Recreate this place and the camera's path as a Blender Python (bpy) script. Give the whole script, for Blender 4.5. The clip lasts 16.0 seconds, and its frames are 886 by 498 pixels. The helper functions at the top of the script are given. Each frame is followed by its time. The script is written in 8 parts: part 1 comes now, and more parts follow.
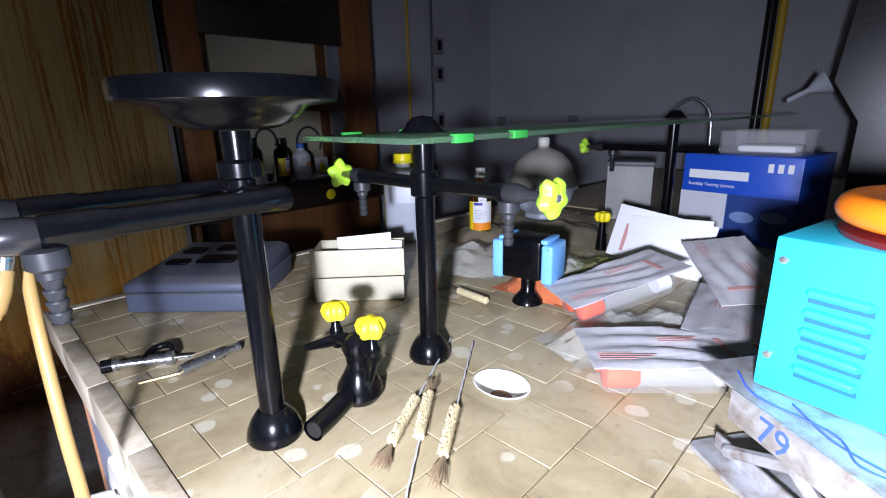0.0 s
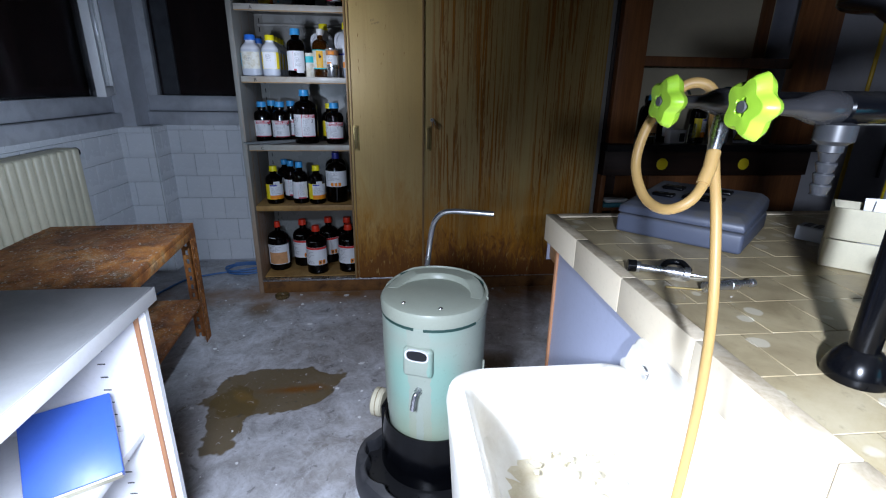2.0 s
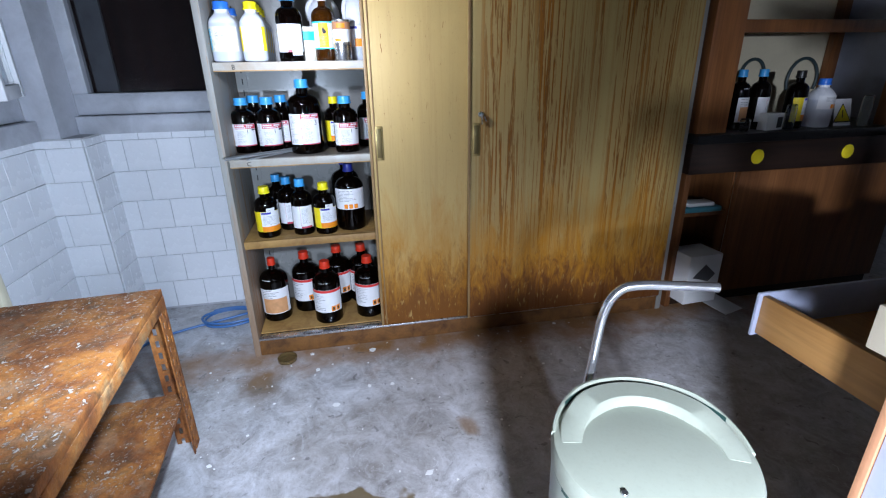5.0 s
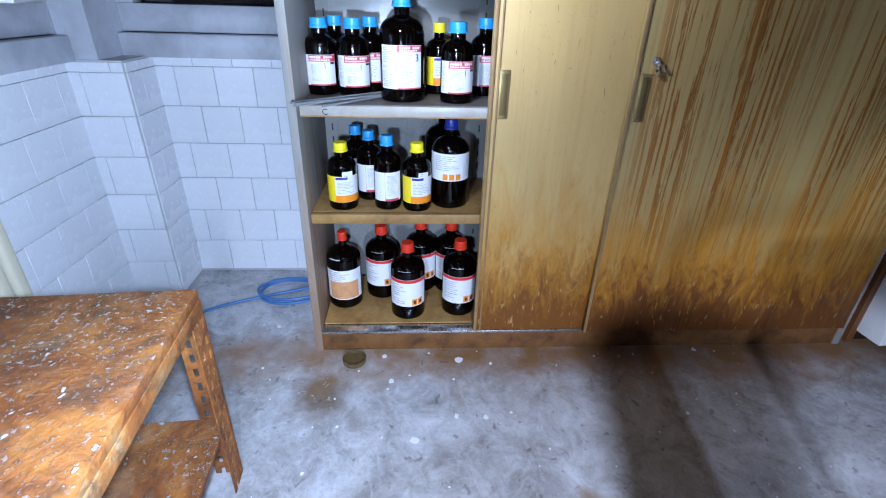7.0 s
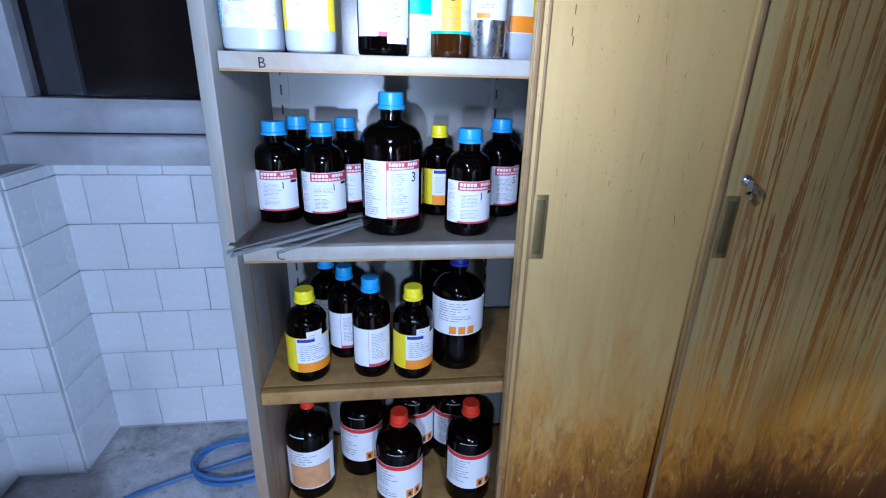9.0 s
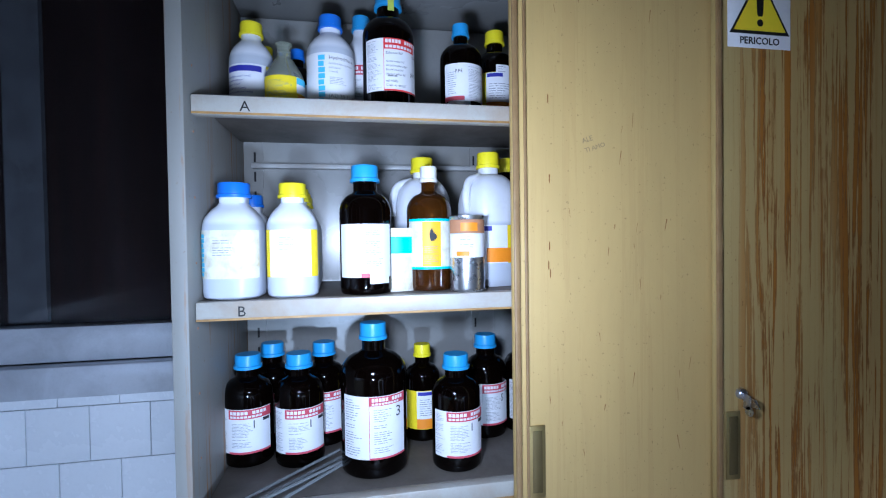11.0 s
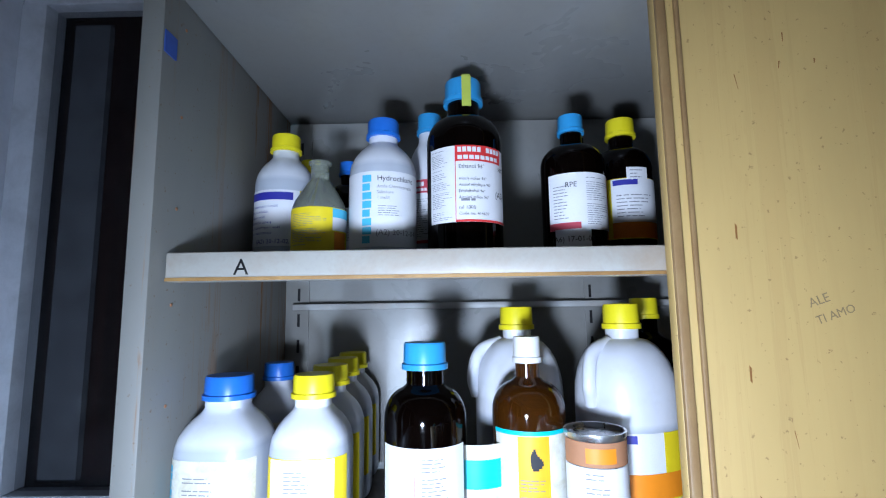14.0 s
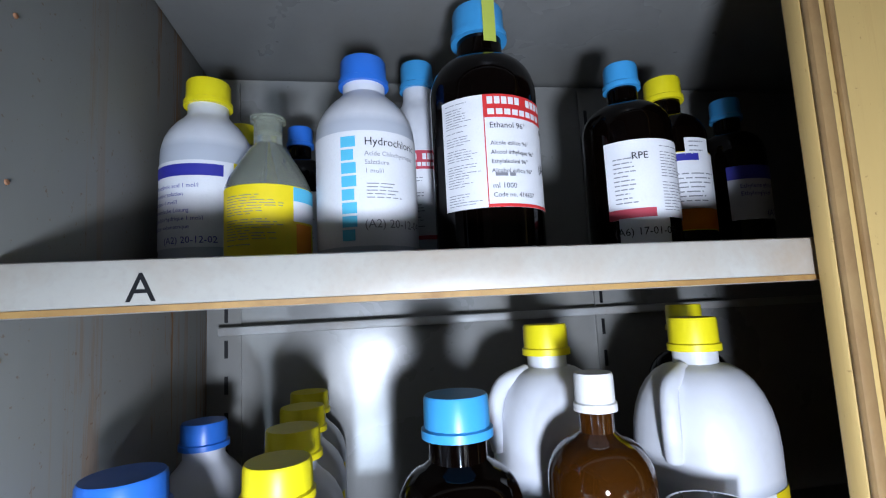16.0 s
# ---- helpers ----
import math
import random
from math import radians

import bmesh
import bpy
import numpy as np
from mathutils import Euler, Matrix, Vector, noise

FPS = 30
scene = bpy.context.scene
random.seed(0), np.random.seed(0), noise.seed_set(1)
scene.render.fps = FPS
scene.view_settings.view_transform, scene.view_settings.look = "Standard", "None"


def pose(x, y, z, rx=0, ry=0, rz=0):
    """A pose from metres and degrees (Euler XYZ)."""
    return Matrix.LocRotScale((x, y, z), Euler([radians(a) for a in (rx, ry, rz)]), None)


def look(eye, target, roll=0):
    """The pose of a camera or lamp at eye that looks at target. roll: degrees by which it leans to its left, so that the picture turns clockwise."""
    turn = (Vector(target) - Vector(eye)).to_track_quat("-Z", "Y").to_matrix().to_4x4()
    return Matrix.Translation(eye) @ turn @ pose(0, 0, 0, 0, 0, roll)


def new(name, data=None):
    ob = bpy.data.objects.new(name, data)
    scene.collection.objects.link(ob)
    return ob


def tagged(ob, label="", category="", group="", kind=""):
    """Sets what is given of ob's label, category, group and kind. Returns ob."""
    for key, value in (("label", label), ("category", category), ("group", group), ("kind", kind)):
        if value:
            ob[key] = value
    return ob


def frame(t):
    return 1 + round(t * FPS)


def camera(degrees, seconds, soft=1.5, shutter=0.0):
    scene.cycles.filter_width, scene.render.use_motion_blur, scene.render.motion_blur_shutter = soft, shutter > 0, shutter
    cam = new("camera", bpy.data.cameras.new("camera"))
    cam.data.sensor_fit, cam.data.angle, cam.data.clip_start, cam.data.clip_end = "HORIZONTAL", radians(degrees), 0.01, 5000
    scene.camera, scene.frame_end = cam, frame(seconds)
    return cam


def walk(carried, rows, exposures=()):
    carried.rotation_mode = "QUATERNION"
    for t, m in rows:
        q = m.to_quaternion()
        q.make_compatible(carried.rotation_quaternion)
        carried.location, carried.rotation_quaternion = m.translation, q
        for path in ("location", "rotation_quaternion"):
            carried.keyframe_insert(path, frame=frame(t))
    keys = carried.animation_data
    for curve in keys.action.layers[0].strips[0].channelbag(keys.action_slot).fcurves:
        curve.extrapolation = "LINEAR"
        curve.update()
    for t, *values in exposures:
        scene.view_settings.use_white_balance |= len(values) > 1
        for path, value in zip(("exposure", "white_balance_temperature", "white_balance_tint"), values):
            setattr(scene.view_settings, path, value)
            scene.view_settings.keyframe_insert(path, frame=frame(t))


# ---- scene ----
cam = camera(85.8, 16.0, 1.15)
PATH = [
    (0, (0.062, 0.159, 1.328), (-1.286, 1.534, 0.788), -1.3),
    (0.5, (0.051, 0.116, 1.316), (-1.339, 1.434, 0.739), -1.5),
    (1, (0.031, 0.01, 1.291), (-1.609, 0.954, 0.643), -0.5),
    (1.5, (0.023, -0.089, 1.263), (-1.761, 0.458, 0.543), -0.5),
    (2, (-0.032, -0.193, 1.259), (-1.911, 0.007, 0.604), 0.9),
    (2.5, (-0.21, -0.282, 1.215), (-2.022, 0.022, 0.426), 0.9),
    (3, (-0.394, -0.342, 1.178), (-2.105, -0.004, 0.199), 1.6),
    (3.5, (-0.455, -0.343, 1.127), (-2.024, 0.146, -0.014), 1.0),
    (4, (-0.534, -0.408, 1.125), (-1.979, 0.222, -0.106), 1.8),
    (4.5, (-0.656, -0.466, 1.215), (-2.367, 0.093, 0.342), -2.3),
    (5, (-0.822, -0.536, 1.261), (-2.653, -0.179, 0.54), -1.0),
    (7.5, (-1.567, -0.679, 1.199), (-3.324, -0.582, 0.247), 1.3),
    (8, (-1.727, -0.691, 1.207), (-3.504, -0.636, 0.292), 0.0),
    (8.5, (-1.827, -0.699, 1.22), (-3.638, -0.579, 0.38), 0.9),
    (9, (-1.938, -0.723, 1.258), (-3.797, -0.48, 0.561), 1.6),
    (9.5, (-1.995, -0.749, 1.305), (-3.902, -0.47, 0.772), 0.6),
    (10, (-2.001, -0.746, 1.346), (-3.947, -0.439, 1.0), -0.1),
    (12.5, (-2.027, -0.716, 1.495), (-3.983, -0.337, 1.678), -1.6),
    (13, (-2.166, -0.684, 1.553), (-4.155, -0.503, 1.672), -0.8),
    (13.5, (-2.274, -0.678, 1.548), (-4.264, -0.737, 1.732), 0.1),
    (14, (-2.346, -0.684, 1.571), (-4.33, -0.712, 1.821), -0.8),
    (14.5, (-2.429, -0.724, 1.612), (-4.403, -0.637, 1.922), -0.9),
    (15, (-2.498, -0.767, 1.628), (-4.451, -0.590, 2.017), -2.8),
    (15.5, (-2.530, -0.774, 1.632), (-4.472, -0.513, 2.027), -4.6),
    (16, (-2.563, -0.784, 1.603), (-4.524, -0.465, 1.827), -2.9),
]
EXPOSURES = [(0.0, -0.9, 6400, 16), (1.0, -1.2, 6350, 14), (2.0, -1.25, 6200, 9), (3.5, -1.35, 6200, 8), (4.2, -1.35, 6150, 8), (4.6, -0.65, 6000, 9), (5.2, 0.6, 6300, 9),
             (7.5, 0.6, 5400, 11), (9.0, 0.15, 5250, 12), (10.0, 0.0, 5250, 11), (12.5, 0.42, 5700, 6), (14.0, 0.25, 5750, 6), (14.6, 0.55, 6050, 8), (15.5, 0.6, 6200, 8), (16.0, 0.3, 6300, 8)]
walk(cam, [(t, look(eye, target, roll)) for t, eye, target, roll in PATH], EXPOSURES)

# ---- light: an unlit room with closed shutters, lit by a hand torch from the places where it was held ----
world = bpy.data.worlds.new("night")
scene.world = world
world.use_nodes = True
world.node_tree.nodes["Background"].inputs[0].default_value = (0.5, 0.6, 1.0, 1)
world.node_tree.nodes["Background"].inputs[1].default_value = 0.004


def torch(name, eye, target, watts, cone, blend, radius=0.025, colour=(0.76, 0.83, 1.0)):
    data = bpy.data.lights.new(name, "SPOT")
    data.energy, data.color = watts, colour
    data.spot_size, data.spot_blend, data.shadow_soft_size = radians(cone), blend, radius
    ob = new(name, data)
    ob.matrix_world = look(eye, target)
    return ob


torch("torch_at_bench", (0.16, -0.10, 1.32), (-0.31, 0.76, 0.86), 355, 112, 1.0)
torch("torch_in_aisle", (-0.25, -0.42, 1.12), (-0.92, -0.20, 0.0), 330, 120, 1.0, 0.08)
torch("torch_at_low_shelves", (-1.66, -0.80, 1.04), (-2.62, -1.50, 0.72), 70, 140, 1.0, colour=(0.66, 0.79, 1.0))
torch("torch_at_high_shelves", (-2.30, -0.77, 1.39), (-3.0, -0.48, 1.43), 32, 128, 1.0, 0.04)

# ---- materials ----
MATS = {}


def nodes_of(name):
    m = bpy.data.materials.new(name)
    m.use_nodes = True
    nt = m.node_tree
    return m, nt, nt.nodes["Principled BSDF"]


def node(nt, kind, **props):
    n = nt.nodes.new(kind)
    for k, v in props.items():
        n.inputs[k.replace("_", " ")].default_value = v
    return n


def coords(nt, scale=(1, 1, 1), turn=(0, 0, 0)):
    c = nt.nodes.new("ShaderNodeTexCoord")
    mp = nt.nodes.new("ShaderNodeMapping")
    mp.inputs["Scale"].default_value = scale
    mp.inputs["Rotation"].default_value = turn
    nt.links.new(c.outputs["Object"], mp.inputs["Vector"])
    return mp.outputs["Vector"]


def noise_tex(nt, vec, scale, detail=4.0, rough=0.6, distortion=0.0):
    n = node(nt, "ShaderNodeTexNoise", Scale=scale, Detail=detail, Roughness=rough, Distortion=distortion)
    nt.links.new(vec, n.inputs["Vector"])
    return n.outputs["Fac"]


def ramp(nt, fac, stops):
    r = nt.nodes.new("ShaderNodeValToRGB")
    el = r.color_ramp.elements
    while len(el) < len(stops):
        el.new(0.5)
    for e, (p, c) in zip(el, stops):
        e.position = p
        e.color = (*c, 1) if len(c) == 3 else c
    nt.links.new(fac, r.inputs["Fac"])
    return r.outputs["Color"]


def mask(nt, fac, lo, hi):
    return ramp(nt, fac, [(lo, (0, 0, 0)), (hi, (1, 1, 1))])


def mix(nt, fac, a, b, kind="MIX"):
    m = nt.nodes.new("ShaderNodeMix")
    m.data_type, m.blend_type = "RGBA", kind
    for sock, v in ((m.inputs[0], fac), (m.inputs[6], a), (m.inputs[7], b)):
        if isinstance(v, bpy.types.NodeSocket):
            nt.links.new(v, sock)
        elif isinstance(v, (int, float)):
            sock.default_value = v
        else:
            sock.default_value = (*v, 1)
    return m.outputs[2]


def calc(nt, op, a, b=0.0):
    m = nt.nodes.new("ShaderNodeMath")
    m.operation = op
    for sock, v in zip(m.inputs, (a, b)):
        if isinstance(v, (int, float)):
            sock.default_value = v
        else:
            nt.links.new(v, sock)
    return m.outputs[0]


def bump(nt, bsdf, height, strength, distance=0.002):
    b = nt.nodes.new("ShaderNodeBump")
    b.inputs["Strength"].default_value, b.inputs["Distance"].default_value = strength, distance
    nt.links.new(height, b.inputs["Height"])
    nt.links.new(b.outputs["Normal"], bsdf.inputs["Normal"])


def paint(name, colour, rough=0.5, metal=0.0, dirt=0.25, dirt_colour=None, scale=6.0, grain=0.15, spread=0.0):
    """A surface with large stains and fine grain."""
    if name in MATS:
        return MATS[name]
    m, nt, b = nodes_of(name)
    v = coords(nt)
    big = noise_tex(nt, v, scale, 5, 0.65, 0.4)
    fine = noise_tex(nt, v, scale * 22, 3, 0.6)
    dark = dirt_colour or tuple(c * 0.45 for c in colour)
    c = mix(nt, calc(nt, "MULTIPLY", mask(nt, big, 0.42, 0.75), dirt), colour, dark)
    c = mix(nt, calc(nt, "MULTIPLY", mask(nt, fine, 0.5, 0.75), grain), c, tuple(q * 0.6 for q in colour))
    if spread:
        info = nt.nodes.new("ShaderNodeObjectInfo")
        c = mix(nt, calc(nt, "MULTIPLY", info.outputs["Random"], spread), c, tuple(q * 0.5 for q in colour))
    nt.links.new(c, b.inputs["Base Color"])
    rr = calc(nt, "ADD", calc(nt, "MULTIPLY", big, 0.3), rough - 0.15)
    nt.links.new(rr, b.inputs["Roughness"])
    b.inputs["Metallic"].default_value = metal
    bump(nt, b, fine, 0.12, 0.001)
    MATS[name] = m
    return m


def plain(name, colour, rough=0.4, metal=0.0, transmission=0.0, ior=1.45, alpha=1.0, subsurface=0.0):
    if name in MATS:
        return MATS[name]
    m, nt, b = nodes_of(name)
    v = coords(nt)
    f = noise_tex(nt, v, 60, 3)
    c = mix(nt, calc(nt, "MULTIPLY", mask(nt, f, 0.5, 0.8), 0.18), colour, tuple(q * 0.6 for q in colour))
    nt.links.new(c, b.inputs["Base Color"])
    nt.links.new(calc(nt, "ADD", calc(nt, "MULTIPLY", f, 0.16), rough - 0.08), b.inputs["Roughness"])
    b.inputs["Metallic"].default_value = metal
    b.inputs["Transmission Weight"].default_value = transmission
    b.inputs["IOR"].default_value = ior
    b.inputs["Alpha"].default_value = alpha
    b.inputs["Subsurface Weight"].default_value = subsurface
    b.inputs["Subsurface Radius"].default_value = (0.01, 0.01, 0.01)
    MATS[name] = m
    return m


def streaked(name, colour, rust, amount, bottom, clean_until=-9.0, full_from=-8.0, sparse=0.0):
    """Painted sheet metal with rust running down it in thin drips, heavier towards one side and at the foot."""
    m, nt, b = nodes_of(name)
    v = coords(nt)
    sep = nt.nodes.new("ShaderNodeSeparateXYZ")
    nt.links.new(v, sep.inputs[0])
    wob = coords(nt, (1, 1, 0.35))
    fine = noise_tex(nt, coords(nt, (62, 62, 1.25)), 1.0, 6, 0.62, 0.5)
    mottle = noise_tex(nt, coords(nt, (90, 90, 22)), 1.0, 4, 0.65, 0.5)
    fine = calc(nt, "ADD", fine, calc(nt, "MULTIPLY", calc(nt, "SUBTRACT", mottle, 0.5), 0.16))
    wide = noise_tex(nt, coords(nt, (9, 9, 0.3)), 1.0, 3, 0.5, 0.4)
    side = nt.nodes.new("ShaderNodeMapRange")
    nt.links.new(sep.outputs["Y"], side.inputs["Value"])
    side.inputs["From Min"].default_value, side.inputs["From Max"].default_value = clean_until, full_from
    thin = noise_tex(nt, coords(nt, (110, 110, 1.1)), 1.0, 4, 0.6, 0.4)
    drips = calc(nt, "MULTIPLY", mask(nt, fine, 0.495 + sparse, 0.565 + sparse), mask(nt, wide, 0.34 + sparse, 0.60 + sparse))
    drips = calc(nt, "MAXIMUM", drips, calc(nt, "MULTIPLY", calc(nt, "MULTIPLY", mask(nt, thin, 0.54, 0.62), mask(nt, wide, 0.26, 0.46)), 0.22 if not sparse else 0.0))
    drips = calc(nt, "MULTIPLY", calc(nt, "MULTIPLY", drips, side.outputs[0]), amount)
    cloud = noise_tex(nt, wob, 5.0, 5, 0.65, 0.6)
    base = mix(nt, calc(nt, "MULTIPLY", mask(nt, cloud, 0.4, 0.75), 0.4), colour, tuple(q * 0.72 for q in colour))
    base = mix(nt, calc(nt, "MULTIPLY", calc(nt, "MULTIPLY", mask(nt, wide, 0.35, 0.7), side.outputs[0]), (0.45 * min(1, amount) if not sparse else 0.1)), base, tuple(0.35 * p + 0.65 * q for p, q in zip(colour, rust)))
    c = mix(nt, drips, base, tuple(q * 0.95 for q in rust))
    rim = ramp(nt, fine, [(0.51 + sparse, (0, 0, 0)), (0.54 + sparse, (1, 1, 1)), (0.585 + sparse, (0, 0, 0))])
    c = mix(nt, calc(nt, "MULTIPLY", calc(nt, "MULTIPLY", rim, drips), 0.85), c, tuple(q * 0.28 for q in rust))
    foot = nt.nodes.new("ShaderNodeMapRange")
    nt.links.new(sep.outputs["Z"], foot.inputs["Value"])
    foot.inputs["From Min"].default_value, foot.inputs["From Max"].default_value = 0.92, 0.12
    runs = noise_tex(nt, coords(nt, (14, 14, 3.0)), 1.0, 5, 0.7, 1.2)
    patch = mask(nt, calc(nt, "ADD", calc(nt, "MULTIPLY", foot.outputs[0], 0.50), calc(nt, "MULTIPLY", runs, 0.62)), 0.42, 0.72)
    c = mix(nt, calc(nt, "MULTIPLY", patch, bottom * 0.9), c, (0.41, 0.175, 0.008))
    crust = noise_tex(nt, coords(nt, (26, 26, 8.0)), 1.0, 6, 0.75, 1.0)
    low = nt.nodes.new("ShaderNodeMapRange")
    nt.links.new(sep.outputs["Z"], low.inputs["Value"])
    low.inputs["From Min"].default_value, low.inputs["From Max"].default_value = 0.60, 0.10
    deep = mask(nt, calc(nt, "ADD", calc(nt, "MULTIPLY", low.outputs[0], 0.40), calc(nt, "MULTIPLY", crust, 0.66)), 0.47, 0.67)
    c = mix(nt, calc(nt, "MULTIPLY", deep, bottom * 0.85), c, (0.135, 0.042, 0.004))
    chips = calc(nt, "MULTIPLY", mask(nt, noise_tex(nt, coords(nt, (60, 60, 18)), 1.0, 3, 0.6), 0.62, 0.68), low.outputs[0])
    c = mix(nt, calc(nt, "MULTIPLY", chips, bottom * 0.6), c, colour)
    speck = noise_tex(nt, v, 160, 2)
    c = mix(nt, calc(nt, "MULTIPLY", mask(nt, speck, 0.68, 0.74), 0.5), c, tuple(q * 0.4 for q in rust))
    nt.links.new(c, b.inputs["Base Color"])
    nt.links.new(calc(nt, "ADD", calc(nt, "MULTIPLY", drips, 0.25), 0.55), b.inputs["Roughness"])
    bump(nt, b, calc(nt, "ADD", drips, calc(nt, "MULTIPLY", speck, 0.3)), 0.2, 0.001)
    return m


def wood(name, light, dark, rough=0.45, axis="Z", scale=1.0):
    m, nt, b = nodes_of(name)
    s = {"X": (1.2, 22, 22), "Y": (22, 1.2, 22), "Z": (22, 22, 1.2)}[axis]
    g = noise_tex(nt, coords(nt, tuple(q * scale for q in s)), 1.0, 6, 0.65, 0.8)
    g2 = noise_tex(nt, coords(nt, tuple(q * scale * 5 for q in s)), 1.0, 4, 0.6)
    c = ramp(nt, g, [(0.3, dark), (0.7, light)])
    c = mix(nt, calc(nt, "MULTIPLY", mask(nt, g2, 0.45, 0.7), 0.35), c, tuple(q * 0.6 for q in dark))
    nt.links.new(c, b.inputs["Base Color"])
    b.inputs["Roughness"].default_value = rough
    bump(nt, b, g2, 0.15, 0.001)
    return m


def floor_material():
    m, nt, b = nodes_of("worn concrete floor")
    v = coords(nt)
    big = noise_tex(nt, v, 1.6, 6, 0.65, 0.6)
    mid = noise_tex(nt, v, 7.0, 6, 0.7, 0.8)
    fine = noise_tex(nt, v, 70, 4, 0.7)
    c = ramp(nt, mid, [(0.28, (0.20, 0.19, 0.185)), (0.5, (0.43, 0.425, 0.44)), (0.70, (0.64, 0.645, 0.68))])
    c = mix(nt, calc(nt, "MULTIPLY", mask(nt, big, 0.45, 0.7), 0.55), c, (0.23, 0.19, 0.14))
    film = noise_tex(nt, v, 17, 6, 0.75, 1.5)
    c = mix(nt, calc(nt, "MULTIPLY", mask(nt, film, 0.48, 0.66), 0.45), c, (0.62, 0.63, 0.67))
    c = mix(nt, calc(nt, "MULTIPLY", mask(nt, fine, 0.52, 0.7), 0.3), c, (0.15, 0.135, 0.12))
    sep = nt.nodes.new("ShaderNodeSeparateXYZ")
    nt.links.new(v, sep.inputs[0])

    edge = noise_tex(nt, v, 6.5, 3, 0.55, 0.2)

    def spot(cx, cy, rx, ry, turn, ragged):
        dx = calc(nt, "SUBTRACT", sep.outputs["X"], cx)
        dy = calc(nt, "SUBTRACT", sep.outputs["Y"], cy)
        u = calc(nt, "ADD", calc(nt, "MULTIPLY", dx, math.cos(turn) / rx), calc(nt, "MULTIPLY", dy, math.sin(turn) / rx))
        w = calc(nt, "ADD", calc(nt, "MULTIPLY", dx, -math.sin(turn) / ry), calc(nt, "MULTIPLY", dy, math.cos(turn) / ry))
        d = calc(nt, "SQRT", calc(nt, "ADD", calc(nt, "MULTIPLY", u, u), calc(nt, "MULTIPLY", w, w)))
        return calc(nt, "ADD", d, calc(nt, "MULTIPLY", calc(nt, "SUBTRACT", edge, 0.5), ragged))
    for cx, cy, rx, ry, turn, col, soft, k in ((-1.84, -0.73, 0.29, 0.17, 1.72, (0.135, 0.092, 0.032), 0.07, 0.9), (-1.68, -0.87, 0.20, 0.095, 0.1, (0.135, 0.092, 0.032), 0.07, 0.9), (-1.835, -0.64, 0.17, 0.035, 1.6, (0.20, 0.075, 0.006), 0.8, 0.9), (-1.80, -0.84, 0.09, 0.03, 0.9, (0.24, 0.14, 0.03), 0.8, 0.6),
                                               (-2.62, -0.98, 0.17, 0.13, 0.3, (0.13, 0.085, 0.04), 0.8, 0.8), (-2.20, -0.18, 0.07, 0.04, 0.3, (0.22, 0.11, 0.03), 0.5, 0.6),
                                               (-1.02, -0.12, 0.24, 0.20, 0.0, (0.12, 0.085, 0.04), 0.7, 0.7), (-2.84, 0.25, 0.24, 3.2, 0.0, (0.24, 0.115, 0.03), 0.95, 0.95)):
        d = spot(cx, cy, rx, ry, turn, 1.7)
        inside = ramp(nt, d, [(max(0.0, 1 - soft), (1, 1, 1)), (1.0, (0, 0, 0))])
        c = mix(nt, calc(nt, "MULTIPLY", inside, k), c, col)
    flakes = noise_tex(nt, v, 38, 3, 0.75, 1.0)
    where = mask(nt, noise_tex(nt, v, 2.3, 3), 0.35, 0.65)
    fl = calc(nt, "MULTIPLY", mask(nt, flakes, 0.645, 0.69), where)
    c = mix(nt, calc(nt, "MULTIPLY", fl, 0.8), c, (0.66, 0.66, 0.68))
    dots = noise_tex(nt, v, 26, 2, 0.5, 0.6)
    c = mix(nt, calc(nt, "MULTIPLY", mask(nt, dots, 0.66, 0.72), 0.5), c, (0.07, 0.065, 0.06))
    nt.links.new(c, b.inputs["Base Color"])
    nt.links.new(calc(nt, "ADD", calc(nt, "MULTIPLY", mid, 0.5), 0.25), b.inputs["Roughness"])
    bump(nt, b, calc(nt, "ADD", fine, fl), 0.25, 0.002)
    return m


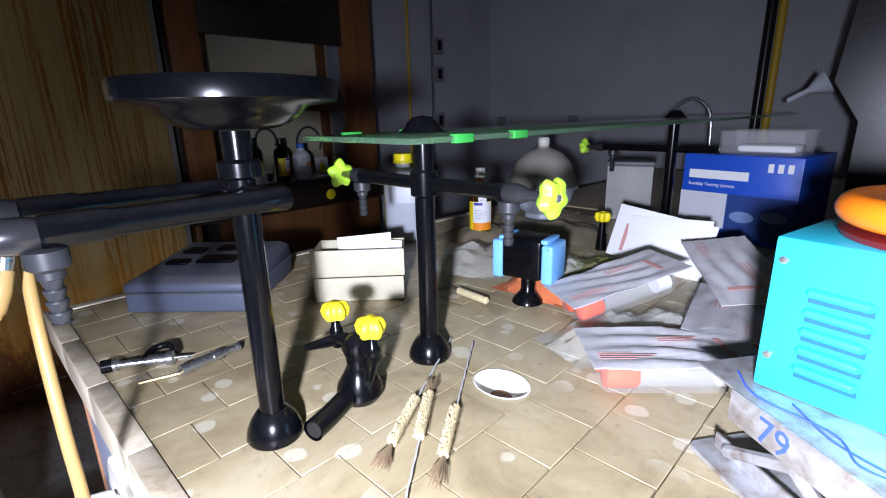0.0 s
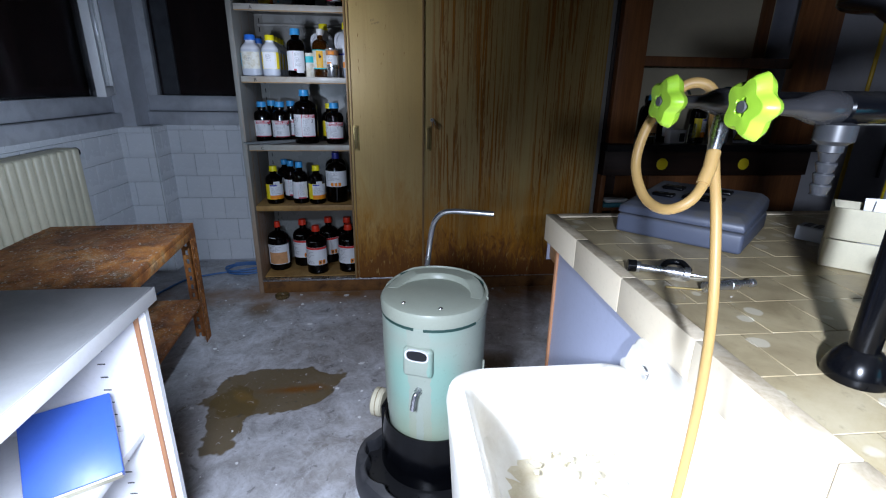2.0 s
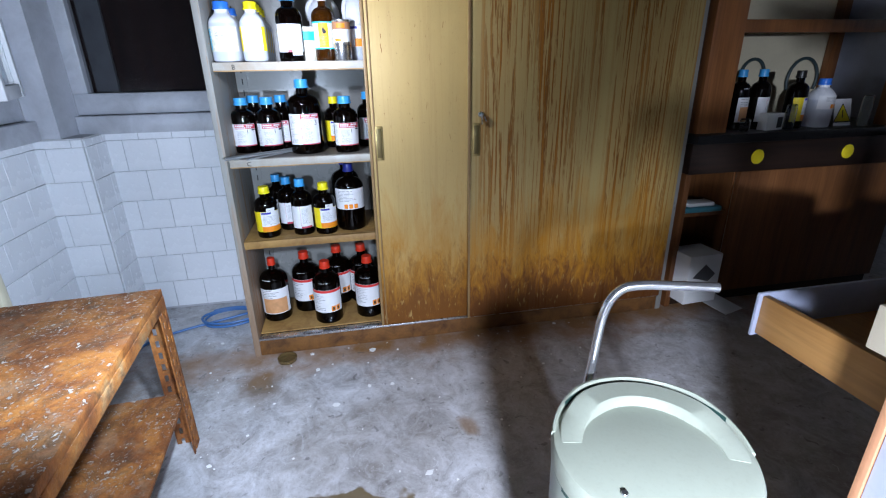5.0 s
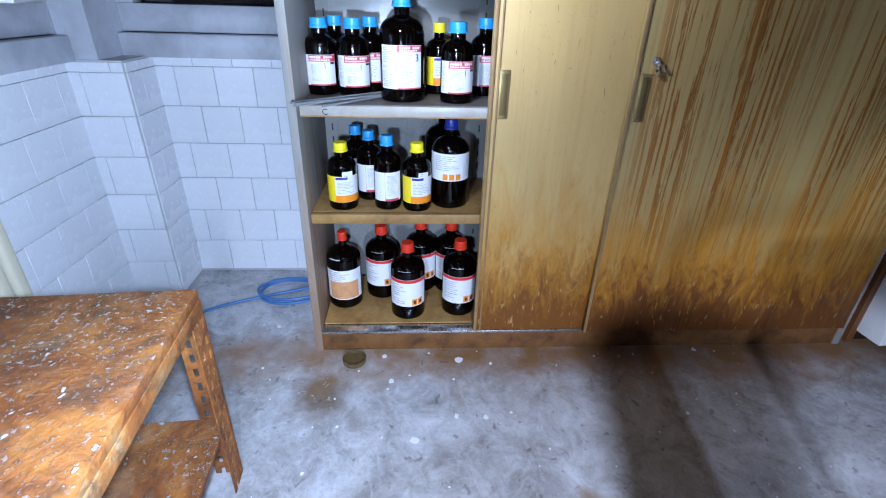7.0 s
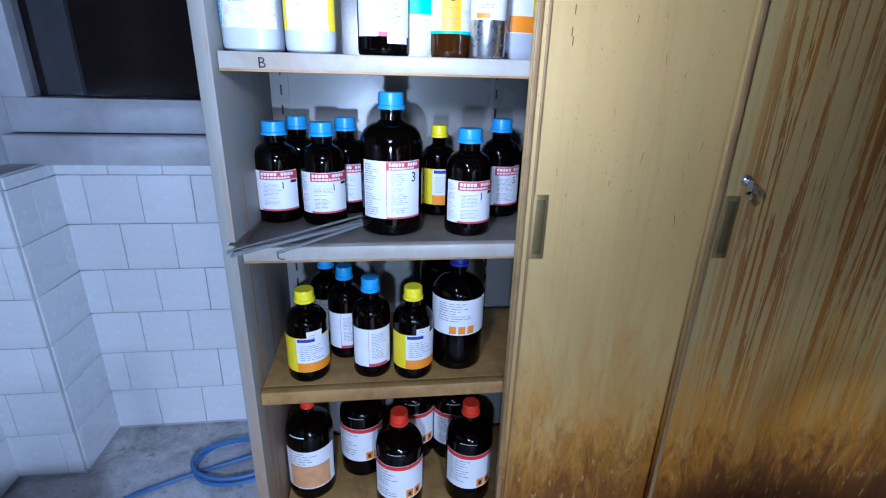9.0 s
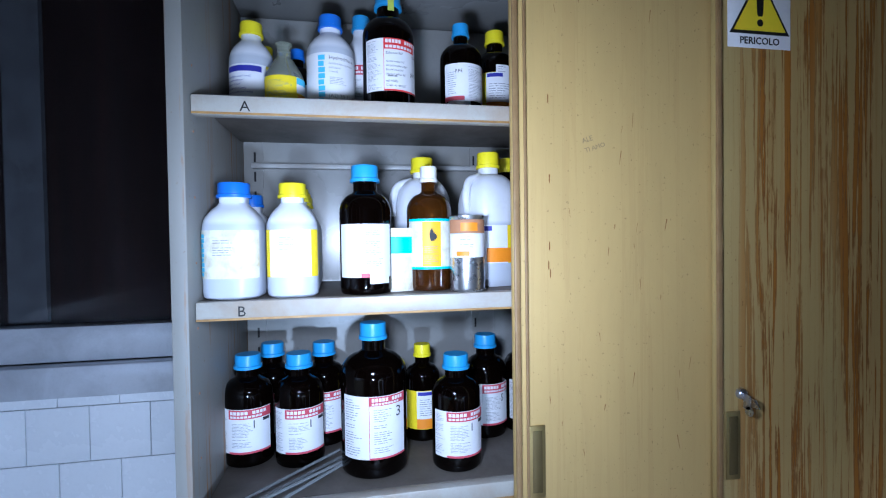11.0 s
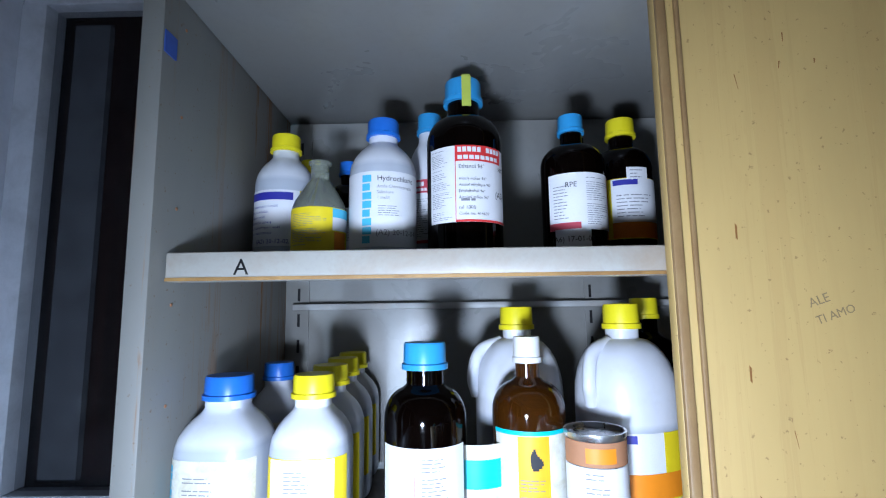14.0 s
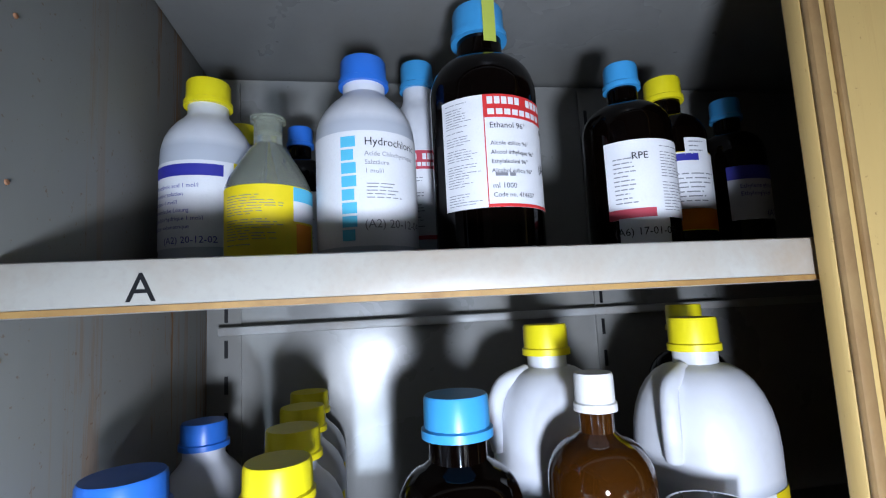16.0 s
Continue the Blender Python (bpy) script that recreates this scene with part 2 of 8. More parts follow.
def rust_material():
    m, nt, b = nodes_of("rusted painted iron")
    v = coords(nt)
    a = noise_tex(nt, v, 5, 6, 0.7, 0.7)
    f = noise_tex(nt, v, 45, 5, 0.7, 0.5)
    c = ramp(nt, a, [(0.3, (0.07, 0.024, 0.008)), (0.45, (0.25, 0.08, 0.015)), (0.58, (0.42, 0.16, 0.03)), (0.7, (0.40, 0.26, 0.12))])
    c = mix(nt, calc(nt, "MULTIPLY", mask(nt, f, 0.5, 0.7), 0.5), c, (0.05, 0.02, 0.012))
    sep = nt.nodes.new("ShaderNodeNewGeometry")
    nz = nt.nodes.new("ShaderNodeSeparateXYZ")
    nt.links.new(sep.outputs["Normal"], nz.inputs[0])
    up = mask(nt, nz.outputs["Z"], 0.5, 0.9)
    blotch = noise_tex(nt, v, 11, 5, 0.7, 0.6)
    c = mix(nt, calc(nt, "MULTIPLY", mask(nt, blotch, 0.50, 0.66), 0.75), c, (0.085, 0.045, 0.018))
    c = mix(nt, calc(nt, "MULTIPLY", calc(nt, "MULTIPLY", mask(nt, noise_tex(nt, v, 8, 4, 0.7, 0.8), 0.52, 0.64), up), 0.3), c, (0.34, 0.25, 0.16))
    dense = mask(nt, noise_tex(nt, v, 5.5, 3, 0.6), 0.36, 0.66)
    fl = calc(nt, "MULTIPLY", mask(nt, noise_tex(nt, v, 95, 3, 0.7, 0.3), 0.575, 0.62), calc(nt, "MULTIPLY", dense, up))
    fl = calc(nt, "MAXIMUM", fl, calc(nt, "MULTIPLY", mask(nt, noise_tex(nt, v, 48, 2, 0.6, 0.2), 0.67, 0.70), up))
    c = mix(nt, calc(nt, "MULTIPLY", fl, 0.85), c, (0.62, 0.58, 0.54))
    nt.links.new(c, b.inputs["Base Color"])
    nt.links.new(ramp(nt, blotch, [(0.3, (0.45, 0.45, 0.45)), (0.6, (0.9, 0.9, 0.9))]), b.inputs["Roughness"])
    bump(nt, b, calc(nt, "ADD", calc(nt, "ADD", f, blotch), fl), 1.0, 0.006)
    return m


def dusty(name, colour, dust, rough=0.5, amount=0.7, gloss=0.5):
    """Dust settled on faces that look up."""
    m, nt, b = nodes_of(name)
    v = coords(nt)
    g = nt.nodes.new("ShaderNodeNewGeometry")
    nz = nt.nodes.new("ShaderNodeSeparateXYZ")
    nt.links.new(g.outputs["Normal"], nz.inputs[0])
    f = noise_tex(nt, v, 18, 5, 0.7, 0.5)
    k = calc(nt, "MULTIPLY", mask(nt, nz.outputs["Z"], 0.3, 0.9), calc(nt, "MULTIPLY", mask(nt, f, 0.3, 0.65), amount))
    c = mix(nt, k, colour, dust)
    c = mix(nt, calc(nt, "MULTIPLY", mask(nt, noise_tex(nt, v, 90, 3), 0.55, 0.75), 0.35 * amount), c, tuple(0.5 * (p + q) for p, q in zip(colour, dust)))
    nt.links.new(c, b.inputs["Base Color"])
    nt.links.new(calc(nt, "ADD", calc(nt, "MULTIPLY", k, 0.4), rough), b.inputs["Roughness"])
    b.inputs["Specular IOR Level"].default_value = gloss
    bump(nt, b, f, 0.1, 0.001)
    return m


def tile_top():
    m, nt, b = nodes_of("beige bench tile")
    info = nt.nodes.new("ShaderNodeObjectInfo")
    g = nt.nodes.new("ShaderNodeNewGeometry")
    big = noise_tex(nt, g.outputs["Position"], 5, 6, 0.7, 0.6)
    fine = noise_tex(nt, g.outputs["Position"], 55, 4, 0.7)
    c = ramp(nt, big, [(0.3, (0.24, 0.185, 0.10)), (0.5, (0.40, 0.325, 0.19)), (0.75, (0.52, 0.45, 0.30))])
    c = mix(nt, calc(nt, "MULTIPLY", info.outputs["Random"], 0.25), c, (0.24, 0.19, 0.12))
    vo = nt.nodes.new("ShaderNodeTexVoronoi")
    vo.inputs["Scale"].default_value = 15
    wv = nt.nodes.new("ShaderNodeVectorMath")
    wv.operation = "ADD"
    no = nt.nodes.new("ShaderNodeTexNoise")
    no.inputs["Scale"].default_value = 20
    sc = nt.nodes.new("ShaderNodeVectorMath")
    sc.operation = "SCALE"
    sc.inputs["Scale"].default_value = 0.018
    nt.links.new(g.outputs["Position"], no.inputs["Vector"])
    nt.links.new(no.outputs["Color"], sc.inputs[0])
    nt.links.new(g.outputs["Position"], wv.inputs[0])
    nt.links.new(sc.outputs[0], wv.inputs[1])
    nt.links.new(wv.outputs[0], vo.inputs["Vector"])
    rings = ramp(nt, vo.outputs["Distance"], [(0.235, (1, 1, 1)), (0.265, (0, 0, 0))])
    ring = calc(nt, "MULTIPLY", rings, mask(nt, noise_tex(nt, g.outputs["Position"], 3.6, 2), 0.40, 0.50))
    c = mix(nt, calc(nt, "MULTIPLY", ring, 0.7), c, (0.58, 0.53, 0.41))
    c = mix(nt, calc(nt, "MULTIPLY", mask(nt, fine, 0.58, 0.72), 0.35), c, (0.13, 0.10, 0.06))
    nt.links.new(c, b.inputs["Base Color"])
    nt.links.new(calc(nt, "ADD", calc(nt, "MULTIPLY", big, 0.4), 0.2), b.inputs["Roughness"])
    bump(nt, b, fine, 0.1, 0.001)
    return m


def tank_plastic():
    """Grey green plastic with a verdigris run below the port and dirt round the foot."""
    m, nt, b = nodes_of("grey green tank plastic")
    v = coords(nt)
    sep = nt.nodes.new("ShaderNodeSeparateXYZ")
    nt.links.new(v, sep.inputs[0])
    big = noise_tex(nt, v, 5, 5, 0.65, 0.4)
    fine = noise_tex(nt, v, 130, 3)
    c = mix(nt, calc(nt, "MULTIPLY", mask(nt, big, 0.4, 0.75), 0.35), (0.33, 0.375, 0.315), (0.27, 0.29, 0.22))
    wob = calc(nt, "MULTIPLY", calc(nt, "SUBTRACT", noise_tex(nt, coords(nt, (1, 1, 6)), 3.0, 3), 0.5), 0.035)
    off = calc(nt, "ABSOLUTE", calc(nt, "ADD", sep.outputs["Y"], wob))
    run = calc(nt, "MULTIPLY", mask(nt, calc(nt, "MULTIPLY", off, 20), 0.70, 0.1), mask(nt, sep.outputs["X"], 0.10, 0.14))
    fade = ramp(nt, sep.outputs["Z"], [(0.20, (0.35, 0.35, 0.35)), (0.38, (1, 1, 1)), (0.46, (1, 1, 1)), (0.56, (0.15, 0.15, 0.15)), (0.60, (0.5, 0.5, 0.5)), (0.61, (0, 0, 0))])
    run = calc(nt, "MULTIPLY", run, fade)
    c = mix(nt, calc(nt, "MULTIPLY", run, 0.6), c, (0.20, 0.43, 0.35))
    olive = calc(nt, "MULTIPLY", mask(nt, calc(nt, "MULTIPLY", off, 20), 0.22, 0.05), ramp(nt, sep.outputs["Z"], [(0.2, (1, 1, 1)), (0.37, (0, 0, 0))]))
    c = mix(nt, calc(nt, "MULTIPLY", calc(nt, "MULTIPLY", olive, mask(nt, sep.outputs["X"], 0.1, 0.14)), 0.4), c, (0.28, 0.30, 0.13))
    c = mix(nt, calc(nt, "MULTIPLY", mask(nt, fine, 0.62, 0.7), 0.25), c, (0.16, 0.17, 0.13))
    nt.links.new(c, b.inputs["Base Color"])
    nt.links.new(calc(nt, "ADD", calc(nt, "MULTIPLY", big, 0.25), 0.28), b.inputs["Roughness"])
    bump(nt, b, fine, 0.1, 0.001)
    return m


RUST = (0.30, 0.13, 0.03)
M_FLOOR = floor_material()
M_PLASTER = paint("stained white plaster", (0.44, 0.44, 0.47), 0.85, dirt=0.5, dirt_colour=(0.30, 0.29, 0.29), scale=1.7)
# Wall plaster at half strength, darkened so the ceiling bounces less light.
M_CEIL = paint("ceiling plaster darkened against bounce", (0.22, 0.22, 0.235), 0.9, scale=1.2)
M_GROUT = paint("grey grout", (0.56, 0.56, 0.57), 0.9)
M_TILE = paint("white glazed wall tile", (0.80, 0.81, 0.84), 0.28, dirt=0.18, scale=4, grain=0.08, spread=0.12)
M_BTILE = tile_top()
M_BGROUT = paint("dirty bench grout", (0.16, 0.12, 0.075), 0.9)
M_EDGE = dusty("cream edge tile", (0.70, 0.61, 0.46), (0.33, 0.26, 0.165), 0.3, 0.9)
M_PANEL = paint("blue grey laminate", (0.40, 0.43, 0.56), 0.45, dirt=0.12, scale=3)
M_CERAMIC = paint("white fireclay", (0.70, 0.68, 0.62), 0.22, dirt=0.5, dirt_colour=(0.42, 0.35, 0.22), scale=6, grain=0.1)
M_CABGREY = paint("grey green enamelled steel", (0.25, 0.25, 0.24), 0.30, dirt=0.3, dirt_colour=(0.24, 0.2, 0.13), scale=3)
# Grime, its dark colour also standing for dim grazing light on shelf tops.
M_SHELFTOP = paint("grimy shelf top, dark for grazing light", (0.115, 0.10, 0.085), 0.5, dirt=0.7, dirt_colour=(0.05, 0.038, 0.028), scale=9, grain=0.4)
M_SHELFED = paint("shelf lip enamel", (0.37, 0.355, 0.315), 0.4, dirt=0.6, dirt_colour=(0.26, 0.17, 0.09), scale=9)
M_SHELFRUST = paint("rust stained shelf enamel", (0.36, 0.21, 0.065), 0.55, dirt=0.85, dirt_colour=(0.14, 0.055, 0.012), scale=11, grain=0.4)
M_DOOR1 = streaked("beige enamelled door", (0.54, 0.375, 0.135), RUST, 0.14, 1.05, -2.0, 3.0)
M_DOOR2 = streaked("beige door streaked with rust", (0.41, 0.30, 0.11), (0.31, 0.115, 0.005), 1.15, 1.25, 1.03, 1.13)
M_KICK = paint("rusty plinth", (0.17, 0.07, 0.013), 0.8, dirt=1.0, dirt_colour=(0.045, 0.016, 0.005), scale=13, grain=0.7)
M_SIDE = streaked("grey enamel with thin rust runs", (0.26, 0.26, 0.24), (0.42, 0.16, 0.012), 0.8, 0.35, sparse=0.045)
M_BRASS = plain("dull brass", (0.42, 0.32, 0.13), 0.35, 0.8)
M_STEEL = plain("brushed steel", (0.55, 0.56, 0.58), 0.28, 0.95)
M_ALU = paint("dirty aluminium frame", (0.60, 0.61, 0.65), 0.35, 0.3, dirt=0.5, scale=8)
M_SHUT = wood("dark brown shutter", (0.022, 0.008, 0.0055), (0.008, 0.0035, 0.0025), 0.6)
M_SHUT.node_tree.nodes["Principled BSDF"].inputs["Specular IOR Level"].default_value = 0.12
M_BLACKP = dusty("black plastic", (0.0018, 0.002, 0.0028), (0.045, 0.043, 0.042), 0.2, 0.16, 0.24)
M_BLACKG = dusty("grey black moulded rubber", (0.022, 0.023, 0.027), (0.13, 0.125, 0.125), 0.45, 0.5)
M_WIRE = plain("bright twisted wire", (0.62, 0.62, 0.62), 0.45, 0.35)
M_GREEN = plain("lime green plastic", (0.42, 0.74, 0.05), 0.35)
M_YELLOW = plain("yellow plastic", (0.85, 0.68, 0.02), 0.4)
M_HOSE = plain("yellowed rubber hose", (0.44, 0.28, 0.10), 0.45, subsurface=0.1)
M_NOZZLE = plain("grey nozzle plastic", (0.022, 0.023, 0.026), 0.38, 0.0)
M_RUST = rust_material()
M_TANK = tank_plastic()
M_TANKLID = paint("lid plastic", (0.34, 0.37, 0.30), 0.4, dirt=0.3, dirt_colour=(0.28, 0.28, 0.22), scale=6)
M_SLOT = paint("dark green vent", (0.02, 0.06, 0.05), 0.6)
M_CREAM = paint("cream enamel", (0.62, 0.57, 0.42), 0.4, dirt=0.3, scale=5)
M_WHITE = paint("white laminate", (0.74, 0.74, 0.76), 0.4, dirt=0.2, dirt_colour=(0.45, 0.43, 0.40), scale=4)
M_MARBLE = paint("pale marbled laminate", (0.55, 0.56, 0.57), 0.35, dirt=0.5, dirt_colour=(0.32, 0.33, 0.33), scale=9)
M_CHIP = paint("bare chipboard edge", (0.42, 0.20, 0.10), 0.7)
M_BLUE = plain("blue cover", (0.05, 0.12, 0.50), 0.4)
M_PINE = wood("varnished pine", (0.52, 0.28, 0.09), (0.38, 0.18, 0.05), 0.4, "X")
M_HOOD = wood("dark red brown wood", (0.21, 0.085, 0.028), (0.10, 0.036, 0.012), 0.4)
M_HOODL = wood("orange brown wood", (0.28, 0.11, 0.035), (0.15, 0.055, 0.018), 0.4)
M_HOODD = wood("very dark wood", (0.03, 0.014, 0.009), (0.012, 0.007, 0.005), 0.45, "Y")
M_HOODG = paint("pale blue grey board", (0.36, 0.38, 0.46), 0.5, dirt=0.4, scale=4)
M_BLACK = plain("black worktop", (0.012, 0.012, 0.013), 0.3)
M_CREAMP = paint("cream back panel", (0.55, 0.49, 0.35), 0.6, scale=3)
M_PIPEY = plain("yellow gas pipe", (0.62, 0.40, 0.03), 0.45)
M_DARKBOX = paint("dark grey switch", (0.10, 0.10, 0.105), 0.5)
M_GREYCASE = dusty("grey blue plastic case", (0.075, 0.088, 0.13), (0.11, 0.105, 0.095), 0.45, 0.85)
M_CARD = paint("old ivory card", (0.56, 0.52, 0.38), 0.7, dirt=0.35, scale=12)
M_PAPER = paint("white paper", (0.78, 0.78, 0.78), 0.7, dirt=0.12, scale=12)
M_GLASS = plain("clear glass", (0.9, 0.95, 0.93), 0.03, 0.0, 1.0, 1.45)
M_PANE = plain("dark window pane", (0.012, 0.012, 0.014), 0.09, alpha=0.22)
M_TARN = plain("tarnished metal", (0.035, 0.035, 0.038), 0.25, 0.5)
M_CHROME, _nt, _b = nodes_of("chromed bar")
_b.inputs["Base Color"].default_value, _b.inputs["Metallic"].default_value, _b.inputs["Roughness"].default_value = (0.72, 0.73, 0.76, 1), 0.9, 0.2
M_CABLE = plain("blue cable", (0.06, 0.16, 0.38), 0.45)


# ---- mesh helpers ----
def box(x0, y0, z0, x1, y1, z1, bevel=0.0, bm=None, seg=2):
    out = bm or bmesh.new()
    t = bmesh.new() if bevel else out
    vs = [t.verts.new((x, y, z)) for x in (x0, x1) for y in (y0, y1) for z in (z0, z1)]
    for f in ((0, 1, 3, 2), (4, 6, 7, 5), (0, 4, 5, 1), (2, 3, 7, 6), (0, 2, 6, 4), (1, 5, 7, 3)):
        t.faces.new([vs[i] for i in f])
    if bevel:
        bmesh.ops.bevel(t, geom=t.edges[:], offset=bevel, segments=seg, affect="EDGES", profile=0.5)
        add(out, t)
    return out


def add(bm, other, m=None):
    """Moves all of other into bm."""
    me = bpy.data.meshes.new("scratch")
    if m is not None:
        other.transform(m)
    other.to_mesh(me)
    bm.from_mesh(me)
    other.free()
    bpy.data.meshes.remove(me)
    return bm


def lathe(profile, n=32, bm=None, a0=0.0, a1=360.0):
    bm = bm or bmesh.new()
    closed = abs(a1 - a0) >= 360
    steps = n if closed else n + 1
    rings = []
    for r, z in profile:
        if r < 1e-6:
            rings.append([bm.verts.new((0, 0, z))])
        else:
            rings.append([bm.verts.new((r * math.cos(radians(a0 + (a1 - a0) * i / n)), r * math.sin(radians(a0 + (a1 - a0) * i / n)), z)) for i in range(steps)])
    for p, q in zip(rings, rings[1:]):
        for i in range(n):
            j = (i + 1) % steps
            if len(p) == 1 and len(q) == 1:
                continue
            if len(p) == 1:
                bm.faces.new((p[0], q[j], q[i]))
            elif len(q) == 1:
                bm.faces.new((p[i], p[j], q[0]))
            else:
                bm.faces.new((p[i], p[j], q[j], q[i]))
    return bm


def tube(points, r, n=12, bm=None, caps=True):
    """A round bar along points; r may be one radius or one for each point."""
    bm = bm or bmesh.new()
    pts = [Vector(p) for p in points]
    rs = list(r) if isinstance(r, (list, tuple)) else [r] * len(pts)
    side = None
    rings = []
    for i, p in enumerate(pts):
        d = (pts[min(i + 1, len(pts) - 1)] - pts[max(i - 1, 0)]).normalized()
        if side is None:
            side = d.orthogonal().normalized()
        side = (side - d * side.dot(d)).normalized()
        up = d.cross(side)
        rings.append([bm.verts.new(p + rs[i] * (math.cos(2 * math.pi * k / n) * side + math.sin(2 * math.pi * k / n) * up)) for k in range(n)])
    for a, b in zip(rings, rings[1:]):
        for k in range(n):
            bm.faces.new((a[k], a[(k + 1) % n], b[(k + 1) % n], b[k]))
    if caps:
        bm.faces.new(rings[0][::-1])
        bm.faces.new(rings[-1])
    return bm


def curve(points, per=8):
    """Points along a smooth line through the given ones."""
    p = [Vector(q) for q in points]
    p = [2 * p[0] - p[1], *p, 2 * p[-1] - p[-2]]
    out = []
    for i in range(1, len(p) - 2):
        for k in range(per):
            t = k / per
            out.append(0.5 * (2 * p[i] + (p[i + 1] - p[i - 1]) * t + (2 * p[i - 1] - 5 * p[i] + 4 * p[i + 1] - p[i + 2]) * t * t + (3 * p[i] - p[i - 1] - 3 * p[i + 1] + p[i + 2]) * t ** 3))
    return out + [p[-2]]


def prism(outline, z0, z1, bm=None, bevel=0.0):
    bm = bm or bmesh.new()
    t = bmesh.new()
    lo = [t.verts.new((x, y, z0)) for x, y in outline]
    hi = [t.verts.new((x, y, z1)) for x, y in outline]
    t.faces.new(lo[::-1])
    t.faces.new(hi)
    n = len(outline)
    for i in range(n):
        t.faces.new((lo[i], lo[(i + 1) % n], hi[(i + 1) % n], hi[i]))
    if bevel:
        bmesh.ops.bevel(t, geom=[e for e in t.edges], offset=bevel, segments=2, affect="EDGES", profile=0.5)
    return add(bm, t)


def mesh_of(name, bm, material, angle=38):
    me = bpy.data.meshes.new(name)
    bmesh.ops.recalc_face_normals(bm, faces=bm.faces[:])
    bm.to_mesh(me)
    bm.free()
    me.polygons.foreach_set("use_smooth", [True] * len(me.polygons))
    me.set_sharp_from_angle(angle=radians(angle))
    me.materials.append(material)
    return me


def part(name, bm, material, parent=None, label="", at=None):
    ob = new(name, mesh_of(name, bm, material))
    if parent is not None:
        ob.parent = parent
    if at is not None:
        ob.matrix_basis = at
    if label:
        tagged(ob, label)
    return ob


def thing(name, label, category, at=None, group=""):
    ob = new(name)
    ob.empty_display_size = 0.05
    ob.matrix_basis = at if at is not None else Matrix.Identity(4)
    return tagged(ob, label, category, group)


def structure(name, bm, material, label, category="structure"):
    return tagged(part(name, bm, material), label, category, kind="structure")


def lettering(text, size, thick=0.0006, face="CENTER", bold=0.0):
    """The built-in font as a mesh in the plane of x and y."""
    cu = bpy.data.curves.new("lettering", "FONT")
    cu.body, cu.size, cu.extrude, cu.align_x, cu.resolution_u = text, size, thick / 2, face, 2
    cu.offset = bold
    ob = bpy.data.objects.new("lettering", cu)
    scene.collection.objects.link(ob)
    me = bpy.data.meshes.new_from_object(ob.evaluated_get(bpy.context.evaluated_depsgraph_get()))
    bm = bmesh.new()
    bm.from_mesh(me)
    bpy.data.objects.remove(ob)
    bpy.data.meshes.remove(me)
    bpy.data.curves.remove(cu)
    return bm


FACE_X = Matrix(((0, 0, 1, 0), (1, 0, 0, 0), (0, 1, 0, 0), (0, 0, 0, 1)))  # writing that faces +x, read along +y

# ---- the room ----
WX, SY, NY, EX, TOP = -3.48, -1.90, 4.58, 2.6, 2.95
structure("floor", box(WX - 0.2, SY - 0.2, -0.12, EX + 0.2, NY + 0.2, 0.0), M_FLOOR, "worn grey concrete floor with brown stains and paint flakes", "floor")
structure("ceiling", box(WX - 0.2, SY - 0.2, TOP, EX + 0.2, NY + 0.2, TOP + 0.15), M_CEIL, "plaster ceiling, colour darkened to cut bounced light", "ceiling")
W_SILL, W_TOP, W_Y0, W_Y1 = 1.06, 2.45, -1.782, 0.6
bm = box(WX - 0.2, SY - 0.2, 0, WX, NY + 0.2, W_SILL)
box(WX - 0.2, SY - 0.2, W_TOP, WX, NY + 0.2, TOP, bm=bm)
box(WX - 0.2, SY - 0.2, W_SILL, WX, W_Y0, W_TOP, bm=bm)
box(WX - 0.2, W_Y1, W_SILL, WX, NY + 0.2, W_TOP, bm=bm)
wall_west = structure("wall_west", bm, M_PLASTER, "white plastered wall with a tiled lower part", "wall")
S_X0, S_X1 = -3.27, -0.6
bm = box(WX, SY - 0.2, 0, EX + 0.2, SY, W_SILL)
box(WX, SY - 0.2, W_TOP, EX + 0.2, SY, TOP, bm=bm)
box(S_X1, SY - 0.2, W_SILL, EX + 0.2, SY, W_TOP, bm=bm)
box(WX, SY - 0.2, W_SILL, S_X0, SY, W_TOP, bm=bm)
wall_south = structure("wall_south", bm, M_PLASTER, "white wall under a long window", "wall")
structure("wall_north", box(WX, NY, 0, EX, NY + 0.2, TOP), M_PLASTER, "bare white plaster wall with grey stains", "wall")
structure("wall_east", box(EX, SY, 0, EX + 0.2, NY, TOP), M_PLASTER, "plain white plaster wall", "wall")
PX, PY = -3.27, -1.70
pilaster = structure("pilaster", box(WX, SY, 0, PX, PY, W_SILL - 0.08), M_GROUT, "tiled corner pier below the windows", "pier")
structure("pilaster_upper", box(WX, SY, W_SILL - 0.08, PX - 0.01, W_Y0 - 0.003, TOP), paint("grey white painted post", (0.58, 0.59, 0.64), 0.5, dirt=0.5, scale=5), "grey plastered corner post between the windows", "pier")


def tile_mesh(w, h, t=0.007):
    return mesh_of("tile", box(-w / 2 + 0.0009, -h / 2 + 0.0009, 0, w / 2 - 0.0009, h / 2 - 0.0009, t, 0.0012, seg=1), M_TILE)


TILE_CACHE = {}


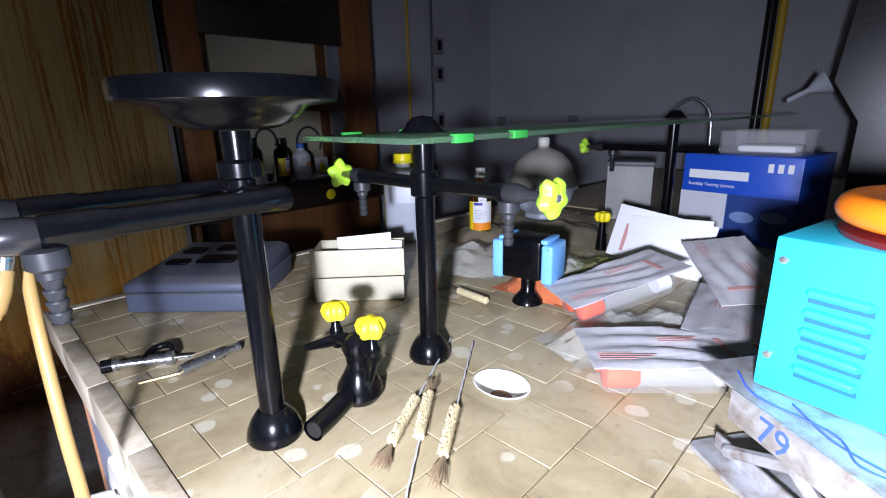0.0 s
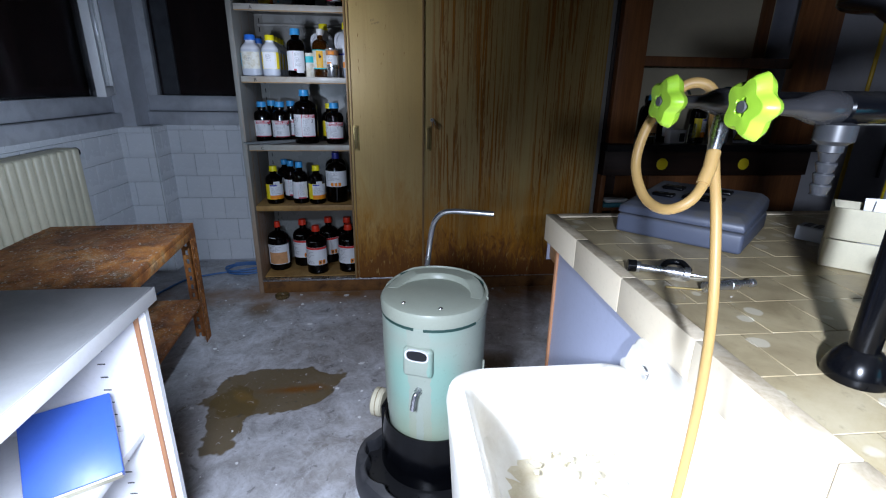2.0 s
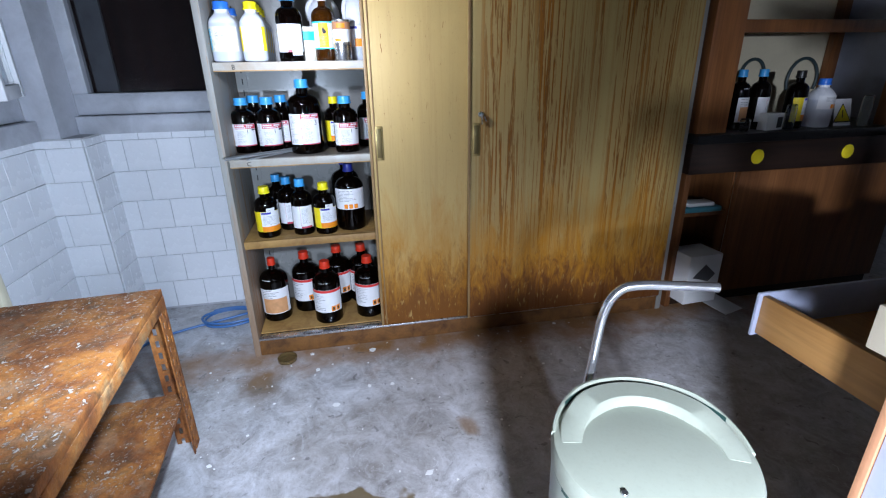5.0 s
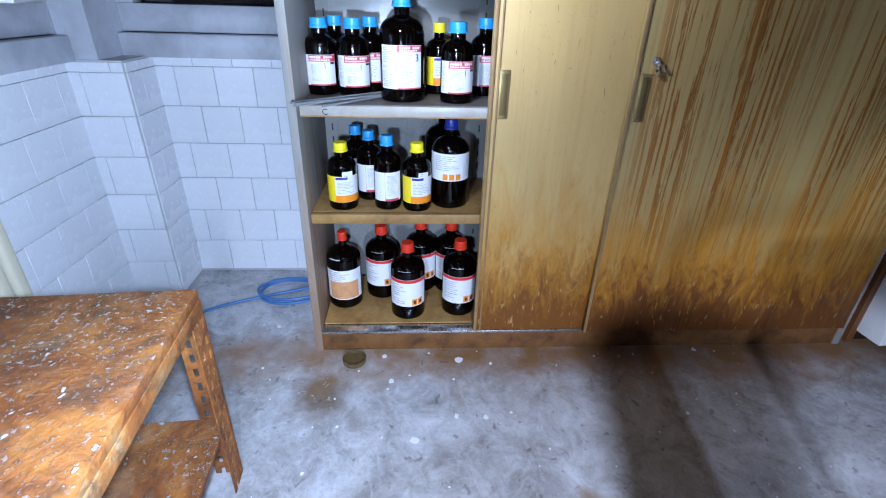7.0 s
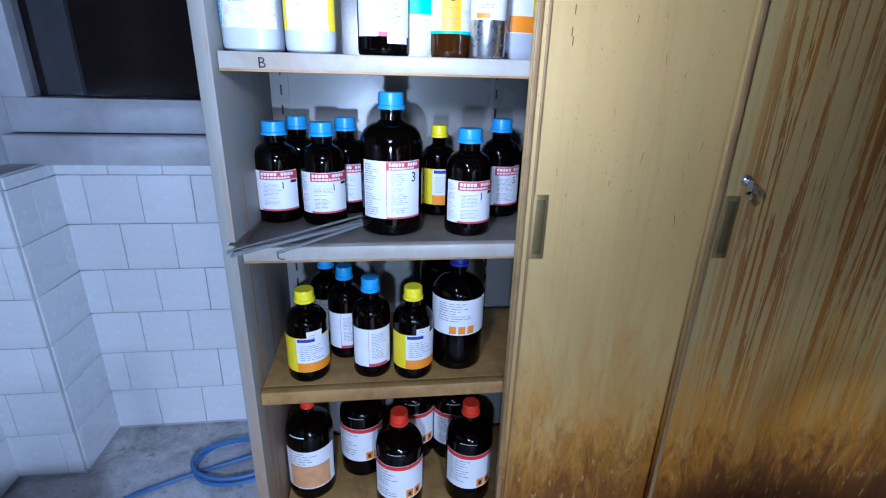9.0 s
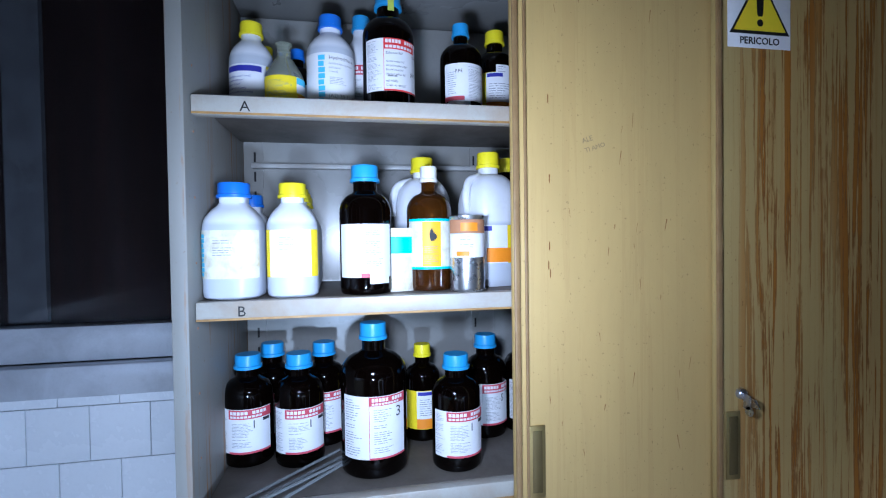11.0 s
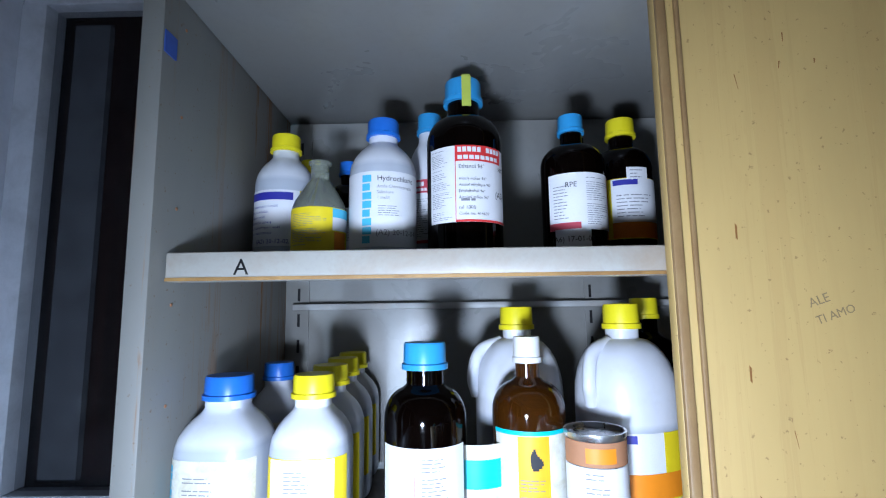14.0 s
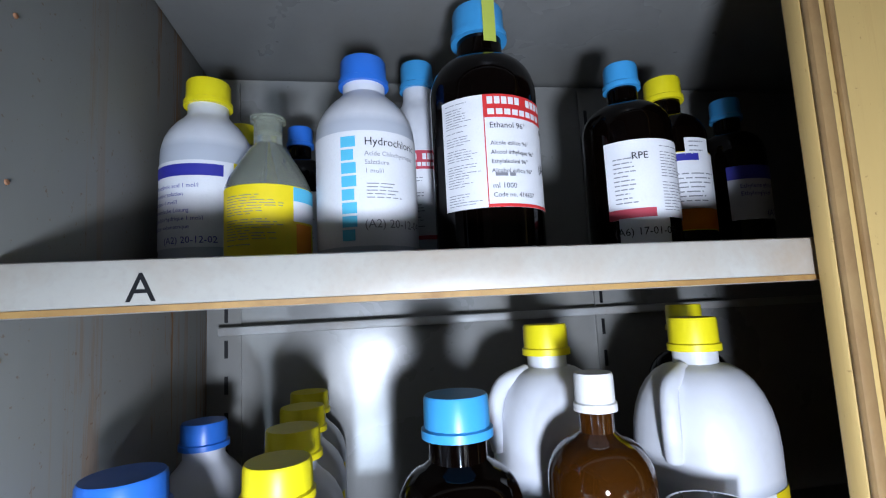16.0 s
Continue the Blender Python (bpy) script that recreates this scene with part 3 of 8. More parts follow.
def tile_wall(owner, origin, along, length, height, step=0.1545, shift=0.5):
    """Glazed tiles in running bond on a wall: origin at the foot, along one way, facing the way given by the turn to the left."""
    a = Vector(along)
    out = Vector((0, 0, 1)).cross(a) * -1
    rows = math.ceil(height / step - 0.05)
    for r in range(rows):
        tall = round(min(step, height - r * step), 4)
        x = -step * shift if r % 2 else 0.0
        while x < length - 0.005:
            x0, x1 = max(x, 0.0), min(x + step, length)
            if x1 - x0 > 0.012:
                w = round(x1 - x0, 3)
                key = (w, tall)
                if key not in TILE_CACHE:
                    TILE_CACHE[key] = tile_mesh(w, tall)
                ob = new("tile", TILE_CACHE[key])
                ob.parent = owner
                c = Vector(origin) + a * ((x0 + x1) / 2) + Vector((0, 0, step * r + tall / 2)) + out * 0.001
                m = Matrix((a.to_4d(), (0, 0, 1, 0), out.to_4d(), (0, 0, 0, 1))).transposed()
                m.col[3] = (*c, 1)
                for i in range(3):
                    m[3][i] = 0
                ob.matrix_basis = m
            x += step


# windows: aluminium frames, brown shutters closed behind the glass
def window_unit(name, label, origin, along, inward, length, z0, z1, posts, sash_at=None):
    """Frame, sill and panes in an opening; along runs with the wall and inward into the room."""
    a, n = Vector(along), Vector(inward)
    o = Vector(origin)
    base = tagged(thing(name, label, "window"), kind="structure")

    def bar(s0, s1, d0, d1, h0, h1, bevel=0.003):
        p, q = o + a * s0 + n * d0, o + a * s1 + n * d1
        return box(min(p.x, q.x), min(p.y, q.y), h0, max(p.x, q.x), max(p.y, q.y), h1, bevel)
    part("window_sill", bar(0.0, length, -0.1, 0.045, z0 - 0.085, z0, 0.004), M_ALU, base)
    part("bottom_rail", bar(0.0, length, -0.06, 0.0, z0 + 0.003, z0 + 0.10), M_ALU, base)
    part("top_rail", bar(0.0, length, -0.06, 0.0, z1 - 0.08, z1), M_ALU, base)
    for s in posts:
        part("post", bar(s, s + 0.065, -0.062, 0.004, z0 + 0.1, z1 - 0.08), M_ALU, base)
    for s, e in zip(posts, posts[1:]):
        pane = part("pane", bar(s + 0.067, e - 0.002, -0.036, -0.030, z0 + 0.102, z1 - 0.082, 0.0), M_PANE, base)
        pane.visible_shadow = False
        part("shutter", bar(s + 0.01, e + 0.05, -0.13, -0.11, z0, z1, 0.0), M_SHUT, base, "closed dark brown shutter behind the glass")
    return base


west_window = window_unit("window_1", "grey aluminium window with a closed brown shutter", (WX, W_Y0, 0), (0, 1, 0), (1, 0, 0), W_Y1 - W_Y0, W_SILL, W_TOP, (0.0, 1.03, 1.68, 2.31))
window_unit("window_2", "long grey aluminium window over the radiator, shutters closed", (S_X0, SY, 0), (1, 0, 0), (0, 1, 0), S_X1 - S_X0, W_SILL, W_TOP, (0.0, 0.9, 1.75, 2.6))
# Mottled grey strip between the glass and the shutter, at the left end.
part("reveal", box(WX - 0.108, W_Y0 + 0.068, W_SILL + 0.102, WX - 0.090, W_Y0 + 0.165, W_TOP - 0.082), paint("mottled dark grey", (0.10, 0.105, 0.12), 0.8, dirt=0.8, scale=14), west_window, "mottled grey strip behind the glass")
sash = thing("window_sash", "open aluminium window sash swung into the room", "window", pose(-3.235, -1.868, 1.165, 0, 0, 21))
tagged(sash, kind="structure")
# White instead of aluminium puts the torch glare into the sash colour.
for nm, b in (("stile", box(0, -0.02, 0, 0.05, 0.02, 1.20, 0.003)), ("stile", box(0.36, -0.02, 0, 0.385, 0.02, 1.20, 0.003)), ("stile", box(0.393, -0.022, 0, 0.42, 0.022, 1.20, 0.003)), ("sash_rail", box(0.052, -0.018, 0, 0.358, 0.018, 0.05, 0.003)), ("sash_rail", box(0.052, -0.018, 1.15, 0.358, 0.018, 1.20, 0.003))):
    part(nm, b, M_WHITE, sash)
part("pane", box(0.052, -0.003, 0.052, 0.358, 0.003, 1.148), M_GLASS, sash).visible_shadow = False
part("latch", box(0.366, 0.0205, 0.30, 0.380, 0.035, 0.52, 0.004), M_ALU, sash, "aluminium latch handle")

# ---- laboratory island with a tiled top ----
BX0, BX1, BY0, BY1, BZ = -1.33, 0.34, 0.245, 3.9, 0.905
island = tagged(thing("lab_bench", "laboratory island with beige tiled top and blue grey end panel", "bench", pose(0, 0, 0)), kind="")
HOLE = (-0.408, 0.659, -0.3005, 0.769)
bm = box(BX0 + 0.012, BY0 + 0.012, BZ - 0.075, BX1 - 0.012, HOLE[1], BZ - 0.008)
box(BX0 + 0.012, HOLE[3], BZ - 0.075, BX1 - 0.012, BY1, BZ - 0.008, bm=bm)
box(BX0 + 0.012, HOLE[1], BZ - 0.075, HOLE[0], HOLE[3], BZ - 0.008, bm=bm)
box(HOLE[2], HOLE[1], BZ - 0.075, BX1 - 0.012, HOLE[3], BZ - 0.008, bm=bm)
part("top_slab", bm, M_BGROUT, island)
part("end_panel", box(BX0 + 0.05, BY0 + 0.03, 0.0, BX1 - 0.05, BY0 + 0.055, BZ - 0.082, 0.002), M_PANEL, island, "blue grey laminate end panel")
part("carcass", box(BX0 + 0.055, BY0 + 0.56, 0.0, BX1 - 0.06, BY1, BZ - 0.08), M_PANEL, island)
part("carcass", box(BX0 + 0.30, BY0 + 0.058, 0.0, BX1 - 0.06, BY0 + 0.556, BZ - 0.08), M_PANEL, island)
part("edge_strip", box(BX0 + 0.035, BY0 + 0.025, 0.0, BX0 + 0.049, BY0 + 0.06, BZ - 0.09, 0.001), M_CHIP, island, "rusty brown corner strip")
drawer = part("drawer", box(-1.645, 0.375, 0.655, -1.30, 0.392, 0.752, 0.002), M_PINE, island, "pine drawer pulled open")
part("drawer_side", box(-1.645, 0.74, 0.655, -1.30, 0.757, 0.752, 0.002), M_PINE, drawer)
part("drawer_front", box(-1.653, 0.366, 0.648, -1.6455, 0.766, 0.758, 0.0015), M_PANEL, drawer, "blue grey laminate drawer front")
part("drawer_bottom", box(-1.645, 0.393, 0.662, -1.30, 0.739, 0.670), M_PINE, drawer)

# ---- sink on the end of the island ----
SX0, SX1, SY0, SY1, SZ = -0.80, -0.16, -0.10, 0.27, 0.728
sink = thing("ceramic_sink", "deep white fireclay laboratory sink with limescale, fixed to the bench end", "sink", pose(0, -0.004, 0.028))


def ring_box(x0, y0, x1, y1, r, z, n=6):
    out = []
    for cx, cy, a in ((x1 - r, y1 - r, 0), (x0 + r, y1 - r, 90), (x0 + r, y0 + r, 180), (x1 - r, y0 + r, 270)):
        for k in range(n + 1):
            t = radians(a + 90 * k / n)
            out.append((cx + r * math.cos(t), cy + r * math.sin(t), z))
    return out


def loft(rings, bm=None, cap0=True, cap1=True):
    bm = bm or bmesh.new()
    vs = [[bm.verts.new(p) for p in ring] for ring in rings]
    n = len(vs[0])
    for a, b in zip(vs, vs[1:]):
        for k in range(n):
            bm.faces.new((a[k], a[(k + 1) % n], b[(k + 1) % n], b[k]))
    if cap0:
        bm.faces.new(vs[0][::-1])
    if cap1:
        bm.faces.new(vs[-1])
    return bm


def inset(d, r, z):
    return ring_box(SX0 + d, SY0 + d, SX1 - d, SY1 - d, r, z)


part("basin", loft([inset(0.03, 0.05, 0.44), inset(0.012, 0.06, 0.46), inset(0.0, 0.065, 0.66), inset(-0.004, 0.07, 0.70), inset(0.0, 0.066, 0.720), inset(0.010, 0.062, SZ), inset(0.026, 0.05, SZ - 0.001),
                    inset(0.038, 0.042, SZ - 0.012), inset(0.044, 0.04, 0.685), inset(0.055, 0.05, 0.622), inset(0.075, 0.06, 0.600)]), M_CERAMIC, sink)
# raised back with rounded shoulders
shoulder = [(SX0 + 0.005, 0.60)] + [(SX0 + 0.005 + 0.055 * (k / 8), SZ - 0.004 + 0.086 * (0.5 - 0.5 * math.cos(math.pi * k / 8))) for k in range(9)]
shoulder += [(SX1 - 0.005 - 0.055 * (k / 8), SZ - 0.004 + 0.086 * (0.5 - 0.5 * math.cos(math.pi * k / 8))) for k in range(8, -1, -1)] + [(SX1 - 0.005, 0.60)]
bm = prism(shoulder, 0.0, 0.032, bevel=0.006)
part("backsplash", bm, M_CERAMIC, sink, at=Matrix(((1, 0, 0, 0), (0, 0, -1, 0.272), (0, 1, 0, 0), (0, 0, 0, 1))))
part("overflow", lathe([(0.0, 0.0), (0.006, 0.002), (0.012, 0.003), (0.013, 0.0)], 16), M_STEEL, sink, "small steel overflow cover", at=pose(-0.706, 0.2385, 0.76, 90))
rng = random.Random(4)
bm = bmesh.new()
for k in range(16):
    rr = rng.uniform(0.012, 0.03)
    add(bm, lathe([(rr, 0.0), (rr * 0.9, 0.0014), (0, 0.0018)], 11), pose(rng.uniform(SX0 + 0.12, SX0 + 0.42), rng.uniform(SY0 + 0.11, SY1 - 0.1), 0.6002) @ Matrix.Diagonal((1, rng.uniform(0.6, 1), 1, 1)))
part("limescale", bm, paint("limescale crust", (0.50, 0.47, 0.37), 0.8, dirt=0.5, dirt_colour=(0.4, 0.33, 0.2), scale=30), sink, "pale crusty limescale rings")
M_SILT = paint("dried silt", (0.60, 0.55, 0.42), 0.9, dirt=0.6, dirt_colour=(0.36, 0.28, 0.14), scale=16, grain=0.3)
bm = bmesh.new()
grid = [[bm.verts.new((SX0 + 0.072 + 0.44 * i / 30, SY0 + 0.078 + 0.222 * j / 18, 0.597 + (0.006 + 0.012 * rng.random()) * math.sin(math.pi * i / 30) ** 0.7 * math.sin(math.pi * j / 18) ** 0.7)) for j in range(19)] for i in range(31)]
for i in range(30):
    for j in range(18):
        bm.faces.new((grid[i][j], grid[i + 1][j], grid[i + 1][j + 1], grid[i][j + 1]))
part("silt", bm, M_SILT, sink, "olive brown silt dried on the sink floor")
bm = bmesh.new()
for k in range(90):
    q = bmesh.ops.create_icosphere(bm, subdivisions=1, radius=rng.uniform(0.003, 0.010))
    off = Vector((rng.uniform(SX0 + 0.10, SX0 + 0.46), rng.uniform(SY0 + 0.12, SY1 - 0.08), 0.640))
    for v in q["verts"]:
        v.co = Vector((v.co.x * rng.uniform(0.8, 1.2), v.co.y * rng.uniform(0.8, 1.2), v.co.z * 0.6)) + off
tagged(part("plaster_crumbs", bm, paint("plaster crumbs", (0.50, 0.46, 0.35), 0.9, dirt=0.4, scale=40)), "pale plaster crumbs lying in the sink", "debris", kind="stuff")

# ---- steel cabinet with sliding doors ----
CX, CY0, CY1, CH, CD = -2.86, -1.04, 1.06, 2.0, 0.45
cab = thing("steel_cabinet", "tall grey steel cabinet, beige sliding doors rusted and pushed aside", "cabinet", pose(CX, CY0, 0))
W = CY1 - CY0
part("side_panel", box(-CD, 0, 0, 0.0, 0.027, CH, 0.002), M_SIDE, cab, "grey side panel with thin rust runs")
part("side_panel", box(-CD, W - 0.027, 0, 0.0, W, CH, 0.002), M_CABGREY, cab)
part("back_panel", box(-CD, 0.0275, 0.02, -CD + 0.012, W - 0.0275, CH - 0.042), M_CABGREY, cab)
part("top_panel", box(-CD, 0.0275, CH - 0.04, -0.003, W - 0.0275, CH - 0.001, 0.002), M_CABGREY, cab)
M_RAIL = paint("top rail with rust drips", (0.38, 0.38, 0.37), 0.45, dirt=0.4, dirt_colour=(0.24, 0.15, 0.07), scale=20, grain=0.1)
part("top_rail", box(-0.012, 0.0275, CH - 0.052, 0.006, W - 0.0275, CH - 0.004, 0.002), M_RAIL, cab, "grey top rail with rust drips")
drip_rng = random.Random(31)
bm = bmesh.new()
for k in range(95):
    y_ = 0.04 + (W - 0.10) * drip_rng.random() ** 0.75
    w_, l_ = drip_rng.uniform(0.0015, 0.007), drip_rng.uniform(0.006, 0.042)
    top_ = CH - 0.0055
    bm.faces.new([bm.verts.new((0.0064 + 0.00001 * k, *q)) for q in ((y_ - w_, top_), (y_ - w_ * 0.5, top_ - l_ * 0.5), (y_ - w_ * 0.35, top_ - l_ * 0.9), (y_, top_ - l_), (y_ + w_ * 0.4, top_ - l_ * 0.85), (y_ + w_ * 0.6, top_ - l_ * 0.45), (y_ + w_, top_))])
tagged(part("rust_drips", bm, paint("rust run", (0.28, 0.108, 0.004), 0.7, dirt=0.7, dirt_colour=(0.08, 0.025, 0.004), scale=60), cab), kind="stuff")
part("plinth", box(-CD + 0.02, 0.003, 0.0, -0.006, W - 0.003, 0.078, 0.002), M_KICK, cab, "rusted plinth")
part("door_track", box(-0.05, 0.0275, 0.078, -0.002, W - 0.0275, 0.088, 0.001), M_STEEL, cab)
SHELVES = {"A": 1.640, "B": 1.283, "C": 0.913, "D": 0.558, "E": 0.095}
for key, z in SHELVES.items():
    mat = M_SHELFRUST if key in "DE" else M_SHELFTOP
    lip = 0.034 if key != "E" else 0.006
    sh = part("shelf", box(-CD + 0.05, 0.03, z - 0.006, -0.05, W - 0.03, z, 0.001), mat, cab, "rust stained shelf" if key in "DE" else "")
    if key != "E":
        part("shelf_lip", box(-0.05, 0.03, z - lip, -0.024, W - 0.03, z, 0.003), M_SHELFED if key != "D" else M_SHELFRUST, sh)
    if key in "ABC":
        part("rust_edge", box(-0.0235, 0.031, z - lip + 0.0005, -0.0230, W - 0.031, z - lip + 0.0045), M_SHELFRUST, sh, "thin line of rust along the lip")
        part("shelf_mark", lettering(key, 0.026), M_BLACK, sh, "handwritten letter " + key, at=pose(-0.0235, 0.118 if key == "A" else 0.105, z - 0.027) @ FACE_X)
# slotted shelf uprights at the back corner
for y in (0.045, 0.62, 1.25):
    bm = box(-CD + 0.013, y, 0.1, -CD + 0.017, y + 0.03, CH - 0.05)
    up = part("shelf_upright", bm, M_CABGREY, cab)
    bm = bmesh.new()
    for k in range(36):
        box(-CD + 0.0172, y + 0.008, 0.14 + k * 0.05, -CD + 0.0180, y + 0.013, 0.165 + k * 0.05, bm=bm)
    tagged(part("slot_row", bm, M_BLACK, up), kind="stuff")
bm = box(-CD + 0.0185, 0.05, 1.572, -CD + 0.040, W - 0.05, 1.584, 0.002)
part("back_fold", bm, M_RAIL, cab)
part("corner_tape", box(-0.026, 0.0272, 1.874, -0.002, 0.0285, 1.901), M_BLUE, cab, "scrap of blue tape")
# side panel rivets along the front fold
bm = bmesh.new()
for k in range(16):
    add(bm, lathe([(0.0022, 0), (0.0018, 0.001), (0, 0.0013)], 8), pose(-0.045, 0.0272, 0.2 + k * 0.115, -90))
tagged(part("rivets", bm, M_CHIP, cab), kind="stuff")


def sliding_door(y0, y1, x0, x1, mat, label, ridge):
    d = part("door", box(x0, y0, 0.09, x1, y1, CH - 0.055, 0.003), mat, cab, label)
    bm = box(x1, y0, 0.09, x1 + 0.007, y0 + 0.012, CH - 0.055, 0.003)
    if ridge:
        box(x1, y0 + 0.022, 0.09, x1 + 0.005, y0 + 0.028, CH - 0.055, 0.002, bm=bm)
    part("edge_bead", bm, M_DOORBEAD, d, "worn brown edge bead")
    return d


M_DOORBEAD = paint("worn brown bead", (0.30, 0.19, 0.08), 0.45, dirt=0.6, dirt_colour=(0.16, 0.07, 0.025), scale=14)
door_a = sliding_door(0.595, 1.62, -0.018, -0.002, M_DOOR1, "beige enamelled sliding door rusted at the foot", True)
door_b = sliding_door(1.015, W - 0.03, 0.003, 0.016, M_DOOR2, "beige sliding door with long brown rust streaks", False)

scratch_rng = random.Random(8)
bm = bmesh.new()
for k in range(26):
    y_, z_, l_ = scratch_rng.uniform(0.66, 0.98), scratch_rng.uniform(0.95, 1.88), scratch_rng.uniform(0.006, 0.03)
    w_, lean_ = scratch_rng.uniform(0.0004, 0.0011), scratch_rng.uniform(-0.2, 0.2) * l_
    bm.faces.new([bm.verts.new((-0.0016, *q)) for q in ((y_ - w_, z_), (y_ + w_, z_), (y_ + lean_ + w_ * 0.4, z_ - l_), (y_ + lean_ - w_ * 0.4, z_ - l_))])
for k in range(14):
    if scratch_rng.random() < 0.45:
        continue
    z_ = 1.66 - 0.026 * k + scratch_rng.uniform(-0.01, 0.01)
    y_ = 0.668 + scratch_rng.uniform(-0.004, 0.004)
    bm.faces.new([bm.verts.new((-0.0015, *q)) for q in ((y_ - 0.0012, z_), (y_ + 0.0012, z_ - 0.003), (y_ + 0.0006, z_ - 0.019), (y_ - 0.0014, z_ - 0.016))])
tagged(part("scratches", bm, paint("rust scratch", (0.24, 0.10, 0.02), 0.8), door_a), kind="stuff")
M_PENCIL = paint("faint pencil", (0.26, 0.19, 0.09), 0.7)
part("scribble", lettering("ALE", 0.014, 0.0002, "LEFT"), M_PENCIL, door_a, "faint pencil scribble ALE", at=pose(-0.0017, 0.738, 1.567) @ FACE_X @ pose(0, 0, 0, 0, 0, 18))
part("scribble", lettering("TI AMO", 0.013, 0.0002, "LEFT"), M_PENCIL, door_a, "faint pencil scribble TI AMO", at=pose(-0.0017, 0.744, 1.549) @ FACE_X @ pose(0, 0, 0, 0, 0, 18))


def flush_pull(door, x, y, z):
    p = part("handle", box(x, y - 0.016, z - 0.07, x + 0.004, y + 0.016, z + 0.07, 0.0015), M_BRASS, door, "dull brass recessed pull")
    # Raised slab in darker brass paints the shade of the recess.
    part("recess", box(x + 0.002, y - 0.010, z - 0.060, x + 0.0048, y + 0.010, z + 0.060, 0.001), paint("brass recess shade", (0.20, 0.15, 0.06), 0.4, 0.6), p)


flush_pull(door_a, -0.002, 0.638, 0.957)
flush_pull(door_b, 0.016, 1.052, 0.957)
lock = part("lock", lathe([(0, 0.010), (0.008, 0.010), (0.011, 0.007), (0.012, 0.0)], 20), M_STEEL, door_b, "round steel lock", at=pose(0.016, 1.072, 1.062, 0, 90))
key = box(0.0, -0.001, -0.028, 0.018, 0.001, 0.002, 0.0006)
add(key, lathe([(0.0, -0.001), (0.010, -0.001), (0.010, 0.001), (0.0, 0.001)], 14), pose(0.014, 0, -0.03, 90))
part("key", key, M_STEEL, lock, "keys hanging from the lock", at=pose(0, 0, 0.008, 0, -90))
box_k = part("key", box(-0.012, -0.001, -0.034, 0.012, 0.001, -0.012, 0.0006), M_STEEL, lock, at=pose(-0.004, 0.006, 0.016, 0, -90, 24))

# danger sign
sign = thing("danger_sign", "white metal sign with yellow warning triangle on cabinet door", "sign", pose(CX + 0.0165, CY0 + 1.043, 1.764))
part("plate", box(0, 0, 0, 0.0015, 0.148, 0.158, 0.0006), paint("white enamel sign", (0.78, 0.78, 0.80), 0.35, dirt=0.1), sign)


def tri(cx, cz, h):
    s = h / math.sqrt(3)
    return [(cx - s, cz), (cx + s, cz), (cx, cz + h)]


YZ = Matrix(((0, 0, 1, 0), (1, 0, 0, 0), (0, 1, 0, 0), (0, 0, 0, 1)))
part("triangle_border", prism(tri(0.074, 0.028, 0.122), 0.0016, 0.0020), M_BLACK, sign, at=YZ)
part("triangle", prism(tri(0.074, 0.0345, 0.106), 0.0021, 0.0026), plain("sign yellow", (0.80, 0.62, 0.02), 0.4), sign, at=YZ)
ex = prism([(0.0655, 0.099), (0.0680, 0.1035), (0.0720, 0.1055), (0.0760, 0.1055), (0.0800, 0.1035), (0.0825, 0.099), (0.0810, 0.068), (0.0785, 0.0635), (0.0695, 0.0635), (0.0670, 0.068)], 0.0027, 0.0031)
add(ex, lathe([(0.0072, 0.0027), (0.0072, 0.0031), (0, 0.0031)], 16), pose(0.074, 0.0505, 0))
part("exclamation_mark", ex, M_BLACK, sign, at=YZ)
part("lettering", lettering("PERICOLO", 0.020, bold=0.0003), M_BLACK, sign, "the word PERICOLO in black", at=pose(0.0018, 0.074, 0.008) @ FACE_X)

# ---- reagent bottles ----
def milky():
    """Milky plastic, duller low down: liquid behind it and painted shelf lip shadow."""
    m, nt, b = nodes_of("milky white plastic")
    v = coords(nt)
    sep = nt.nodes.new("ShaderNodeSeparateXYZ")
    nt.links.new(v, sep.inputs[0])
    fill_shade = ramp(nt, calc(nt, "MULTIPLY", sep.outputs["Z"], 5.0), [(0.66, (1, 1, 1)), (0.70, (0, 0, 0))])
    c = mix(nt, calc(nt, "MULTIPLY", fill_shade, 0.8), (0.66, 0.67, 0.71), (0.42, 0.45, 0.51))
    c = mix(nt, calc(nt, "MULTIPLY", mask(nt, noise_tex(nt, v, 40, 4), 0.5, 0.75), 0.2), c, (0.45, 0.45, 0.44))
    nt.links.new(c, b.inputs["Base Color"])
    b.inputs["Roughness"].default_value = 0.36
    b.inputs["Subsurface Weight"].default_value = 0.2
    b.inputs["Subsurface Radius"].default_value = (0.01, 0.01, 0.01)
    return m


M_AMBER = plain("dark amber glass", (0.0013, 0.0006, 0.0004), 0.06)
M_AMBER.node_tree.nodes["Principled BSDF"].inputs["Specular IOR Level"].default_value = 0.22
M_AMBERL = plain("brown amber glass", (0.075, 0.024, 0.003), 0.05, 0.0, 0.55, 1.5)
M_HDPE = milky()
M_HDPE_FULL = plain("milky plastic below the fill line", (0.52, 0.54, 0.58), 0.32, subsurface=0.2)
M_CLEARB = plain("pale glass", (0.55, 0.58, 0.48), 0.05, 0.0, 0.75, 1.3)
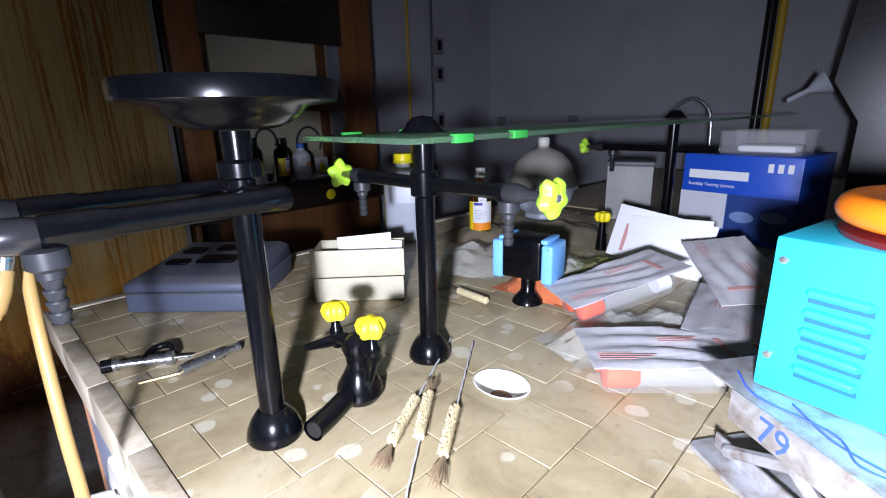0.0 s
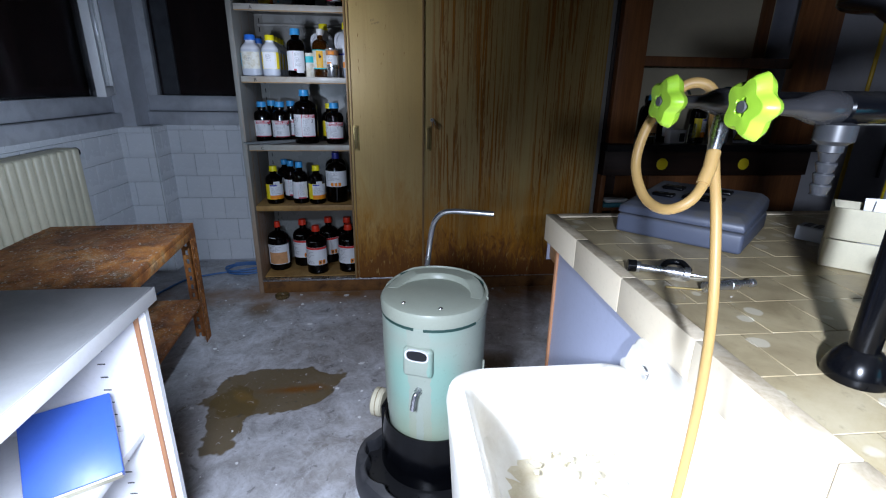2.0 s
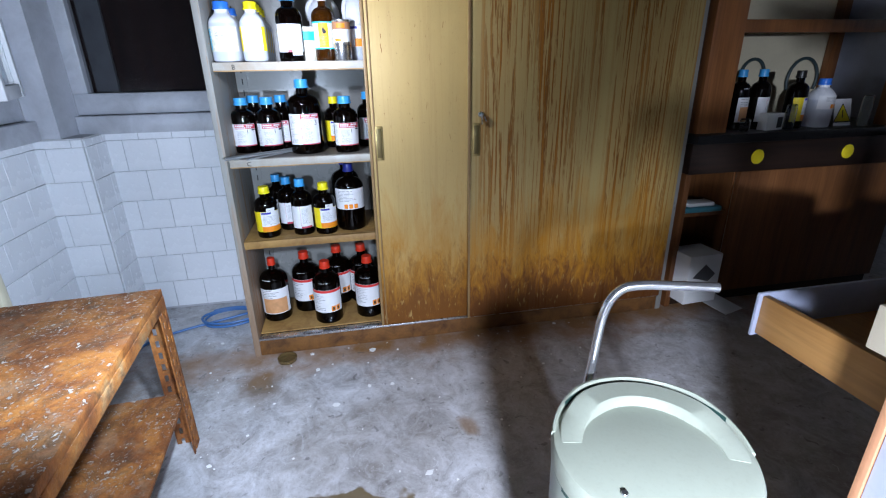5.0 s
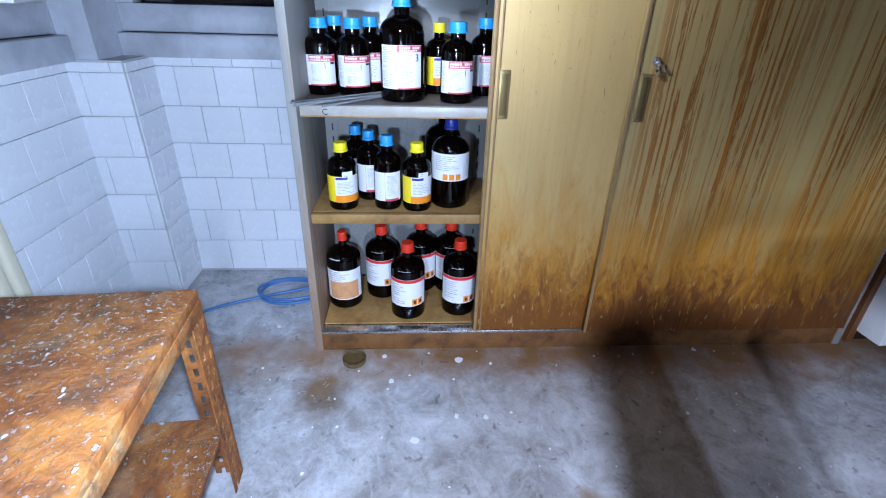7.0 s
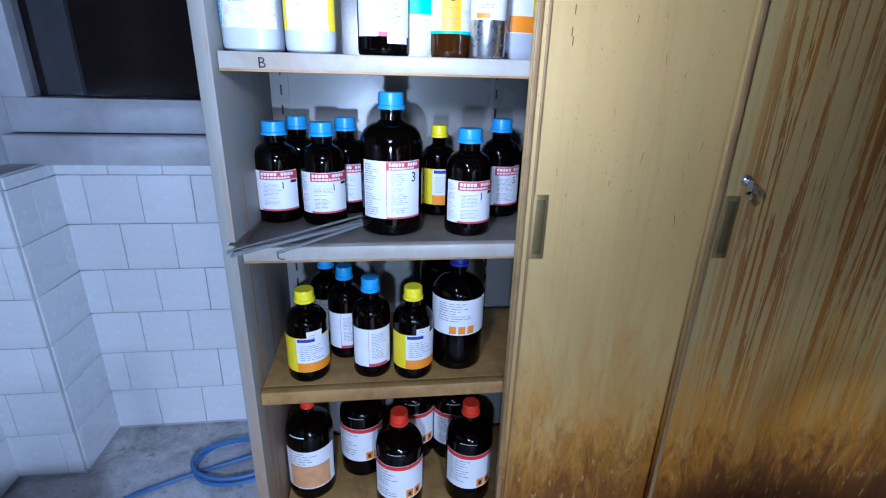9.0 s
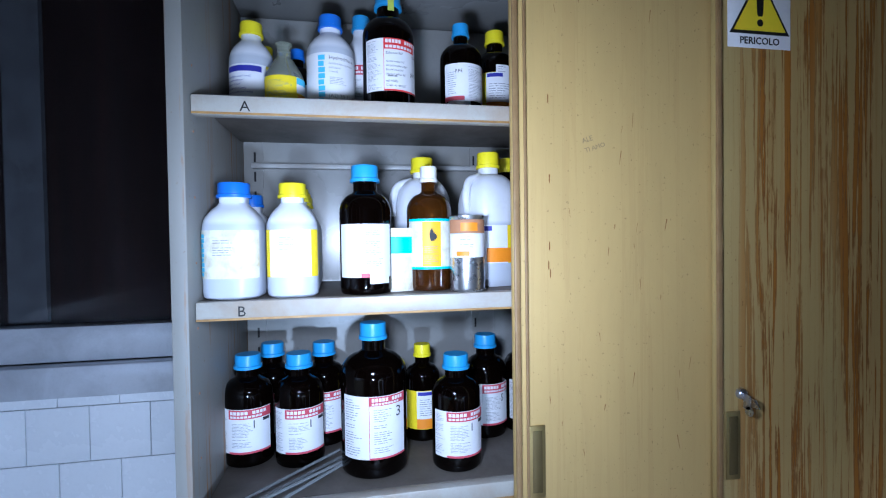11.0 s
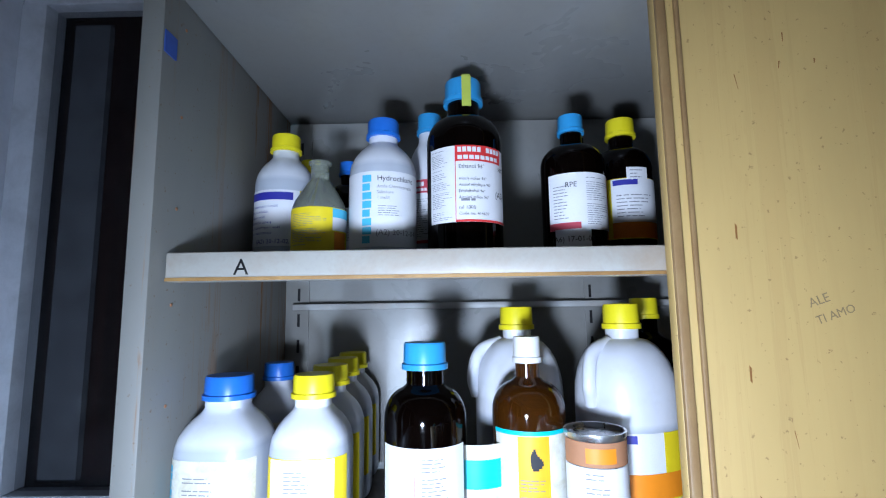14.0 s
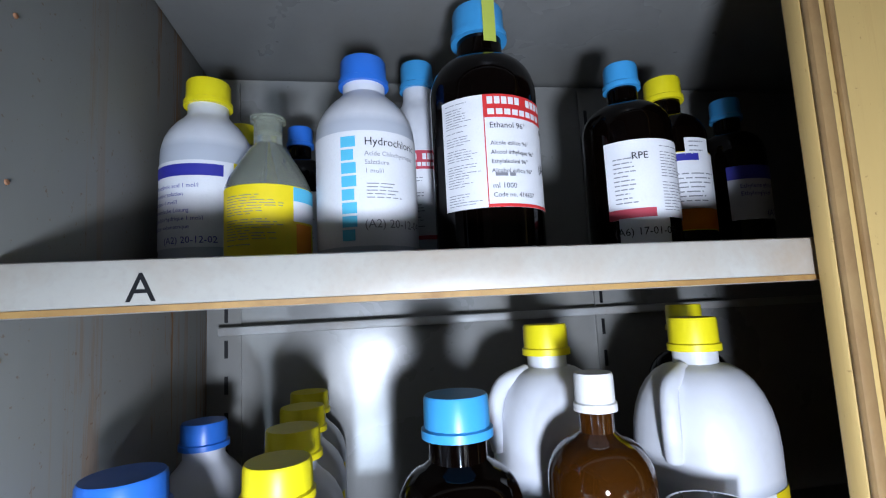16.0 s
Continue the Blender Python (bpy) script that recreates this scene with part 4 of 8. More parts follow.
CAPS = {"blue": plain("light blue cap", (0.05, 0.30, 0.62), 0.35), "mid": plain("mid blue cap", (0.03, 0.16, 0.62), 0.35), "navy": plain("navy cap", (0.02, 0.03, 0.25), 0.35), "yellow": plain("yellow cap", (0.82, 0.70, 0.01), 0.4),
        "red": plain("red cap", (0.62, 0.035, 0.012), 0.4), "black": plain("black cap", (0.01, 0.01, 0.01), 0.35), "white": plain("white cap", (0.75, 0.74, 0.72), 0.4)}
INK = {"white": paint("label paper", (0.74, 0.74, 0.76), 0.6, dirt=0.1, scale=25), "red": plain("label red", (0.62, 0.03, 0.03), 0.5), "crimson": plain("label crimson", (0.50, 0.06, 0.09), 0.5), "yellow": plain("label yellow", (0.80, 0.62, 0.01), 0.5),
       "orange": plain("label orange", (0.80, 0.25, 0.01), 0.5), "navy": plain("label navy", (0.03, 0.03, 0.30), 0.5), "cyan": plain("label cyan", (0.10, 0.48, 0.68), 0.5), "teal": plain("label teal", (0.03, 0.48, 0.52), 0.5),
       "grey": plain("print grey", (0.22, 0.22, 0.24), 0.6), "black": plain("print black", (0.02, 0.02, 0.025), 0.6), "peach": paint("stained peach label", (0.60, 0.30, 0.13), 0.7, dirt=0.5, scale=30), "pale": plain("label pale grey", (0.55, 0.56, 0.60), 0.6),
       "amber": plain("label amber yellow", (0.80, 0.42, 0.01), 0.5),
       "specks": paint("speckled label", (0.70, 0.69, 0.62), 0.6, dirt=0.8, dirt_colour=(0.45, 0.36, 0.16), scale=45)}


def strip(r, z0, z1, a0, a1, bm=None):
    bm = bm or bmesh.new()
    n = max(2, int(abs(a1 - a0) / 9))
    lo = [bm.verts.new((r * math.cos(radians(a0 + (a1 - a0) * i / n)), r * math.sin(radians(a0 + (a1 - a0) * i / n)), z0)) for i in range(n + 1)]
    hi = [bm.verts.new((v.co.x, v.co.y, z1)) for v in lo]
    for i in range(n):
        bm.faces.new((lo[i], lo[i + 1], hi[i + 1], hi[i]))
    return bm


def wrap_text(text, size, r, z, angle, upright=False, face="CENTER"):
    bm = lettering(text, size, 0.0, face)
    for v in bm.verts:
        u, w = (v.co.x, v.co.y) if not upright else (-v.co.y, v.co.x)
        a = radians(angle) + u / r
        v.co = Vector((r * math.cos(a), r * math.sin(a), z + w))
    return bm


def printed(r, z0, z1, a0, a1, rows, rng, bm=None, fill=0.8):
    """Unreadable small print as thin bars."""
    bm = bm or bmesh.new()
    rows = int(rows * 1.7)
    pitch = (z1 - z0) / rows
    for k in range(rows):
        e = a0 + (a1 - a0) * rng.uniform(0.45, fill)
        a = a0 + (a1 - a0) * 0.06
        if rng.random() < 0.1:
            continue
        while a < e:
            w = min((a1 - a0) * rng.uniform(0.08, 0.26), e - a)
            if w > 0.6:
                strip(r, z0 + pitch * (k + 0.34), z0 + pitch * (k + 0.6), a, a + w, bm)
            a += w + (a1 - a0) * 0.035
    return bm


def blocks(r, z0, z1, a0, a1, gaps, upright=False):
    """A brand mark as a row of plain blocks; gaps names the blocks that are left out."""
    bm = bmesh.new()
    n = gaps[0]
    for k in range(n):
        if k in gaps[1:]:
            continue
        if upright:
            d = (z1 - z0) / n
            strip(r, z0 + d * (k + 0.08), z0 + d * (k + 0.9), a0, a1 if k % 3 else a0 + (a1 - a0) * 0.85, bm)
        else:
            d = (a1 - a0) / n
            strip(r, z0, z1, a0 + d * k, a0 + d * (k + 0.78), bm)
    return bm


def cap_mesh(r, h, skirt=True):
    bm = bmesh.new()
    n = 40
    prof = ([(r * 1.08, 0.0), (r * 1.08, h * 0.20), (r, h * 0.24)] if skirt else [(r, 0.0)]) + [(r * 0.985, h * 0.92), (r * 0.93, h), (0, h)]
    rings = []
    for q, z in prof:
        if q == 0:
            rings.append([bm.verts.new((0, 0, z))])
            continue
        flute = 0.035 * q if (not skirt or z > h * 0.22) and z < h * 0.95 else 0.0
        rings.append([bm.verts.new(((q - (flute if i % 2 else 0)) * math.cos(2 * math.pi * i / n), (q - (flute if i % 2 else 0)) * math.sin(2 * math.pi * i / n), z)) for i in range(n)])
    for p, q in zip(rings, rings[1:]):
        for i in range(n):
            j = (i + 1) % n
            bm.faces.new((p[i], p[j], q[0]) if len(q) == 1 else (p[i], p[j], q[j], q[i]))
    bm.faces.new(rings[0][::-1])
    return bm


def flatten(bm, k):
    """Squeezes a round body towards a rounded square."""
    for v in bm.verts:
        r = math.hypot(v.co.x, v.co.y)
        if r > 1e-6:
            a = math.atan2(v.co.y, v.co.x)
            s = (abs(math.cos(a)) ** k + abs(math.sin(a)) ** k) ** (-1 / k)
            v.co.x, v.co.y = v.co.x * s * 0.93, v.co.y * s * 0.93
    return bm


def bottle(x, y, z, r, h, cap, body, style, label, turn=0.0, shape="boston", cap_k=0.46, group="reagent bottles in the cabinet", seed=0):
    """A reagent bottle: body, cap and a label with its printed fields."""
    rng = random.Random(seed or int(abs(x * 7919 + y * 104729 + z * 31)))
    view = 0.0
    th = thing("reagent_bottle", label, "bottle", pose(x, y, z, 0, 0, turn + view), group)
    cr = r * cap_k
    ch = min(0.034, h * 0.13) if shape != "jug" else 0.034
    nz = h - ch
    if shape == "boston":
        sh0, neck = nz * 0.73, cr * 0.86
        prof = [(0, 0.003), (r * 0.8, 0.002), (r * 0.93, 0.0), (r * 0.985, 0.004), (r, 0.012), (r, sh0)]
        for k in range(1, 8):
            t = k / 8 * math.pi / 2
            prof.append((neck + (r - neck) * math.cos(t), sh0 + (nz * 0.90 - sh0) * math.sin(t)))
        prof += [(neck, nz * 0.92), (neck, nz + ch * 0.5), (0, nz + ch * 0.5)]
    elif shape == "sloped":
        neck = cr * 0.9
        prof = [(0, 0.003), (r * 0.86, 0.0), (r * 0.97, 0.004), (r, 0.014), (r, nz * 0.68), (r * 0.985, nz * 0.73), (r * 0.93, nz * 0.785), (r * 0.83, nz * 0.835), (r * 0.70, nz * 0.88), (max(neck, r * 0.56), nz * 0.915), (neck, nz * 0.95), (neck, nz + ch * 0.5), (0, nz + ch * 0.5)]
    elif shape == "cone":
        neck = cr
        prof = [(0, 0.003), (r * 0.9, 0.0), (r, 0.008), (r, nz * 0.60), (r * 0.9, nz * 0.68), (r * 0.5, nz * 0.88), (neck, nz * 0.94), (neck, h * 0.97), (neck * 1.25, h * 0.975), (neck * 1.25, h), (neck * 0.8, h), (neck * 0.8, h * 0.9), (0, h * 0.9)]
    else:
        neck = cr * 0.9
        prof = [(0, 0.003), (r * 0.9, 0.0), (r, 0.012), (r, nz * 0.64)] + [(neck + (r - neck) * math.cos(k / 7 * math.pi / 2), nz * 0.64 + nz * 0.31 * math.sin(k / 7 * math.pi / 2)) for k in range(1, 7)] + [(neck, nz * 0.95), (neck, nz + ch * 0.5), (0, nz + ch * 0.5)]
    bm = lathe(prof, 36)
    if style in ("square", "speckled"):
        flatten(bm, 3.2)
    if shape == "jug":
        flatten(bm, 2.6)
        part("handle", tube(curve([(r * 0.15, -r * 0.92, nz * 0.62), (r * 0.2, -r * 1.0, nz * 0.74), (r * 0.1, -r * 0.82, nz * 0.88), (0.0, -r * 0.35, nz * 0.93)], 6), 0.009, 10), body, th)
    part("body", bm, body, th)
    if shape != "cone":
        part("cap", cap_mesh(cr, ch, r > 0.03), CAPS[cap], th, cap + " screw cap", at=pose(0, 0, nz + 0.0005))
    R = r + 0.0007
    if style in ("square", "speckled"):
        R = r * 0.99
    z0, z1 = nz * 0.15, nz * 0.62
    if style == "erba":
        part("label", strip(R, z0, z1, -72, 62), INK["white"], th, "white paper label with a red heading")
        part("label_band", strip(R + 0.0005, z1 - (z1 - z0) * 0.22, z1 - 0.001, -38, 62), INK["crimson"], th)
        part("logo_bar", blocks(R + 0.0009, z1 - (z1 - z0) * 0.115, z1 - (z1 - z0) * 0.045, -33, 50, (10, 5)), INK["white"], th)
        part("logo_bar", blocks(R + 0.0009, z1 - (z1 - z0) * 0.19, z1 - (z1 - z0) * 0.145, -33, 40, (9,)), INK["white"], th)
        part("label_band", strip(R + 0.0005, z0, z0 + (z1 - z0) * 0.045, -38, 62), INK["crimson"], th)
        bm = printed(R + 0.0006, z0 + 0.01, z1 - (z1 - z0) * 0.3, -34, 40, 11, rng, fill=0.7)
        printed(R + 0.0006, z0 + 0.006, z1 - 0.006, -70, -42, 17, rng, bm, 0.95)
        part("print", bm, INK["grey"], th)
        part("label_band", strip(R + 0.0007, z0 + (z1 - z0) * 0.69, z0 + (z1 - z0) * 0.76, 40, 58), INK["black"], th)
    elif style == "erba_big":
        part("label", strip(R, z0, z1, -62, 54), INK["white"], th, "white paper label with a red heading")
        part("label_band", strip(R + 0.0005, z1 - (z1 - z0) * 0.15, z1 - 0.001, -12, 54), INK["crimson"], th)
        part("logo_bar", blocks(R + 0.0009, z1 - (z1 - z0) * 0.085, z1 - (z1 - z0) * 0.03, -8, 48, (10, 5)), INK["white"], th)
        part("logo_bar", blocks(R + 0.0009, z1 - (z1 - z0) * 0.135, z1 - (z1 - z0) * 0.105, -8, 40, (9,)), INK["white"], th)
        part("label_band", strip(R + 0.0005, z0, z0 + (z1 - z0) * 0.03, -12, 54), INK["crimson"], th)
        part("label_line", strip(R + 0.0005, z0, z1, -13, -12), INK["crimson"], th)
        bm = printed(R + 0.0006, z0 + 0.012, z1 - (z1 - z0) * 0.2, -8, 40, 12, rng, fill=0.75)
        printed(R + 0.0006, z0 + 0.006, z1 - 0.006, -60, -18, 14, rng, bm, 0.9)
        part("print", bm, INK["grey"], th)
    elif style in ("yellow_orange", "yellow_small"):
        part("label", strip(R, z0, z1, -85, 85), INK["yellow"], th, "yellow label with white and orange fields")
        part("label_field", strip(R + 0.0005, z0 + (z1 - z0) * 0.27, z1 - 0.001, -30, 75), INK["white"], th)
        part("label_field", strip(R + 0.0005, z0 + 0.001, z0 + (z1 - z0) * 0.27, -30, 75), INK["orange"], th)
        part("logo_bar", strip(R + 0.0009, z1 - (z1 - z0) * 0.12, z1 - (z1 - z0) * 0.03, -26, 20), INK["navy"], th)
        part("print", printed(R + 0.0008, z0 + (z1 - z0) * 0.34, z1 - (z1 - z0) * 0.2, -26, 68, 5, rng), INK["grey"], th)
        if style == "yellow_orange":
            part("sticker", strip(R + 0.0009, z1 - 0.004, z1 + 0.016, 0, 42), INK["white"], th, "small white handwritten sticker")
            part("print", printed(R + 0.0012, z1 - 0.002, z1 + 0.014, 4, 38, 2, rng), INK["grey"], th)
    elif style == "red_hazard":
        part("label", strip(R, z0 + 0.02, z1 + 0.01, -80, 62), INK["white"], th, "white label with red line and orange hazard squares")
        part("label_band", strip(R + 0.0005, z1 - 0.004, z1 + 0.009, -80, 62), INK["red"], th)
        for a in (6, 27):
            part("hazard_square", strip(R + 0.0006, z0 + 0.024, z0 + 0.052, a, a + 18), INK["orange"], th)
            part("hazard_mark", strip(R + 0.0010, z0 + 0.031, z0 + 0.045, a + 5, a + 13), INK["black"], th)
        part("print", printed(R + 0.0006, z0 + 0.03, z1 - 0.008, -70, 2, 6, rng), INK["grey"], th)
        bm = strip(r * 0.965, nz * 0.735, nz * 0.785, -40, 2)
        part("sticker", bm, INK["white"], th, "small white handwritten sticker")
    elif style == "peach":
        part("label", strip(R, z0, z1, -70, 70), INK["white"], th, "peeling white and peach label")
        part("label_field", strip(R + 0.0005, z0 + 0.004, z0 + (z1 - z0) * 0.62, -52, 52), INK["peach"], th)
        part("print", printed(R + 0.0006, z1 - (z1 - z0) * 0.36, z1 - 0.003, -60, 40, 3, rng), INK["grey"], th)
        part("sticker", strip(r * 0.965, nz * 0.73, nz * 0.79, -50, -8), INK["white"], th, "small white handwritten sticker")
    elif style == "orange_squares":
        part("label", strip(R, z0 + 0.06, z1 + 0.03, -85, 72), INK["white"], th, "white label with three orange squares")
        for a in (-28, -8, 12):
            part("hazard_square", strip(R + 0.0006, z0 + 0.064, z0 + 0.084, a, a + 15), INK["orange"], th)
        part("print", printed(R + 0.0006, z0 + 0.095, z1 + 0.024, -60, 40, 5, rng), INK["grey"], th)
    elif style == "plain_white":
        part("label", strip(R, z0, z1, -75, 55), INK["white"], th, "white paper label with small print")
        part("label_line", strip(R + 0.0005, z0, z1, -20, -19), INK["crimson"], th)
        part("label_band", strip(R + 0.0005, z0, z0 + (z1 - z0) * 0.08, -20, 40), INK["crimson"], th)
        part("print", printed(R + 0.0006, z0 + 0.02, z1 - 0.01, -14, 44, 10, rng), INK["grey"], th)
        if z > 1.2:
            part("sticker", strip(R + 0.001, z0 - 0.012, z0 + 0.014, -2, 46), INK["white"], th, "small white handwritten sticker")
    elif style in ("square", "speckled"):
        bm = flatten(strip(r, z0 + 0.01, z1 + 0.01, -62, 62), 3.2)
        for v in bm.verts:
            v.co.x, v.co.y = v.co.x * 1.012, v.co.y * 1.012
        if style == "speckled":
            part("label", bm, INK["specks"], th, "white label with brown specks")
            bm = flatten(blocks(r, z0 + 0.014, z1 + 0.004, -54, -41, (9,), True), 3.2)
            for v in bm.verts:
                v.co.x, v.co.y = v.co.x * 1.018, v.co.y * 1.018
            part("logo_bar", bm, INK["cyan"], th, "upright blue brand mark")
        else:
            part("label", bm, INK["yellow"], th, "yellow edged white label")
            bm = flatten(strip(r, z0 + 0.011, z1 + 0.009, -44, 40), 3.2)
            for v in bm.verts:
                v.co.x, v.co.y = v.co.x * 1.016, v.co.y * 1.016
            part("label_field", bm, INK["white"], th)
        bm = flatten(printed(r, z0 + 0.05, z1 - 0.002, -28, 30, 5, rng, fill=0.7), 3.2)
        for v in bm.verts:
            v.co.x, v.co.y = v.co.x * 1.02, v.co.y * 1.02
        part("print", bm, INK["grey"], th)
    elif style == "white_purple":
        part("label", strip(R, z0, z1, -75, 75), INK["white"], th, "white label with a purple heading stripe")
        part("logo_bar", strip(R + 0.0006, z1 - 0.016, z1 - 0.004, -52, 42), INK["navy"], th)
        part("label_field", strip(R + 0.0004, z0, z1, 55, 75), INK["yellow"], th)
        bm = bmesh.new()
        for k, words in enumerate(("Hydrochloric acid 1 mol/l", "volumetric solution", "Salzs\u00e4ure 1 mol/l", "volumetrische L\u00f6sung", "acide chlorhydrique 1 mol/l", "solution volum\u00e9trique")):
            add(bm, wrap_text(words, 0.0058, R + 0.0007, z1 - 0.028 - 0.0082 * k, -58, False, "LEFT"))
        add(bm, wrap_text("(A2) 20-12-02", 0.0095, R + 0.0008, z0 + 0.004, -30, False, "LEFT"))
        part("lettering", bm, INK["navy"], th, "handwritten date below the print")
    elif style == "yellow_full":
        part("label", strip(R, z0 - 0.01, z1 - 0.006, -78, 78), INK["yellow"], th, "yellow label with black small print")
        part("label_field", strip(R + 0.0005, z0 + 0.022, z1 - 0.007, 30, 78), INK["white"], th)
        part("label_band", strip(R + 0.0008, z1 - 0.02, z1 - 0.007, 30, 78), INK["cyan"], th)
        part("hazard_square", strip(R + 0.0006, z0 - 0.009, z0 + 0.02, 34, 66), INK["orange"], th)
        bm = printed(R + 0.0006, z0, z1 - 0.012, -66, 22, 12, rng, fill=0.98)
        part("print", bm, INK["grey"], th)
    elif style == "acid":
        part("label", strip(R, z0 - 0.012, z1 + 0.008, -78, 78), INK["white"], th, "white label reading hydrochloric acid")
        part("logo_bar", blocks(R + 0.0006, z0 - 0.008, z1 + 0.004, -31, -15, (8,), True), INK["cyan"], th, "upright blue brand mark")
        part("lettering", wrap_text("Hydrochloric", 0.0105, R + 0.0007, z1 - 0.006, -6, False, "LEFT"), INK["black"], th)
        bm = printed(R + 0.0007, z0 + 0.03, z1 - 0.040, -8, 52, 3, rng, fill=0.7)
        for k, words in enumerate(("Acide Chlorhydrique", "Salzs\u00e4ure", "1 mol/l")):
            add(bm, wrap_text(words, 0.0062, R + 0.0008, z1 - 0.016 - 0.008 * k, -6, False, "LEFT"))
        add(bm, wrap_text("(A2) 20-12-04", 0.0110, R + 0.0008, z0 + 0.004, -8, False, "LEFT"))
        part("print", bm, INK["grey"], th)
    elif style == "ethanol":
        part("label", strip(R, z0 + 0.01, z1 + 0.008, -68, 66), INK["white"], th, "white label with a red heading, Ethanol 96")
        part("label_band", strip(R + 0.0005, z1 - 0.014, z1 + 0.008, -22, 52), INK["red"], th)
        part("logo_bar", blocks(R + 0.0009, z1 - 0.0015, z1 + 0.0055, -19, 50, (10, 5)), INK["white"], th)
        part("logo_bar", blocks(R + 0.0009, z1 - 0.0115, z1 - 0.006, -19, 46, (8,)), INK["white"], th)
        part("label_line", strip(R + 0.0005, z0 + 0.01, z1 + 0.008, -23, -22), INK["red"], th)
        part("label_line", strip(R + 0.0005, z0 + 0.01, z0 + 0.013, -22, 66), INK["red"], th)
        bm = printed(R + 0.0006, z0 + 0.034, z0 + 0.046, -18, 34, 1, rng, fill=0.75)
        printed(R + 0.0006, z0 + 0.013, z1 + 0.004, -65, -27, 24, rng, bm, 1.0)
        part("print", bm, INK["grey"], th)
        bm = wrap_text("Ethanol 96\u00b0", 0.0078, R + 0.0008, z1 - 0.024, -18, False, "LEFT")
        for k, words in enumerate(("Alcole etilico 96\u00b0", "Alcool \u00e9thylique 96\u00b0", "Ethylalkohol 96\u00b0", "Alcohol et\u00edlico 96\u00b0")):
            add(bm, wrap_text(words, 0.0056, R + 0.0008, z1 - 0.040 - 0.0085 * k, -18, False, "LEFT"))
        add(bm, wrap_text("RPE", 0.0085, R + 0.0008, z1 - 0.024, 46, False, "LEFT"))
        add(bm, wrap_text("ml 1000", 0.007, R + 0.0008, z0 + 0.027, -18, False, "LEFT"))
        add(bm, wrap_text("Code no. 414637", 0.006, R + 0.0008, z0 + 0.019, -18, False, "LEFT"))
        add(bm, wrap_text("(A5)", 0.012, R + 0.0008, z0 + 0.045, 38, False, "LEFT"))
        part("lettering", bm, INK["black"], th)
        bm = strip(cr * 1.10, nz - 0.012, nz + ch * 1.0, -13, 13)
        box(-cr * 0.1, -cr * 0.22, nz + ch + 0.001, cr * 1.09, cr * 0.22, nz + ch + 0.0016, bm=bm)
        part("seal_tape", bm, plain("yellow green seal", (0.45, 0.52, 0.08), 0.4), th, "yellow green paper seal across the cap")
    elif style == "rpe":
        part("label", strip(R, z0 + 0.006, z1, -62, 70), INK["white"], th, "white label with orange edge and dated sticker")
        part("label_field", strip(R + 0.0004, z0 + 0.006, z1, 64, 84), INK["orange"], th)
        part("label_band", strip(R + 0.0006, z0 + 0.006, z0 + 0.016, -62, -6), INK["crimson"], th)
        bm = printed(R + 0.0007, z0 + 0.02, z1 - 0.016, -54, -14, 7, rng)
        printed(R + 0.0007, z0 + 0.012, z1 - 0.006, 2, 58, 13, rng, bm, 1.0)
        part("print", bm, INK["grey"], th)
        part("sticker", strip(R + 0.001, z0 - 0.018, z0 + 0.007, -50, 10), INK["white"], th, "small dated white sticker")
        part("lettering", wrap_text("(A6) 17-01-05", 0.0105, R + 0.0014, z0 - 0.010, -20), INK["black"], th)
        part("lettering", wrap_text("RPE", 0.010, R + 0.0014, z1 - 0.020, -20), INK["black"], th)
    elif style == "fluka":
        part("label", strip(R, z0 + 0.02, z1, -80, 80), INK["pale"], th, "pale label with a navy heading")
        part("label_band", strip(R + 0.0006, z1 - 0.018, z1, -80, 80), INK["navy"], th)
        bm = wrap_text("Ethylene glycol", 0.008, R + 0.0008, z1 - 0.030, -62, False, "LEFT")
        add(bm, wrap_text("Ethylenglykol", 0.008, R + 0.0008, z1 - 0.040, -62, False, "LEFT"))
        add(bm, wrap_text("(A7)", 0.012, R + 0.0008, z0 + 0.024, -20, False, "LEFT"))
        part("lettering", bm, INK["navy"], th)
    elif style == "flame":
        part("label", strip(R, z0 + 0.01, z1 + 0.008, -74, 74), INK["specks"], th, "stained white label with a yellow flame field and teal lines")
        part("label_field", strip(R + 0.0005, z0 + 0.016, z1 + 0.002, -32, 14), INK["amber"], th)
        bm = bmesh.new()
        for k, half in enumerate((4.5, 7.5, 9.0, 9.0, 8.0, 6.5, 4.5, 3.0, 1.5)):
            lean = -7 + 2.2 * math.sin(k * 0.7)
            strip(R + 0.0009, z1 - 0.036 + 0.0027 * k, z1 - 0.0332 + 0.0027 * k, lean - half, lean + half, bm)
        part("flame_mark", bm, INK["black"], th, "black flame symbol")
        for a in (z0 + 0.01, z1 + 0.003):
            part("label_band", strip(R + 0.0007, a, a + 0.005, -74, 74), INK["teal"], th)
        part("print", printed(R + 0.001, z0 + 0.02, z1 - 0.045, -32, 18, 6, rng), INK["grey"], th)
    return th


# shelf A
zA = SHELVES["A"] + 0.001
bottle(-3.10, -0.950, zA, 0.046, 0.214, "yellow", M_HDPE, "white_purple", "white plastic reagent bottle, yellow cap and purple striped label", -8, "sloped", 0.5)
bottle(-3.205, -0.94, zA, 0.036, 0.205, "yellow", M_HDPE, "white_purple", "white plastic reagent bottle, yellow cap, behind another", 0, "sloped", 0.5)
bottle(-3.03, -0.874, zA, 0.039, 0.148, "white", M_CLEARB, "yellow_full", "small open clear glass bottle with a yellow label", 12, "cone", 0.34)
bottle(-3.17, -0.862, zA, 0.034, 0.19, "mid", M_AMBER, "plain_white", "dark bottle with a blue cap at the back", 0)
